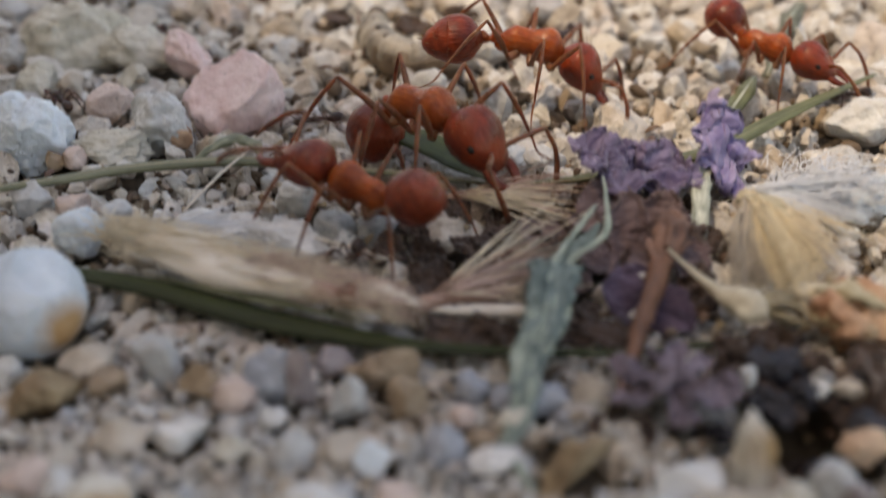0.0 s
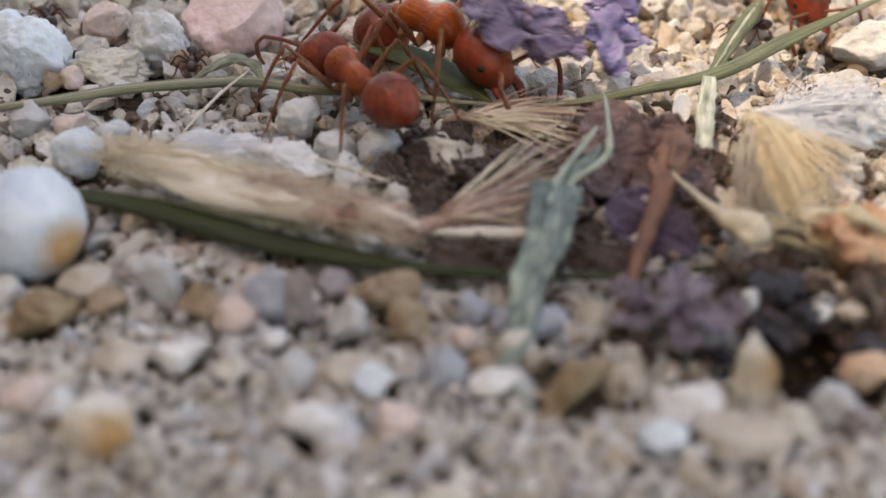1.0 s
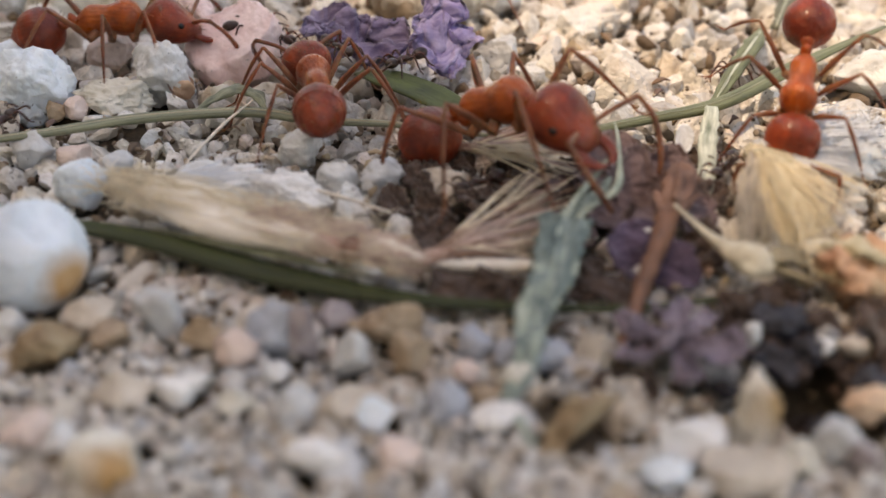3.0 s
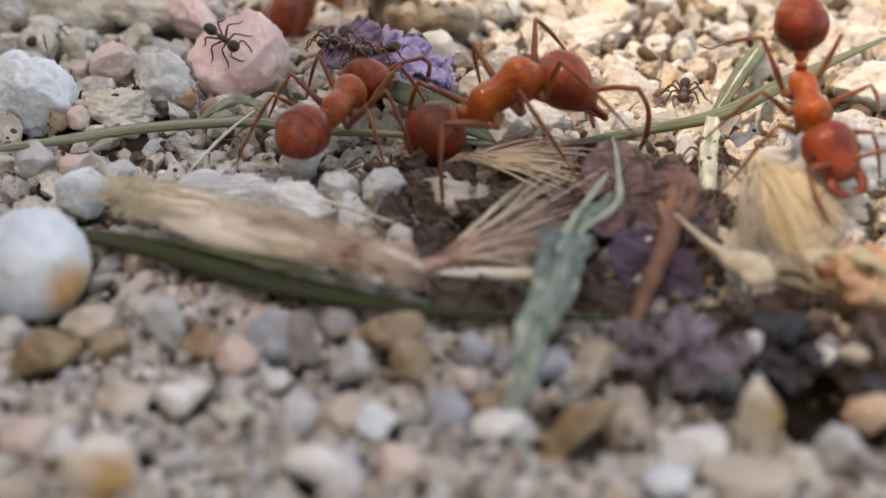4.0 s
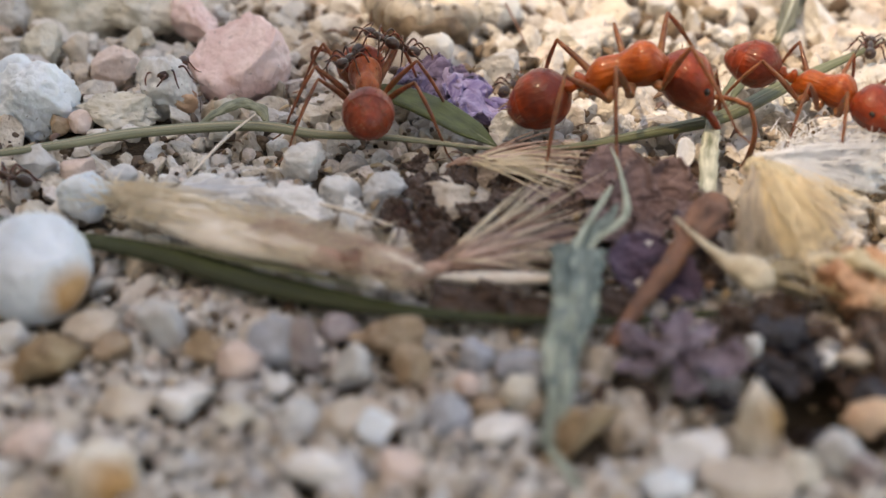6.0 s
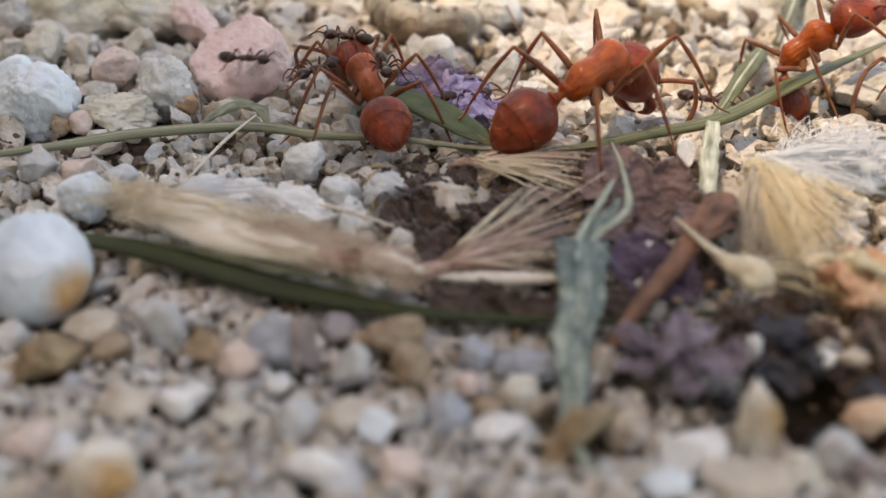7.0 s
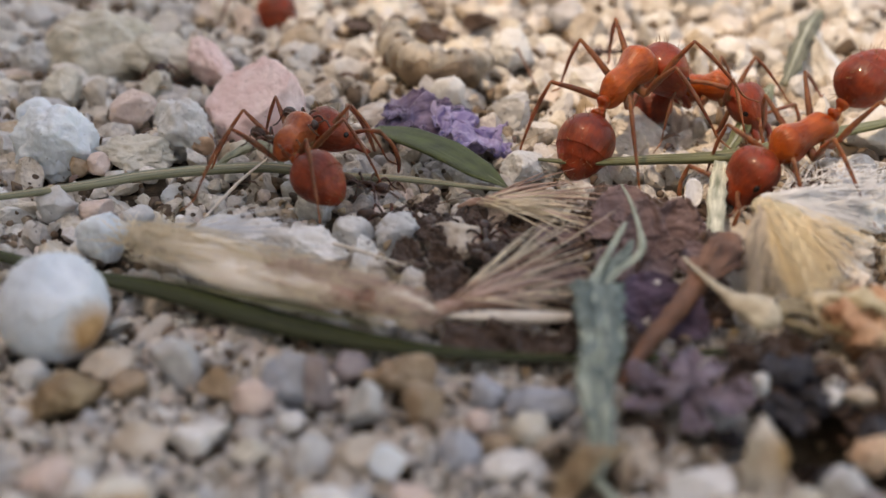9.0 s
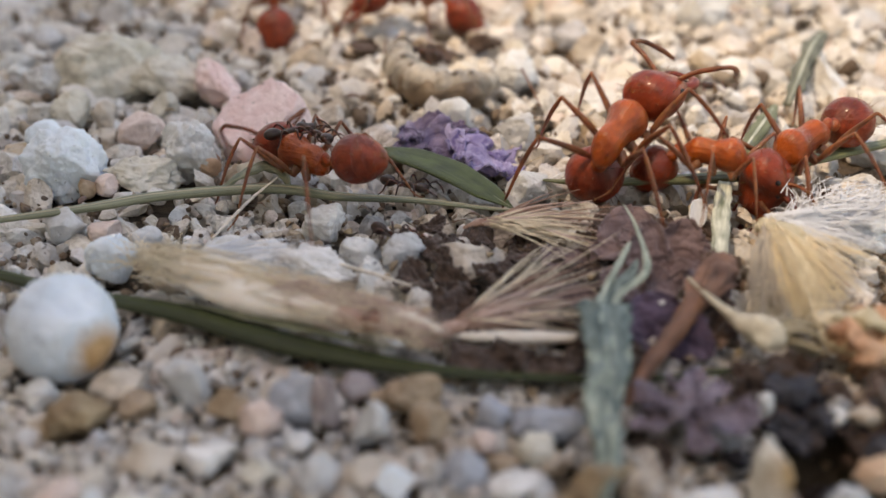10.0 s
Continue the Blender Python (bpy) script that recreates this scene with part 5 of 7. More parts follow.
def ant(name, label, group, skin, limb):
    a = thing(name, label, "ant", None, group)
    b = Build()
    b.loft([(-1.45, 0.10, 0.12, -0.22), (-1.25, 0.34, 0.36, -0.12), (-0.9, 0.46, 0.56, 0.04), (-0.55, 0.46, 0.54, 0.10), (-0.2, 0.46, 0.53, 0.10), (0.1, 0.53, 0.61, 0.12), (0.5, 0.66, 0.72, 0.16), (0.85, 0.60, 0.64, 0.12), (1.1, 0.36, 0.38, 0.02), (1.3, 0.14, 0.14, 0.0)], 24)
    for vi, v in enumerate(b.verts):
        b.verts[vi] = (v[0], v[1], v[2] + 1.9)
    part("thorax", b.mesh("thorax", M["ant_thorax"]), a)
    g = Build()
    g.loft([(-3.12, 0.05, 0.05, -0.16), (-3.06, 0.24, 0.23, -0.15), (-2.92, 0.42, 0.41, -0.13), (-2.86, 0.48, 0.47, -0.12), (-2.62, 0.66, 0.64, -0.08), (-2.56, 0.71, 0.69, -0.07), (-2.24, 0.87, 0.85, -0.03),
            (-2.18, 0.91, 0.89, -0.02), (-1.68, 0.97, 0.95, 0.0), (-1.22, 0.80, 0.78, 0.0), (-0.93, 0.46, 0.44, 0.0), (-0.78, 0.2, 0.2, 0.0), (-0.72, 0.08, 0.08, 0.0)], 26)
    gaster = part("gaster", g.mesh("gaster", skin), a, GASTER)
    p = Build()
    p.loft([(-0.95, 0.1, 0.1, 0.0), (-0.75, 0.27, 0.26, 0.08), (-0.5, 0.13, 0.12, 0.0), (-0.3, 0.22, 0.3, 0.12), (0.0, 0.12, 0.1, -0.02), (0.15, 0.09, 0.08, 0.0)], 12)
    part("petiole", p.mesh("petiole", M["ant_thorax"]), gaster)
    h = Build()
    h.loft([(-0.02, 0.12, 0.12, 0), (0.16, 0.56, 0.46, 0.02), (0.45, 0.86, 0.76, 0.06), (0.9, 0.98, 0.86, 0.04), (1.35, 0.92, 0.74, -0.04), (1.75, 0.76, 0.50, -0.14), (2.05, 0.56, 0.30, -0.22), (2.2, 0.28, 0.14, -0.26)], 24)
    head = part("head", h.mesh("head", skin), a, HEAD)
    for host, mesh_build, n_hairs in ((gaster, g, 70), (head, h, 60)):
        e = Build()
        middle = sum((Vector(v) for v in mesh_build.verts), Vector()) / len(mesh_build.verts)
        for _ in range(n_hairs):
            root = Vector(random.choice(mesh_build.verts))
            if root.z > -0.3:
                out_way = (root - middle).normalized() + Vector((random.gauss(0, 0.3), random.gauss(0, 0.3), 0.2))
                e.hair(root, root + out_way * random.uniform(0.18, 0.34), 0.011, 0.0, 3)
        part("bristles", e.mesh("bristles", limb), host, label="fine pale bristles")
    for s in (1, -1):
        e = Build()
        e.blob((1.3, s * 0.87, 0.16), (0.14, 0.08, 0.12), n=10)
        part("eye", e.mesh("eye", M["ant_eye"]), head, label="small black compound eye")
        e = Build()
        e.tube(smooth_path([(1.9, s * 0.46, -0.25), (2.3, s * 0.56, -0.34), (2.65, s * 0.38, -0.42), (2.8, s * 0.05, -0.46)], 5), [0.22, 0.22, 0.16, 0.04], 8, 0.6)
        part("mandible", e.mesh("mandible", skin), head)
        e = Build()
        e.tube(smooth_path([(1.75, s * 0.3, 0.1), (2.0, s * 0.95, 0.5), (2.25, s * 1.7, 0.75)], 5), [0.09, 0.08, 0.09], 7)
        e.tube(smooth_path([(2.25, s * 1.7, 0.75), (2.9, s * 1.75, 0.35), (3.5, s * 1.5, -0.3), (3.8, s * 1.2, -0.8)], 5), [0.07, 0.08, 0.1, 0.06], 7)
        part("antenna", e.mesh("antenna", limb), head)
        for x, ang, reach in ((0.7, 52, 0.95), (0.0, 95, 0.95), (-0.55, 138, 1.15)):
            c, sn = math.cos(radians(ang)), math.sin(radians(ang)) * s
            e = Build()
            out = lambda d, z: (c * d * reach, sn * d * reach, z)
            e.tube(smooth_path([(0, 0, 0), out(0.35, -0.25)], 4), [0.2, 0.15], 8)
            e.tube(smooth_path([out(0.3, -0.25), out(0.95, 0.5), out(1.75, 1.25)], 5), [0.07, 0.125, 0.10, 0.06], 8)
            e.tube(smooth_path([out(1.75, 1.25), out(2.35, 0.4), out(2.95, -0.7)], 5), [0.05, 0.08, 0.066, 0.042], 8)
            e.tube(smooth_path([out(2.95, -0.7), out(3.2, -1.2), out(3.7, -1.5)], 5), [0.04, 0.038, 0.034, 0.02], 6)
            part("leg", e.mesh("leg", limb), a, at(x, s * 0.3, 1.6))
    return a


def part_of(thing_ob, name):
    """The part of that name, whatever its suffix."""
    return [o for o in thing_ob.children if o.name.split(".")[0] == name][0]


RED = "red ants"
dragging_ant = ant("red_ant", "glossy red harvester ant beset by small dark ants", RED, M["ant"], M["ant_leg"])
crossing_ant = copy_thing(dragging_ant, at(0, 0, 0))
roaming_ant = copy_thing(dragging_ant, at(0, 0, 0))
tufted_ant = copy_thing(dragging_ant, at(0, 0, 0))
resting_ant = copy_thing(dragging_ant, at(0, 0, 0))
visiting_ant = copy_thing(dragging_ant, at(0, 0, 0))
entering_ant = copy_thing(dragging_ant, at(0, 0, 0))
visiting_ant.scale = (1.3, 1.3, 1.3)
crossing_ant.scale = (1.1, 1.1, 1.1)
tufted_ant.scale = (0.88, 0.88, 0.88)
dragging_ant.scale = (0.92, 0.92, 0.92)
tagged(crossing_ant, "glossy red harvester ant crossing between litter and gravel")
tagged(roaming_ant, "glossy red harvester ant roaming over open gravel")
tagged(tufted_ant, "glossy red harvester ant beside golden seed pappus")
tagged(resting_ant, "red harvester ant on open gravel near pink stones")
tagged(entering_ant, "red harvester ant coming over gravel towards a larva")
tagged(visiting_ant, "red harvester ant passing cream stones")
DARK = "small dark ants"


def small_ant(label):
    a = thing("dark_ant", label, "ant", None, DARK)
    b = Build()
    b.loft([(-0.42, 0.05, 0.05, 0.3), (-0.2, 0.1, 0.1, 0.32), (0.15, 0.13, 0.14, 0.34), (0.34, 0.08, 0.08, 0.33), (0.42, 0.03, 0.03, 0.32)], 10)
    part("thorax", b.mesh("small_thorax", M["dark_ant"]), a)
    b = Build()
    b.blob((-0.78, 0, 0.32), (0.34, 0.22, 0.22), n=12)
    b.blob((-0.42, 0, 0.33), (0.09, 0.07, 0.1), n=8)
    part("gaster", b.mesh("small_gaster", M["dark_ant"]), a)
    b = Build()
    b.blob((0.62, 0, 0.32), (0.26, 0.23, 0.19), n=12, power=0.8)
    part("head", b.mesh("small_head", M["dark_ant"]), a)
    for s in (1, -1):
        b = Build()
        b.tube(smooth_path([(0.78, s * 0.08, 0.36), (0.95, s * 0.35, 0.5), (1.25, s * 0.32, 0.35), (1.4, s * 0.22, 0.2)], 4), [0.03, 0.03, 0.035, 0.025], 6)
        part("antenna", b.mesh("small_antenna", M["dark_ant"]), a)
        for x, ang in ((0.2, 50), (0.0, 92), (-0.18, 135)):
            c, sn = math.cos(radians(ang)), math.sin(radians(ang)) * s
            b = Build()
            b.tube(smooth_path([(x, s * 0.08, 0.25), (x + c * 0.45, sn * 0.5, 0.52), (x + c * 0.75, sn * 0.8, 0.12), (x + c * 0.95, sn * 1.0, 0.0)], 4), [0.045, 0.04, 0.03, 0.02], 6)
            part("leg", b.mesh("small_leg", M["dark_ant"]), a)
    return a


biting_dark_ant = small_ant("small dark brown ant biting a red ant")
straying_dark_ant = copy_thing(biting_dark_ant, at(0, 0, 0))
climbing_dark_ant = copy_thing(biting_dark_ant, at(0, 0, 0))
passing_dark_ant = copy_thing(biting_dark_ant, at(0, 0, 0))
trailing_dark_ant = copy_thing(biting_dark_ant, at(0, 0, 0))
hidden_dark_ant = copy_thing(biting_dark_ant, at(0, 0, 0))
searching_dark_ant = copy_thing(biting_dark_ant, at(0, 0, 0))
clinging_dark_ant = copy_thing(biting_dark_ant, at(0, 0, 0))
riding_dark_ant = copy_thing(biting_dark_ant, at(0, 0, 0))
tagged(straying_dark_ant, "small dark brown ant straying over seed husks")
tagged(climbing_dark_ant, "small dark brown ant climbing on pink stones")
tagged(passing_dark_ant, "small dark brown ant passing the crossing red ant")
tagged(trailing_dark_ant, "small dark brown ant beside a red ant")
tagged(hidden_dark_ant, "small dark brown ant near golden pappus")
tagged(clinging_dark_ant, "small dark brown ant clinging to a red ant's head")
tagged(riding_dark_ant, "small dark brown ant riding on a red ant's flank")
tagged(searching_dark_ant, "small dark brown ant searching open gravel")

# ---- gravel: the nearest pebbles one by one, the rest as one bed ----
rng = np.random.default_rng(11)
PEBBLES = [stone_verts(3, np.random.default_rng(200 + k), cuts=13, keep=0.56, stretch=0.34, rough=0.10) for k in range(40)]
CRUMBS = [stone_verts(2, np.random.default_rng(300 + k), cuts=7, keep=0.62, stretch=0.38, rough=0.10) for k in range(12)]
SPECKS = [stone_verts(1, np.random.default_rng(350 + k), cuts=3, keep=0.7, stretch=0.4, rough=0.0) for k in range(6)]
pebble_meshes = [mesh_of("pebble", v.tolist(), ico(3)[1].tolist(), M["grain"]) for v in PEBBLES]
near = []


class Bed:
    """Many grains in one mesh."""

    def __init__(self):
        self.v, self.f, self.n = [], [], 0

    def add(self, v, faces, x, y, z, r):
        m = np.array(Euler(rng.uniform(0, 6.28, 3)).to_matrix())
        self.v.append((v * rng.uniform(0.72, 1.22, 3)) @ m.T * r + (x, y, z))
        self.f.append(faces + self.n)
        self.n += len(v)

    def mesh(self, name, material, smooth=True):
        v, f = np.concatenate(self.v) * MM, np.concatenate(self.f)
        me = bpy.data.meshes.new(name)
        me.vertices.add(len(v))
        me.vertices.foreach_set("co", v.ravel())
        me.loops.add(len(f) * 3)
        me.loops.foreach_set("vertex_index", f.ravel())
        me.polygons.add(len(f))
        me.polygons.foreach_set("loop_start", np.arange(0, len(f) * 3, 3))
        me.polygons.foreach_set("use_smooth", np.full(len(f), smooth))
        me.update(calc_edges=True)
        me.materials.append(material)
        return me


gravel_bed, soil_bed = Bed(), Bed()
def kept_clear(x, y):
    """The hollow, the litter and the large stones lie bare of gravel."""
    if (x - 9.4) ** 2 / 4.4 + (y + 7.1) ** 2 / 2.6 < 1:
        return True
    return any((x - sx) ** 2 + (y - sy) ** 2 < (sr * 0.8) ** 2 for sx, sy, sr in STONES)


for y_lo, y_hi, step, size in ((-13.5, -2.2, 0.66, 0.37), (-2.2, 8.0, 0.80, 0.52), (8.0, 16.0, 0.95, 0.66), (16.0, 44.0, 1.12, 0.80)):
    for row in range(int((y_hi - y_lo) / (step * 0.866))):
        y0 = y_lo + row * step * 0.866
        half = 5 + (y0 + 32) * 0.41
        for col in range(int(2 * half / step)):
            x = -half + (col + 0.5 * (row % 2)) * step + rng.uniform(-0.32, 0.32) * step
            y = y0 + rng.uniform(-0.32, 0.32) * step
            r = size * math.exp(rng.normal(0, 0.33))
            z = height(x, y) - 0.45 * r + rng.uniform(-0.45, 0.27) * size / 0.57
            if kept_clear(x, y) or ((x - 2.2) ** 2 / 20 + (y - 2.2) ** 2 / 15 < 1 and rng.uniform() < 0.5):
                continue
            if y < -4 and abs(x) < 0.40 * (y + 33) and len(near) < 300:
                near.append((x, y, z, r))
            else:
                gravel_bed.add(PEBBLES[rng.integers(len(PEBBLES))], ico(3)[1], x, y, z, r)
            x2, y2, r2 = x + step * 0.5 + rng.uniform(-0.2, 0.2), y + 0.2 + rng.uniform(-0.2, 0.2), rng.uniform(0.2, 0.36) * size / 0.57
            bare = y < -2 and x < 5
            (soil_bed if rng.uniform() < (0.12 if bare else 0.4) else gravel_bed).add(CRUMBS[rng.integers(len(CRUMBS))], ico(2)[1], x2, y2, height(x2, y2) - (0.2 if bare else 0.38) + rng.uniform(-0.2, 0.3), r2)
            for _ in range(2):
                x3, y3 = x + rng.uniform(-0.5, 0.5), y + rng.uniform(-0.5, 0.5)
                soil_bed.add(SPECKS[rng.integers(len(SPECKS))], ico(1)[1], x3, y3, height(x3, y3) - 0.22 + rng.uniform(-0.25, 0.3), rng.uniform(0.07, 0.17))
for _ in range(4600):
    y = rng.uniform(-13.0, -2.6)
    x = rng.uniform(-1, 1) * (3 + (y + 32) * 0.41)
    if not kept_clear(x, y) and (x - 6.2) ** 2 + (y + 6) ** 2 > 5:
        gravel_bed.add(CRUMBS[rng.integers(len(CRUMBS))], ico(2)[1], x, y, height(x, y) - 0.16 + rng.uniform(-0.14, 0.16), rng.uniform(0.09, 0.21))
tagged(part("gravel", gravel_bed.mesh("gravel", M["grain_bed"], False), ground), "cream, white and tan quartz gravel", kind="stuff")
tagged(part("soil", soil_bed.mesh("soil", M["soil"]), ground), "brown soil crumbs between the gravel", kind="stuff")
for x, y, z, r in near:
    part("pebble", pebble_meshes[rng.integers(len(pebble_meshes))], ground,
         at(x, y, z, *rng.uniform(0, 360, 3)) @ Matrix.Diagonal((r, r, r, 1)))


# ---- what moves ----
def stride(ant_ob, pace):
    """Legs swing about their hips in two alternating tripods."""
    legs = [o for o in ant_ob.children if o.name.split(".")[0] == "leg"]
    for k, leg in enumerate(legs):
        rest = leg.matrix_basis.copy()
        rows = []
        for step in range(41):
            t = step * 0.25
            a = math.sin(2 * math.pi * pace * t + math.pi * (k % 2) + 0.5 * k)
            rows.append((t, rest @ pose(0, 0, 0, 0, 4 * math.cos(2 * math.pi * pace * t + k), 9 * a)))
        walk(leg, rows)


def motions():
    # dragging ant: body, then head and gaster on their joints
    walk(dragging_ant, [(0, body(-2.43, 2.52, 2.06, -8, 144)), (0.5, body(-2.96, 3.51, 2.03, -15, 125)), (1, body(-2.93, 5.63, 1.89, -0, 121)), (1.5, body(-2.79, 5.80, 1.91, 6, 136)), (2, body(-2.64, 6.40, 1.89, 11, 134)), (2.5, body(-4.59, 7.85, 1.91, 4, 124)), (4, body(-3.37, 6.62, 1.91, -3, 68)), (4.5, body(-3.09, 6.08, 2.02, -16, 80)), (5, body(-2.96, 5.51, 2.21, -15, 68)), (5.5, body(-2.72, 7.61, 1.91, -1, 82)), (7, body(-2.74, 8.92, 1.95, -5, 109)), (7.5, body(-2.89, 7.40, 1.96, -9, 108)), (8, body(-2.98, 7.52, 1.96, -8, 88)), (8.5, body(-5.86, 6.20, 2.02, -7, 84)), (9, body(-5.51, 6.59, 2.30, 3, 75)), (9.5, body(-5.32, 7.79, 2.19, -0, 93)), (10, body(-5.59, 7.65, 1.94, 6, 132))])
    walk(part_of(dragging_ant, 'head'), [(0, HEAD @ pose(0, 0, 0, 0, -7, 10)), (0.5, HEAD @ pose(0, 0, 0, 0, -8, 1)), (1, HEAD @ pose(0, 0, 0, 0, 6, 1)), (1.5, HEAD @ pose(0, 0, 0, 0, 5, 11)), (2, HEAD @ pose(0, 0, 0, 0, 9, 12)), (2.5, HEAD @ pose(0, 0, 0, 0, 6, 9)), (4, HEAD @ pose(0, 0, 0, 0, 7, 0)), (4.5, HEAD @ pose(0, 0, 0, 0, 0, 3)), (5, HEAD @ pose(0, 0, 0, 0, -1, 16)), (5.5, HEAD @ pose(0, 0, 0, 0, 10, 5)), (7, HEAD @ pose(0, 0, 0, 0, 19, 3)), (7.5, HEAD @ pose(0, 0, 0, 0, 7, -6)), (8, HEAD @ pose(0, 0, 0, 0, 6, 2)), (8.5, HEAD @ pose(0, 0, 0, 0, 15, -28)), (9, HEAD @ pose(0, 0, 0, 0, 19, -49)), (9.5, HEAD @ pose(0, 0, 0, 0, 15, -50)), (10, HEAD @ pose(0, 0, 0, 0, -1, -15))])
    walk(part_of(dragging_ant, 'gaster'), [(0, GASTER @ pose(0, 0, 0, 0, 35, -18)), (0.5, GASTER @ pose(0, 0, 0, 0, 18, -2)), (1, GASTER @ pose(0, 0, 0, 0, 6, -0)), (1.5, GASTER @ pose(0, 0, 0, 0, 21, -16)), (2, GASTER @ pose(0, 0, 0, 0, 19, -15)), (2.5, GASTER @ pose(0, 0, 0, 0, 3, -12)), (4, GASTER @ pose(0, 0, 0, 0, 8, -2)), (4.5, GASTER @ pose(0, 0, 0, 0, -0, -5)), (5, GASTER @ pose(0, 0, 0, 0, 8, -15)), (5.5, GASTER @ pose(0, 0, 0, 0, 9, -6)), (7, GASTER @ pose(0, 0, 0, 0, -8, -3)), (7.5, GASTER @ pose(0, 0, 0, 0, -5, 9)), (8, GASTER @ pose(0, 0, 0, 0, 7, -4)), (8.5, GASTER @ pose(0, 0, 0, 0, -30, 32)), (9, GASTER @ pose(0, 0, 0, 0, -21, 69)), (9.5, GASTER @ pose(0, 0, 0, 0, -19, 54)), (10, GASTER @ pose(0, 0, 0, 0, 13, 16))])
    # crossing ant: body, then head and gaster on their joints
    walk(crossing_ant, [(0, body(-0.47, 6.79, 2.65, 0, 319)), (0.5, body(-0.39, 6.48, 2.65, -7, 312)), (1, body(-0.26, 8.44, 2.22, 7, 320)), (1.5, body(2.16, 6.61, 1.86, -7, 306)), (2, body(1.95, 2.48, 2.64, -4, 311)), (2.5, body(2.01, 2.64, 2.65, -12, 310)), (4, body(2.19, 5.16, 2.62, -25, 376)), (4.5, body(5.20, 5.89, 2.89, -3, 345)), (5, body(6.24, 5.15, 2.69, -19, 328)), (5.5, body(6.71, 6.66, 2.70, -18, 332)), (7, body(5.24, 7.11, 2.67, -7, 405)), (7.5, body(5.85, 8.97, 2.53, -5, 378)), (8, body(6.26, 9.52, 2.63, -3, 395)), (8.5, body(6.20, 9.58, 2.65, -16, 397)), (9, body(6.47, 10.66, 2.68, -17, 407)), (9.5, body(6.60, 10.64, 2.69, -21, 400)), (10, body(5.54, 7.25, 2.66, -15, 415))])
    walk(part_of(crossing_ant, 'head'), [(0, HEAD @ pose(0, 0, 0, 0, 30, 8)), (0.5, HEAD @ pose(0, 0, 0, 0, 22, 7)), (1, HEAD @ pose(0, 0, 0, 0, 25, 10)), (1.5, HEAD @ pose(0, 0, 0, 0, 11, -5)), (2, HEAD @ pose(0, 0, 0, 0, 35, -8)), (2.5, HEAD @ pose(0, 0, 0, 0, 27, -12)), (4, HEAD @ pose(0, 0, 0, 0, 57, 14)), (4.5, HEAD @ pose(0, 0, 0, 0, 56, -2)), (5, HEAD @ pose(0, 0, 0, 0, 56, -3)), (5.5, HEAD @ pose(0, 0, 0, 0, 56, 8)), (7, HEAD @ pose(0, 0, 0, 0, 57, 12)), (7.5, HEAD @ pose(0, 0, 0, 0, 57, 7)), (8, HEAD @ pose(0, 0, 0, 0, 58, 0)), (8.5, HEAD @ pose(0, 0, 0, 0, 58, -7)), (9, HEAD @ pose(0, 0, 0, 0, 57, -16)), (9.5, HEAD @ pose(0, 0, 0, 0, 58, -4)), (10, HEAD @ pose(0, 0, 0, 0, -4, -8))])
    walk(part_of(crossing_ant, 'gaster'), [(0, GASTER @ pose(0, 0, 0, 0, -52, -13)), (0.5, GASTER @ pose(0, 0, 0, 0, -40, -10)), (1, GASTER @ pose(0, 0, 0, 0, -48, -19)), (1.5, GASTER @ pose(0, 0, 0, 0, -23, 6)), (2, GASTER @ pose(0, 0, 0, 0, -48, 8)), (2.5, GASTER @ pose(0, 0, 0, 0, -31, 14)), (4, GASTER @ pose(0, 0, 0, 0, -21, -45)), (4.5, GASTER @ pose(0, 0, 0, 0, -12, 3)), (5, GASTER @ pose(0, 0, 0, 0, -36, -5)), (5.5, GASTER @ pose(0, 0, 0, 0, -16, -21)), (7, GASTER @ pose(0, 0, 0, 0, -17, -15)), (7.5, GASTER @ pose(0, 0, 0, 0, -77, -12)), (8, GASTER @ pose(0, 0, 0, 0, -58, 3)), (8.5, GASTER @ pose(0, 0, 0, 0, -57, 3)), (9, GASTER @ pose(0, 0, 0, 0, -24, 7)), (9.5, GASTER @ pose(0, 0, 0, 0, -34, -2)), (10, GASTER @ pose(0, 0, 0, 0, -124, 47))])
    # roaming ant: body, then head and gaster on their joints
    walk(roaming_ant, [(0, body(3.72, 13.15, 2.86, 15, 359)), (0.5, body(3.37, 15.64, 1.89, -2, 387)), (1, body(-0.27, 18.16, 1.94, -9, 347)), (1.5, body(-5.56, 13.69, 1.88, -10, 318)), (2, body(-8.68, 12.00, 2.19, 1, 346)), (2.5, body(-12.66, 10.67, 2.11, 5, 362)), (4, body(-3.70, 18.29, 1.95, -7, 366)), (4.1, body(2.50, 15.26, 2.50, 6, 357)), (4.2, body(3.64, 15.09, 2.08, 7, 352)), (4.3, body(4.97, 13.61, 2.18, 6, 355)), (4.5, body(7.40, 15.23, 2.15, -2, 357)), (5, body(20.92, 16.98, 1.97, -4, 360)), (5.7, body(23.23, 13.26, 1.97, -10, 406)), (6.4, body(21.33, 9.92, 1.98, -2, 460)), (6.7, body(20.47, 9.73, 1.93, -1, 513)), (7, body(19.60, 9.55, 1.89, 0, 566)), (7.5, body(16.97, 9.46, 1.92, 2, 566)), (8, body(15.35, 10.75, 2.00, 6, 565)), (8.5, body(13.19, 8.80, 2.17, 23, 560)), (9, body(11.82, 6.37, 2.19, 22, 564)), (9.5, body(10.51, 5.12, 2.27, 18, 577)), (10, body(12.11, 8.01, 2.05, 13, 580))])
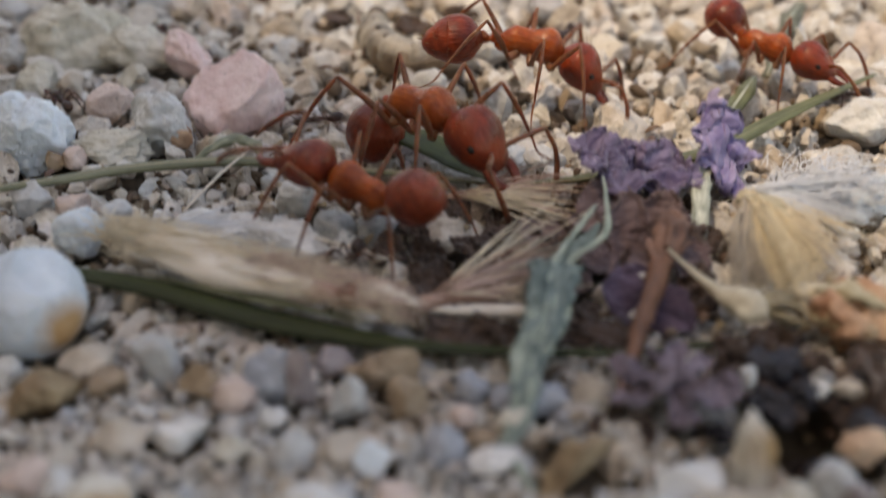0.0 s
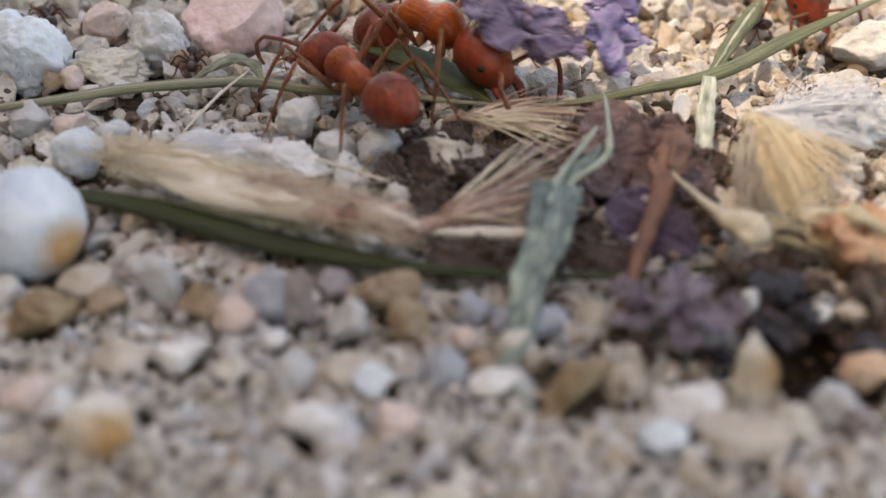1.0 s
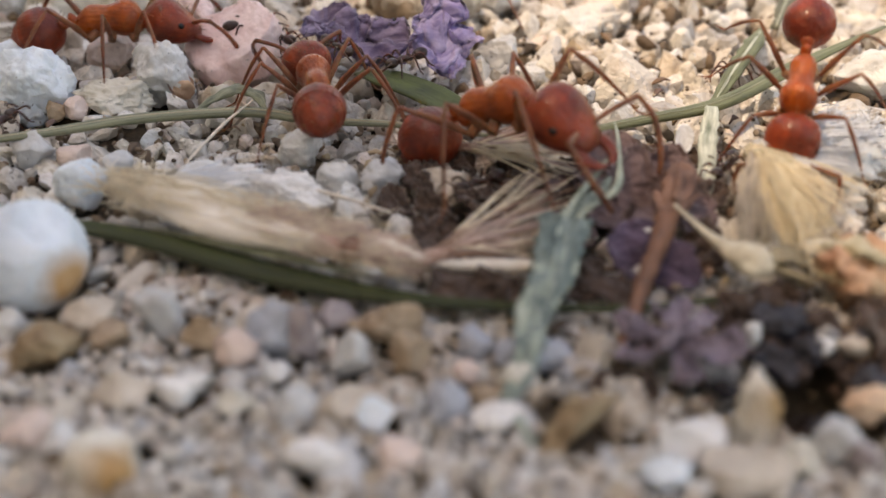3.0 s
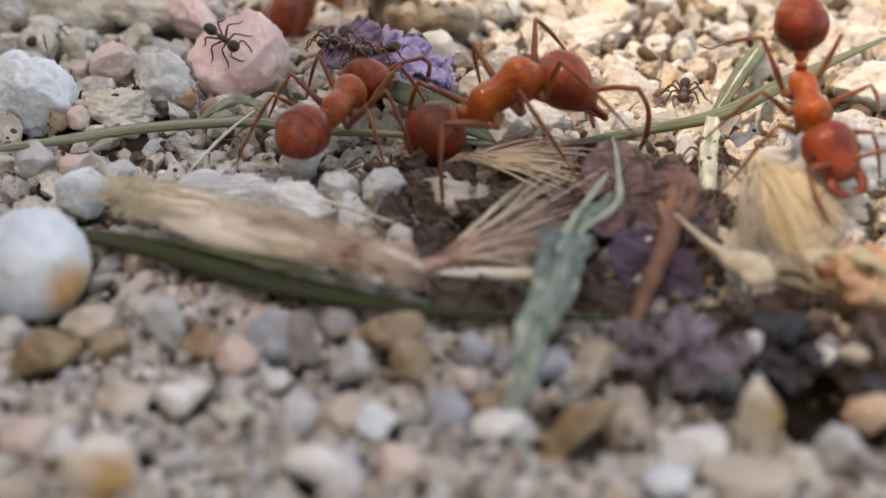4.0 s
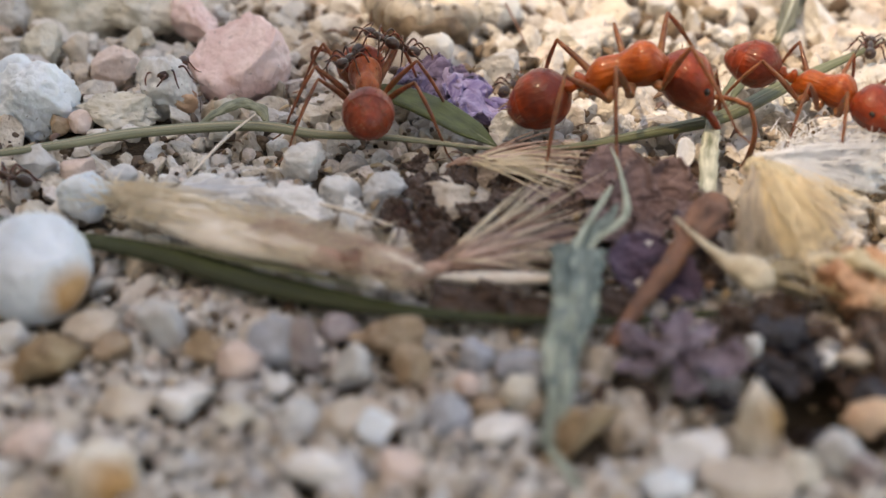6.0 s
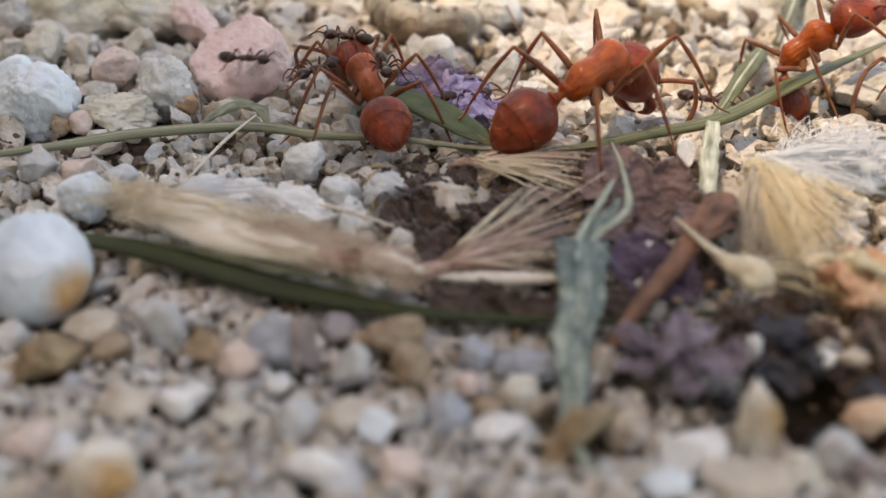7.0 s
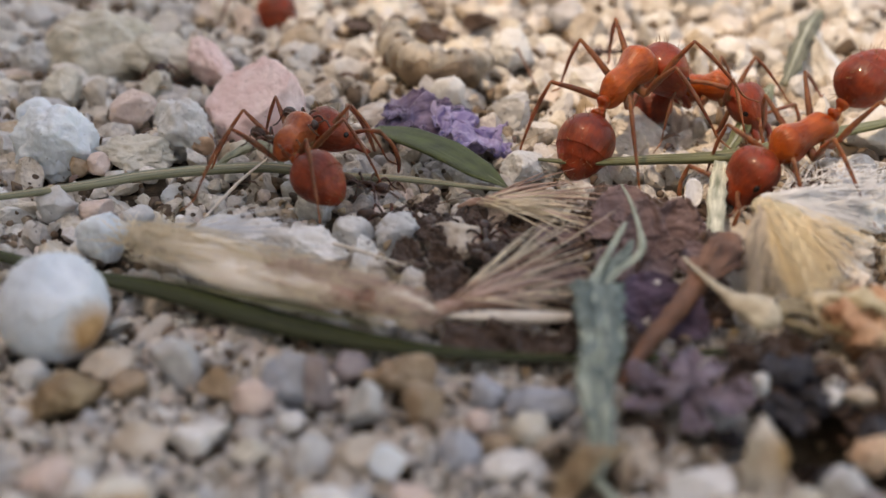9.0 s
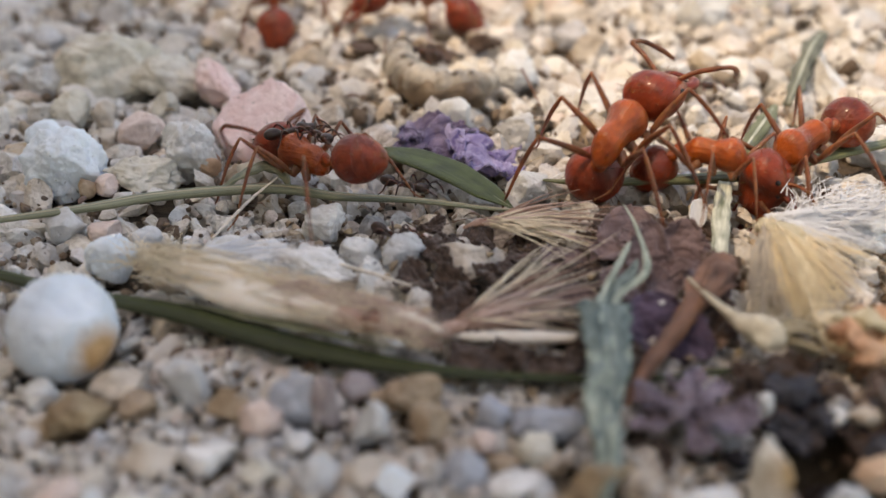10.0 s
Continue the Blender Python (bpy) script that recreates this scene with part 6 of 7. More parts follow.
    walk(part_of(roaming_ant, 'head'), [(0, HEAD @ pose(0, 0, 0, 0, 24, -3)), (0.5, HEAD @ pose(0, 0, 0, 0, 14, -5)), (1, HEAD @ pose(0, 0, 0, 0, -1, 9)), (1.5, HEAD @ pose(0, 0, 0, 0, 14, -7)), (2, HEAD @ pose(0, 0, 0, 0, 17, 11)), (2.5, HEAD @ pose(0, 0, 0, 0, 16, 18)), (4, HEAD @ pose(0, 0, 0, 0, 0, -11)), (4.1, HEAD @ pose(0, 0, 0, 0, 16, 3)), (4.2, HEAD @ pose(0, 0, 0, 0, 18, 10)), (4.3, HEAD @ pose(0, 0, 0, 0, 21, -2)), (4.5, HEAD @ pose(0, 0, 0, 0, 8, 5)), (5, HEAD @ pose(0, 0, 0, 0, 1, -7)), (5.7, HEAD @ pose(0, 0, 0, 0, -11, -3)), (6.4, HEAD @ pose(0, 0, 0, 0, -8, 11)), (6.7, HEAD @ pose(0, 0, 0, 0, 1, 2)), (7, HEAD @ pose(0, 0, 0, 0, 11, -7)), (7.5, HEAD @ pose(0, 0, 0, 0, 15, -11)), (8, HEAD @ pose(0, 0, 0, 0, 24, -12)), (8.5, HEAD @ pose(0, 0, 0, 0, -1, -12)), (9, HEAD @ pose(0, 0, 0, 0, 19, -5)), (9.5, HEAD @ pose(0, 0, 0, 0, 27, -9)), (10, HEAD @ pose(0, 0, 0, 0, 34, -3))])
    walk(part_of(roaming_ant, 'gaster'), [(0, GASTER @ pose(0, 0, 0, 0, -13, 7)), (0.5, GASTER @ pose(0, 0, 0, 0, -23, 8)), (1, GASTER @ pose(0, 0, 0, 0, -24, -17)), (1.5, GASTER @ pose(0, 0, 0, 0, -35, 6)), (2, GASTER @ pose(0, 0, 0, 0, -36, -24)), (2.5, GASTER @ pose(0, 0, 0, 0, -20, -24)), (4, GASTER @ pose(0, 0, 0, 0, -21, 9)), (4.1, GASTER @ pose(0, 0, 0, 0, -18, 0)), (4.2, GASTER @ pose(0, 0, 0, 0, -16, -8)), (4.3, GASTER @ pose(0, 0, 0, 0, -9, 4)), (4.5, GASTER @ pose(0, 0, 0, 0, -20, -2)), (5, GASTER @ pose(0, 0, 0, 0, -14, 14)), (5.7, GASTER @ pose(0, 0, 0, 0, -11, 6)), (6.4, GASTER @ pose(0, 0, 0, 0, 9, -14)), (6.7, GASTER @ pose(0, 0, 0, 0, -0, -2)), (7, GASTER @ pose(0, 0, 0, 0, -9, 10)), (7.5, GASTER @ pose(0, 0, 0, 0, -11, 12)), (8, GASTER @ pose(0, 0, 0, 0, -18, 17)), (8.5, GASTER @ pose(0, 0, 0, 0, 39, 3)), (9, GASTER @ pose(0, 0, 0, 0, 24, 4)), (9.5, GASTER @ pose(0, 0, 0, 0, -18, 18)), (10, GASTER @ pose(0, 0, 0, 0, -19, 4))])
    # tufted ant: body, then head and gaster on their joints
    walk(tufted_ant, [(0, body(13.38, 15.22, 2.29, 8, 322)), (0.5, body(12.82, 15.93, 1.92, 5, 287)), (1, body(14.21, 15.88, 1.97, 9, 278)), (1.5, body(13.53, 11.34, 2.08, 20, 265)), (2, body(13.48, 11.33, 2.15, 23, 250)), (2.5, body(11.72, 5.60, 3.30, 34, 246)), (4, body(11.29, 3.16, 3.41, 33, 277)), (4.5, body(11.24, 3.15, 3.36, 31, 284)), (5, body(11.01, 2.00, 3.17, 22, 296)), (5.5, body(11.90, 3.86, 2.79, 13, 292)), (6.25, body(13.33, 8.59, 2.35, -5, 338)), (7, body(13.39, 11.25, 2.45, -35, 366)), (7.5, body(12.89, 11.17, 3.45, -26, 372)), (8, body(12.22, 15.08, 2.47, -5, 360)), (8.5, body(11.65, 15.30, 2.20, -8, 325)), (9, body(9.78, 12.58, 1.89, -11, 324)), (9.5, body(10.08, 10.84, 2.44, -4, 311)), (10, body(8.93, 7.02, 2.29, 6, 340))])
    walk(part_of(tufted_ant, 'head'), [(0, HEAD @ pose(0, 0, 0, 0, 5, 16)), (0.5, HEAD @ pose(0, 0, 0, 0, 24, 4)), (1, HEAD @ pose(0, 0, 0, 0, 27, 9)), (1.5, HEAD @ pose(0, 0, 0, 0, 40, 4)), (2, HEAD @ pose(0, 0, 0, 0, 41, -6)), (2.5, HEAD @ pose(0, 0, 0, 0, 35, -3)), (4, HEAD @ pose(0, 0, 0, 0, -14, 11)), (4.5, HEAD @ pose(0, 0, 0, 0, -11, 4)), (5, HEAD @ pose(0, 0, 0, 0, -22, -14)), (5.5, HEAD @ pose(0, 0, 0, 0, -6, -12)), (6.25, HEAD @ pose(0, 0, 0, 0, 4, -9)), (7, HEAD @ pose(0, 0, 0, 0, 3, -11)), (7.5, HEAD @ pose(0, 0, 0, 0, 11, -8)), (8, HEAD @ pose(0, 0, 0, 0, 11, 3)), (8.5, HEAD @ pose(0, 0, 0, 0, -11, 15)), (9, HEAD @ pose(0, 0, 0, 0, 49, -2)), (9.5, HEAD @ pose(0, 0, 0, 0, 50, 7)), (10, HEAD @ pose(0, 0, 0, 0, 24, 12))])
    walk(part_of(tufted_ant, 'gaster'), [(0, GASTER @ pose(0, 0, 0, 0, 9, -33)), (0.5, GASTER @ pose(0, 0, 0, 0, -13, -5)), (1, GASTER @ pose(0, 0, 0, 0, -9, -10)), (1.5, GASTER @ pose(0, 0, 0, 0, -6, -4)), (2, GASTER @ pose(0, 0, 0, 0, -9, 9)), (2.5, GASTER @ pose(0, 0, 0, 0, -24, 7)), (4, GASTER @ pose(0, 0, 0, 0, 28, -6)), (4.5, GASTER @ pose(0, 0, 0, 0, 27, -2)), (5, GASTER @ pose(0, 0, 0, 0, 31, 6)), (5.5, GASTER @ pose(0, 0, 0, 0, 31, 9)), (6.25, GASTER @ pose(0, 0, 0, 0, -15, 11)), (7, GASTER @ pose(0, 0, 0, 0, -63, 21)), (7.5, GASTER @ pose(0, 0, 0, 0, -34, 12)), (8, GASTER @ pose(0, 0, 0, 0, -47, -4)), (8.5, GASTER @ pose(0, 0, 0, 0, -15, -34)), (9, GASTER @ pose(0, 0, 0, 0, -26, 3)), (9.5, GASTER @ pose(0, 0, 0, 0, -54, -15)), (10, GASTER @ pose(0, 0, 0, 0, -47, -19))])
    # resting ant: body, then head and gaster on their joints
    walk(resting_ant, [(0, body(-9.38, 32.82, 2.20, -24, 108)), (7, body(-9.38, 32.82, 2.20, -24, 108)), (8, body(-9.19, 29.88, 2.19, -25, 108)), (8.5, body(-9.01, 28.01, 2.20, -26, 107)), (9, body(-9.36, 29.05, 2.21, -26, 108)), (9.5, body(-9.72, 30.00, 2.22, -26, 110)), (10, body(-9.79, 29.24, 2.19, -24, 110))])
    walk(part_of(resting_ant, 'head'), [(0, HEAD @ pose(0, 0, 0, 0, -26, 4)), (7, HEAD @ pose(0, 0, 0, 0, -26, 4)), (8, HEAD @ pose(0, 0, 0, 0, -24, 4)), (8.5, HEAD @ pose(0, 0, 0, 0, -22, 4)), (9, HEAD @ pose(0, 0, 0, 0, -23, 4)), (9.5, HEAD @ pose(0, 0, 0, 0, -24, 5)), (10, HEAD @ pose(0, 0, 0, 0, -25, 5))])
    walk(part_of(resting_ant, 'gaster'), [(0, GASTER @ pose(0, 0, 0, 0, -13, -8)), (7, GASTER @ pose(0, 0, 0, 0, -13, -8)), (8, GASTER @ pose(0, 0, 0, 0, -20, -8)), (8.5, GASTER @ pose(0, 0, 0, 0, -25, -7)), (9, GASTER @ pose(0, 0, 0, 0, -24, -8)), (9.5, GASTER @ pose(0, 0, 0, 0, -21, -10)), (10, GASTER @ pose(0, 0, 0, 0, -12, -10))])
    # visiting ant: body, then head and gaster on their joints
    walk(visiting_ant, [(0, body(-31.50, 39.01, 2.50, 32, -11)), (7.5, body(-31.50, 39.01, 2.50, 32, -11)), (8.2, body(-21.82, 24.44, 2.26, 25, -36)), (8.5, body(-19.68, 20.85, 2.18, 23, -44)), (8.8, body(-22.71, 25.40, 2.24, 22, -22)), (9.2, body(-33.56, 40.57, 2.32, 27, -10)), (10, body(-33.56, 40.57, 2.32, 27, -10))])
    walk(part_of(visiting_ant, 'head'), [(0, HEAD @ pose(0, 0, 0, 0, 21, 8)), (7.5, HEAD @ pose(0, 0, 0, 0, 21, 8)), (8.2, HEAD @ pose(0, 0, 0, 0, 32, 8)), (8.5, HEAD @ pose(0, 0, 0, 0, 34, 7)), (8.8, HEAD @ pose(0, 0, 0, 0, 22, 13)), (9.2, HEAD @ pose(0, 0, 0, 0, 20, 9)), (10, HEAD @ pose(0, 0, 0, 0, 20, 9))])
    walk(part_of(visiting_ant, 'gaster'), [(0, GASTER @ pose(0, 0, 0, 0, 20, -9)), (7.5, GASTER @ pose(0, 0, 0, 0, 20, -9)), (8.2, GASTER @ pose(0, 0, 0, 0, -0, -13)), (8.5, GASTER @ pose(0, 0, 0, 0, -3, -10)), (8.8, GASTER @ pose(0, 0, 0, 0, 9, -19)), (9.2, GASTER @ pose(0, 0, 0, 0, 20, -10)), (10, GASTER @ pose(0, 0, 0, 0, 20, -10))])
    # entering ant: body, then head and gaster on their joints
    walk(entering_ant, [(0, body(-1.0, 43.0, 2.1, 0, 260)), (9.2, body(-1.0, 43.0, 2.1, 0, 260)), (9.5, body(-1.5, 35.0, 2.1, -5, 250)), (9.7, body(-2.2, 30.6, 2.1, -8, 215)), (10, body(-2.4, 28.0, 2.1, -8, 188))])
    walk(part_of(entering_ant, 'head'), [(0, HEAD @ pose(0, 0, 0, 0, 20, 0)), (10, HEAD @ pose(0, 0, 0, 0, 30, 10))])
    walk(part_of(entering_ant, 'gaster'), [(0, GASTER @ pose(0, 0, 0, 0, -10, 0)), (10, GASTER @ pose(0, 0, 0, 0, -30, -12))])
    walk(biting_dark_ant, [(0, at(-4.59, 11.67, 0.15, 0, 0, -162)), (0.5, at(-9.23, 10.16, 0.15, 0, 0, -156)), (1, at(-8.96, 9.75, 0.15, 0, 0, -81)), (1.5, at(-6.69, 9.75, 0.15, 0, 0, -6)), (2, at(-6.12, 10.18, 0.15, 0, 0, 69)), (2.5, at(-7.10, 14.26, 0.35, 0, 0, -6)), (4, at(-3.27, 9.54, 2.35, 0, 0, -46)), (4.5, at(-2.91, 9.91, 2.55, 0, 0, 29)), (5, at(-3.33, 10.11, 2.55, 0, 0, 9)), (5.5, at(-2.11, 10.04, 2.55, 0, 0, 84)), (7, at(-3.59, 10.99, 2.35, 0, 0, 159)), (7.5, at(-4.27, 10.29, 2.15, 0, 0, 84)), (8, at(-3.03, 11.38, 2.35, 0, 0, 159)), (8.5, at(-7.73, 10.47, 1.75, 0, 0, 234)), (9, at(-5.32, 7.50, 2.15, 0, 0, 309)), (10, at(-5.98, 8.46, 2.15, 0, 0, 384))])
    walk(straying_dark_ant, [(0, at(-2.60, 0.02, 0.55, 0, 0, -104)), (0.8, at(-3.34, -3.01, 0.95, 0, 0, -137)), (1, at(-4.41, -1.65, 0.95, 0, 0, -212)), (1.2, at(-5.74, -1.23, 0.95, 0, 0, -203)), (1.5, at(-9.84, 0.69, 1.15, 0, 0, -197)), (1.8, at(-12.91, 0.97, 0.35, 0, 0, -218)), (2.7, at(-15.80, 5.28, 0.15, 0, 0, -279)), (4, at(-11.38, 10.12, 0.35, 0, 0, -304)), (4.5, at(-12.55, 10.06, 0.35, 0, 0, -379)), (5, at(-12.96, 5.35, 0.15, 0, 0, -454)), (5.5, at(-13.19, 3.50, 0.15, 0, 0, -529)), (7, at(-16.12, 6.76, 0.15, 0, 0, -604)), (8, at(-14.11, 9.90, 0.35, 0, 0, -677)), (8.5, at(-11.14, 11.43, 0.35, 0, 0, -641)), (9, at(-12.63, 17.52, 0.25, 0, 0, -614)), (9.5, at(-13.56, 19.88, 0.25, 0, 0, -605)), (10, at(-15.04, 22.76, 0.25, 0, 0, -603))])
    walk(climbing_dark_ant, [(0, at(-17.38, 21.36, 0.15, 0, 0, -66)), (2, at(-12.25, 9.90, 0.25, 0, 0, -37)), (2.5, at(-6.97, 13.65, 1.05, 0, 0, 31)), (4, at(-8.13, 12.35, 1.74, 45, 13, -44)), (4.2, at(-7.82, 12.46, 2.02, 35, -34, 7)), (4.4, at(-7.51, 12.43, 2.15, -17, -44, 82)), (4.8, at(-10.25, 12.93, 1.25, 0, 0, 7)), (5.2, at(-7.34, 12.32, 2.15, 36, 33, -68)), (5.6, at(-10.06, 11.38, 1.15, 0, 0, -120)), (6.8, at(-8.66, 9.99, 1.25, 0, 0, -45)), (7.2, at(-6.42, 14.61, 1.35, 0, 0, 30)), (7.6, at(-7.00, 18.90, 1.15, 0, 0, 105)), (8, at(-7.84, 18.43, 1.15, 0, 0, 180)), (8.5, at(-11.09, 18.86, 0.45, 0, 0, 158)), (9, at(-14.53, 21.14, 0.55, 0, 0, 112)), (9.5, at(-13.88, 25.82, 0.35, 0, 0, 122)), (10, at(-16.90, 24.88, 0.35, 0, 0, 197))])
    walk(passing_dark_ant, [(0, at(16.55, 14.16, 0.15, 0, 0, -163)), (1.5, at(11.24, 12.58, 0.15, 0, 0, -154)), (2.5, at(11.88, 11.90, 0.15, 0, 0, -137)), (4, at(8.97, 10.49, 0.25, 0, 0, -103)), (4.4, at(9.33, 0.96, 0.55, 0, 0, -91)), (5, at(8.75, 0.68, 0.65, 0, 0, -166)), (5.3, at(6.02, 5.86, 0.55, 0, 0, -231)), (5.6, at(1.57, 9.67, 0.35, 0, 0, -256)), (6.3, at(4.62, 11.60, 0.25, 0, 0, -331)), (7, at(9.73, 10.21, 0.25, 0, 0, -385)), (7.5, at(10.21, 9.00, 0.35, 0, 0, -310)), (8, at(10.12, 12.46, 0.35, 0, 0, -268)), (8.5, at(9.72, 21.99, 0.25, 0, 0, -247)), (9, at(6.93, 20.00, 0.25, 0, 0, -172)), (9.5, at(8.57, 19.66, 0.25, 0, 0, -97)), (10, at(10.29, 18.62, 0.25, 0, 0, -31))])
    walk(trailing_dark_ant, [(0, at(-9.41, 17.62, 0.15, 0, 0, -58)), (1, at(-0.29, 3.05, 0.15, 0, 0, -55)), (1.5, at(-0.20, 4.45, 0.15, 0, 0, -31)), (2.5, at(2.09, 1.60, 0.35, 0, 0, -106)), (4, at(-1.72, 4.30, 0.15, 0, 0, -181)), (5, at(-1.16, 3.30, 0.15, 0, 0, -106)), (5.5, at(-1.00, 0.20, 0.35, 0, 0, -68)), (7, at(-0.89, 2.62, 0.25, 0, 0, -143)), (7.5, at(-2.39, 2.58, 0.25, 0, 0, -202)), (8, at(-2.44, 3.26, 0.25, 0, 0, -250)), (8.5, at(-4.21, 7.69, 0.25, 0, 0, -291)), (9, at(-2.15, 4.03, 0.15, 0, 0, -366)), (9.5, at(-3.26, 4.90, 0.15, 0, 0, -441)), (10, at(-2.16, 3.90, 0.25, 0, 0, -402))])
    walk(hidden_dark_ant, [(0, at(12.37, -3.81, 0.15, 0, 0, 111)), (2, at(8.12, 7.12, 0.25, 0, 0, 118)), (2.5, at(9.05, 2.53, 0.45, 0, 0, 193)), (4, at(8.66, 4.60, 0.55, 0, 0, 268)), (4.5, at(10.16, 1.14, 0.95, 0, 0, 277)), (5, at(9.32, -0.39, 0.95, 0, 0, 352)), (5.5, at(12.42, 4.85, 1.75, 0, 0, 424)), (7, at(19.81, 20.98, 0.25, 0, 0, 443)), (8, at(13.08, 10.11, 0.75, 0, 0, 518)), (9, at(11.94, 4.75, 0.95, 0, 0, 593)), (9.5, at(12.37, 4.50, 1.15, 0, 0, 599)), (10, at(11.08, 3.29, 0.95, 0, 0, 583))])
    walk(searching_dark_ant, [(0, at(-14.86, 13.78, 0.15, 0, 0, 121)), (4, at(-16.33, 16.23, 0.25, 0, 0, 68)), (4.5, at(-13.70, 16.67, 0.25, 0, 0, 4)), (5, at(-10.63, 16.62, 0.35, 0, 0, -15)), (5.5, at(-5.05, 14.42, 0.35, 0, 0, -28)), (7, at(0.94, 10.36, 0.35, 0, 0, 20)), (8, at(-1.25, 15.82, 0.35, 0, 0, 95)), (8.5, at(-0.22, 14.58, 0.35, 0, 0, 20)), (9, at(1.00, 2.44, 0.25, 0, 0, 92)), (9.5, at(-0.51, 21.80, 0.35, 0, 0, 98)), (10, at(-1.71, 22.73, 0.35, 0, 0, 142))])
    walk(clinging_dark_ant, [(0, at(-12.17, 22.12, 0.15, 0, 0, -61)), (1, at(-7.93, 14.32, 0.35, 0, 0, -53)), (2.5, at(-3.73, 11.03, 0.95, 0, 0, -43)), (4, at(-3.97, 10.65, 2.25, 0, 0, -118)), (4.5, at(-4.08, 10.55, 2.35, 0, 0, -143)), (5, at(-4.38, 10.33, 2.25, 0, 0, -68)), (5.5, at(-2.89, 9.28, 2.35, 0, 0, -94)), (7, at(-4.49, 8.83, 1.95, 0, 0, -131)), (7.5, at(-4.18, 7.81, 1.95, 0, 0, -206)), (8, at(-4.02, 10.44, 2.15, 0, 0, -197)), (8.5, at(-6.62, 8.57, 1.95, 0, 0, -122)), (9, at(-6.25, 6.22, 1.95, 0, 0, -47)), (9.5, at(-5.10, 8.89, 2.05, 0, 0, 28)), (10, at(-5.14, 8.19, 2.15, 0, 0, -47))])
    walk(riding_dark_ant, [(0, at(5.93, 21.98, 0.15, 0, 0, -114)), (1, at(2.84, 14.92, 0.15, 0, 0, -120)), (2.5, at(-0.38, 10.92, 0.55, 0, 0, -135)), (4, at(-2.39, 9.77, 2.05, 0, 0, -140)), (4.5, at(-1.90, 9.63, 1.95, 0, 0, -215)), (5, at(-2.03, 10.29, 2.05, 0, 0, -290)), (5.5, at(-1.43, 10.93, 2.15, 0, 0, -365)), (7, at(-2.11, 9.12, 1.95, 0, 0, -440)), (7.5, at(-2.79, 9.45, 2.15, 0, 0, -365)), (8, at(-2.13, 9.83, 1.95, 0, 0, -440)), (8.5, at(-3.18, 7.50, 0.55, 0, 0, -463)), (9, at(-3.02, 6.01, 0.35, 0, 0, -388)), (9.5, at(-2.46, 8.43, 0.35, 0, 0, -313)), (10, at(-1.93, 7.75, 0.35, 0, 0, -388))])
    walk(petal, [(0, at(7.82, 5.03, 1.30, 0, 8, 22)), (0.3, at(7.85, 5.53, 1.30, 0, 5, 22)), (0.5, at(7.77, 5.27, 1.30, 0, 5, 22)), (0.6, at(7.78, 5.38, 1.30, 0, 5, 22)), (0.7, at(7.27, 6.01, 1.60, 0, 0, 30)), (0.8, at(6.37, 6.67, 2.00, 0, -15, 35)), (1, at(4.04, 7.57, 2.20, 0, 15, 15)), (1.2, at(2.31, 9.52, 2.00, 0, 10, 0)), (1.5, at(0.52, 10.96, 1.80, 0, 0, 10)), (2, at(-1.98, 11.08, 1.60, 0, 0, 0)), (2.5, at(-1.86, 11.65, 1.40, 0, 0, -10)), (4, at(-2.20, 12.03, 1.20, 0, 0, -10)), (4.4, at(-0.71, 10.83, 0.60, 0, 0, -14)), (5, at(0.23, 10.71, 0.40, 0, 0, -16)), (7, at(0.21, 10.61, 0.40, 0, 0, -16)), (8, at(0.14, 11.11, 0.40, 0, 0, -16)), (8.2, at(-0.34, 11.44, 0.50, 0, 0, -10)), (8.5, at(-0.64, 11.39, 0.50, 0, 0, -8)), (9, at(-0.65, 11.37, 0.50, 0, 0, -8)), (10, at(-0.32, 11.21, 0.50, 0, 0, -10))])
    for k, creature in enumerate((dragging_ant, crossing_ant, roaming_ant, tufted_ant, resting_ant, visiting_ant, entering_ant)):
        stride(creature, 1.1 + 0.13 * k)
    # the blade swings flat as the ants push past it
    lying, swung = at(0, 0, 0), lambda part_way, y: at(7.1, 6.45 + y, 0, 0, 0, -19 * part_way) @ at(-7.1, -6.45, 0)
    walk(pushed_blade, [(0, lying), (7.9, lying), (8.2, swung(0.35, 0.5)), (8.5, swung(1, 1.35)), (9, swung(1, 1.2)), (10, swung(1, 1.2))])
    main_lobe, side_lobe, end_lobe = [o for o in petal.children]
    walk(main_lobe, [(0, at(-0.8, 0, 0, 24, 0, -4)), (2.5, at(-0.8, 0, 0, 24, 0, -4)), (4.4, at(-0.3, 0.1, 0.0, 10, 0, -4)), (10.0, at(-0.3, 0.1, 0.0, 10, 0, -4))])
    walk(side_lobe, [(0, at(2.1, 0.5, 0.7, 58, 0, 12)), (2.5, at(2.1, 0.5, 0.7, 58, 0, 12)), (4.4, at(1.3, -0.5, 0.1, 12, 6, 60)), (10.0, at(1.3, -0.5, 0.1, 12, 6, 60))])
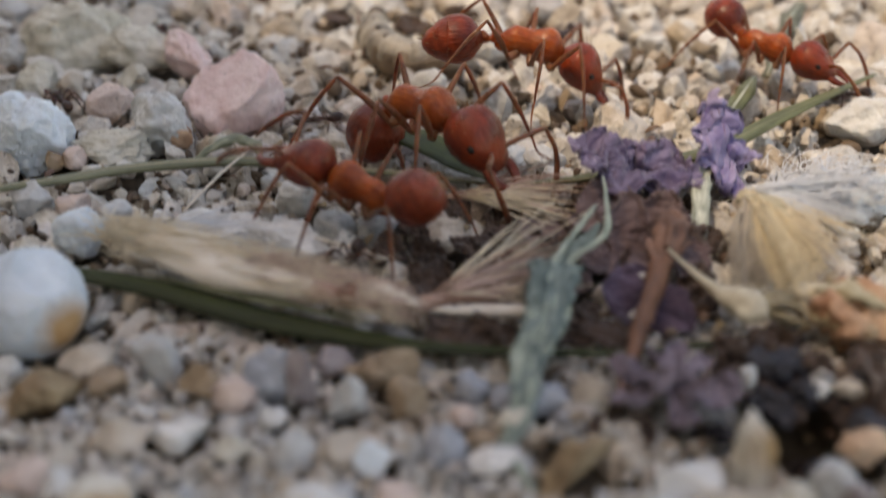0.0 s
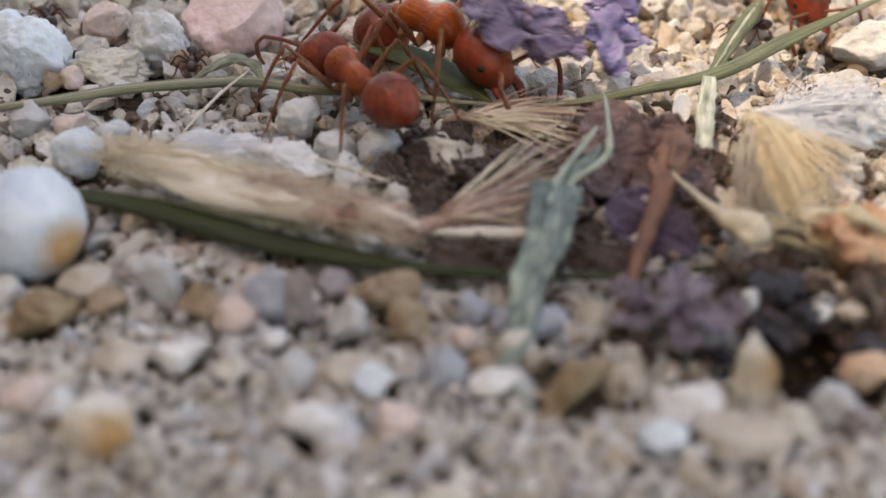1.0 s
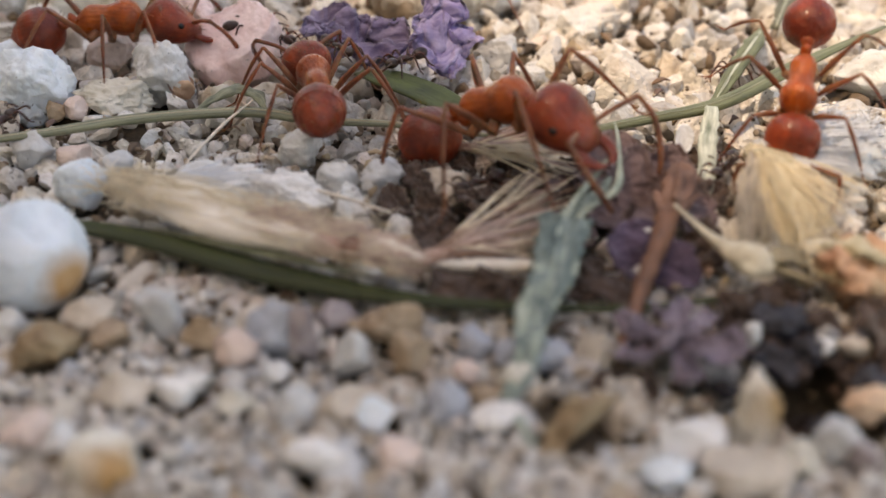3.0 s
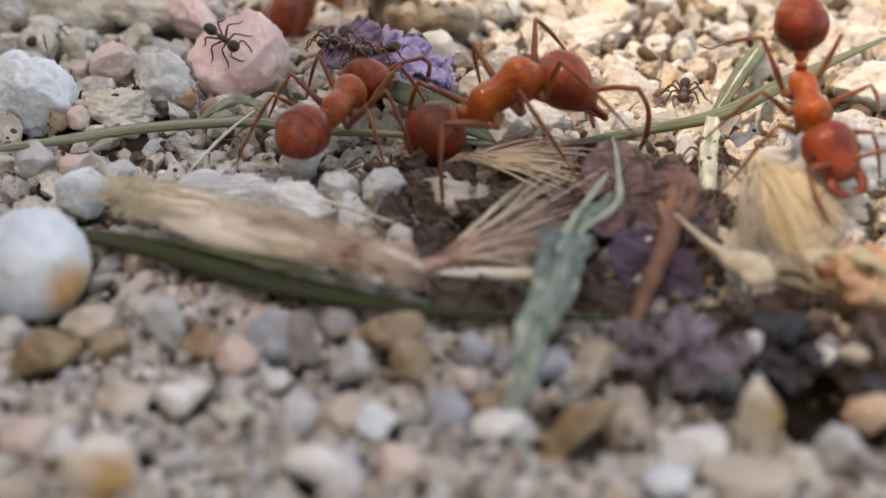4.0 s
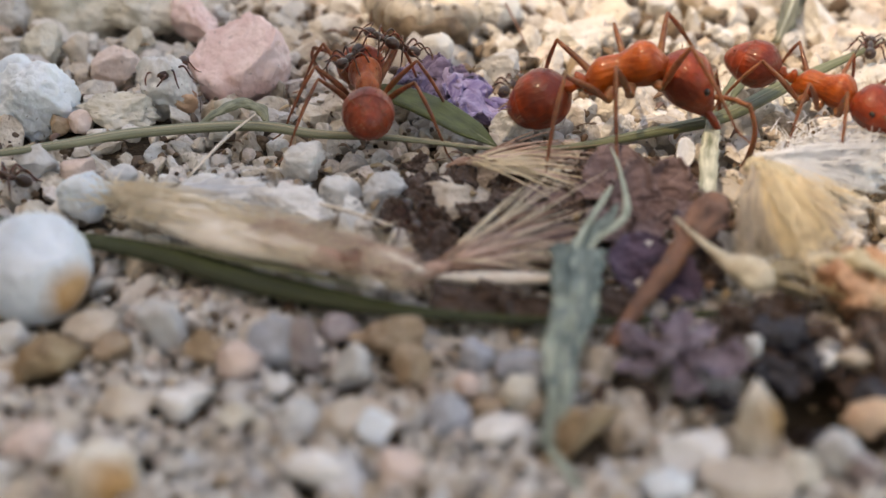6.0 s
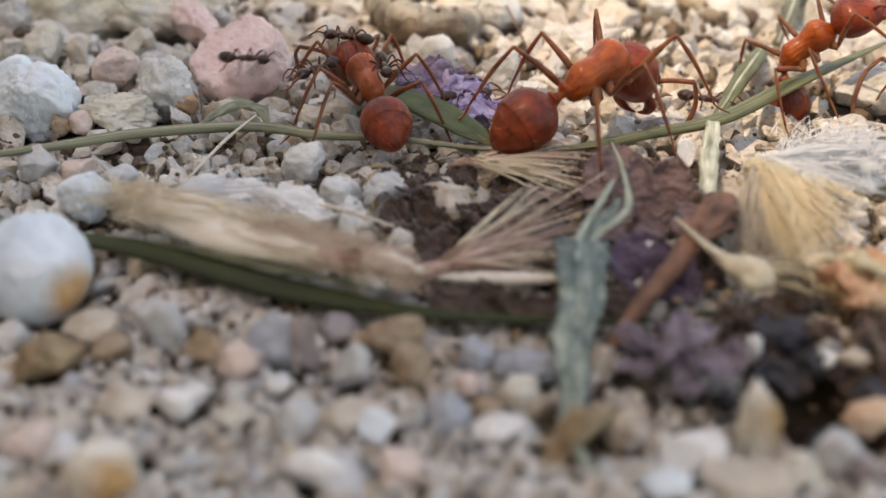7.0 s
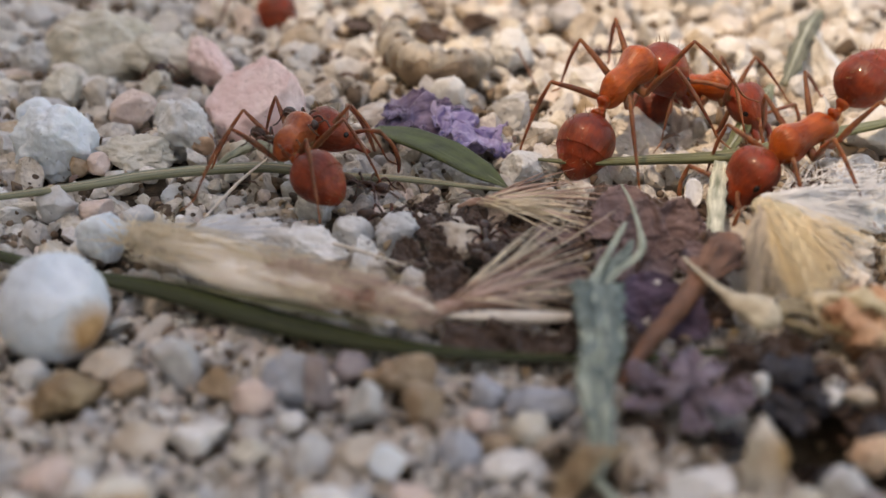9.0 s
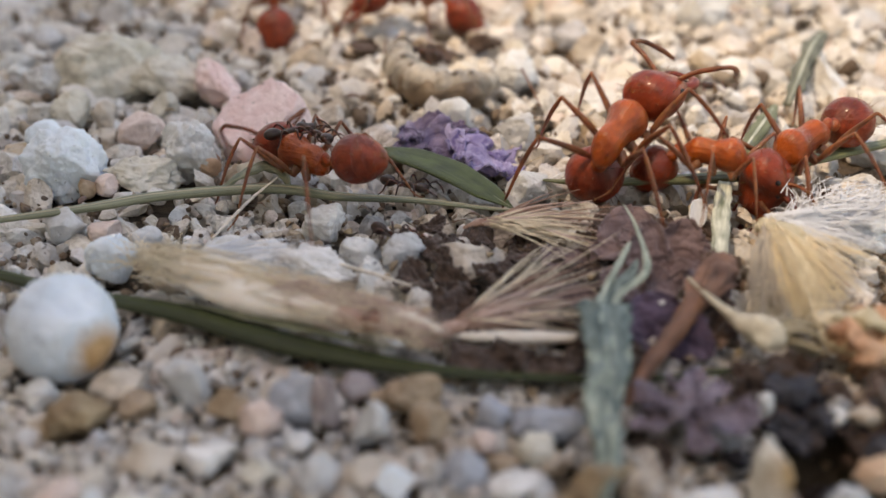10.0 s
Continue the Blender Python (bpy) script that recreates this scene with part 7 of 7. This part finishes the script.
    walk(end_lobe, [(0, at(-2.4, 0.3, 0.3, 38, 0, 30)), (2.5, at(-2.4, 0.3, 0.3, 38, 0, 30)), (4.4, at(-0.9, 0.5, 0.3, 24, 0, 30)), (10.0, at(-0.9, 0.5, 0.3, 24, 0, 30))])
    walk(teal_stem, [(0, at(1.85, -7.9, 0.3, 0, 0, 76)), (2.0, at(1.8, -7.8, 0.3, 0, 0, 76)), (2.7, at(1.85, -7.8, 0.3, 0, 0, 75)), (4.0, at(1.75, -8.2, 0.3, 0, 0, 74)), (4.5, at(2.17, -8.5, 0.3, 0, 0, 77)), (5.0, at(2.6, -8.8, 0.3, 0, 0, 80.5)), (5.7, at(2.6, -9.0, 0.3, 0, 0, 79.5)), (7.0, at(3.0, -8.6, 0.3, 0, 0, 82)), (7.5, at(3.8, -8.75, 0.3, 0, 0, 87.5)), (8.5, at(3.45, -8.8, 0.3, 0, 0, 84.5)), (10.0, at(3.5, -8.8, 0.3, 0, 0, 84.5))])
    walk(curled_tip, [(0, at(6.45, 0, 0.9, 0, 0, -84)), (2.7, at(6.45, 0, 0.9, 0, 0, -84)), (4.0, at(6.45, 0, 0.9, 0, 0, -82)), (5.0, at(6.45, 0, 0.9, 0, 0, -84)), (5.7, at(6.45, 0, 0.9, 0, 0, -84)), (7.0, at(6.45, 0, 0.9, 0, 0, -86)), (7.5, at(6.45, 0, 0.9, 0, 0, -88)), (10.0, at(6.45, 0, 0.9, 0, 0, -86))])
    walk(brown_stem, [(0, at(4.99, -5.18, 0, 0, 0, 70.2)), (2, at(5.00, -4.87, 0, 0, 0, 69.5)), (2.5, at(4.96, -4.99, 0, 0, 0, 69.1)), (4, at(4.99, -5.04, 0, 0, 0, 68.4)), (4.5, at(4.67, -5.36, 0, 0, 0, 63.0)), (5, at(4.43, -5.40, 0, 0, 0, 55.7)), (5.5, at(4.38, -5.50, 0, 0, 0, 56.7)), (7, at(4.49, -5.28, 0, 0, 0, 54.8)), (7.5, at(4.52, -5.21, 0, 0, 0, 53.2)), (10, at(4.35, -5.50, 0, 0, 0, 57.2))])


motions()
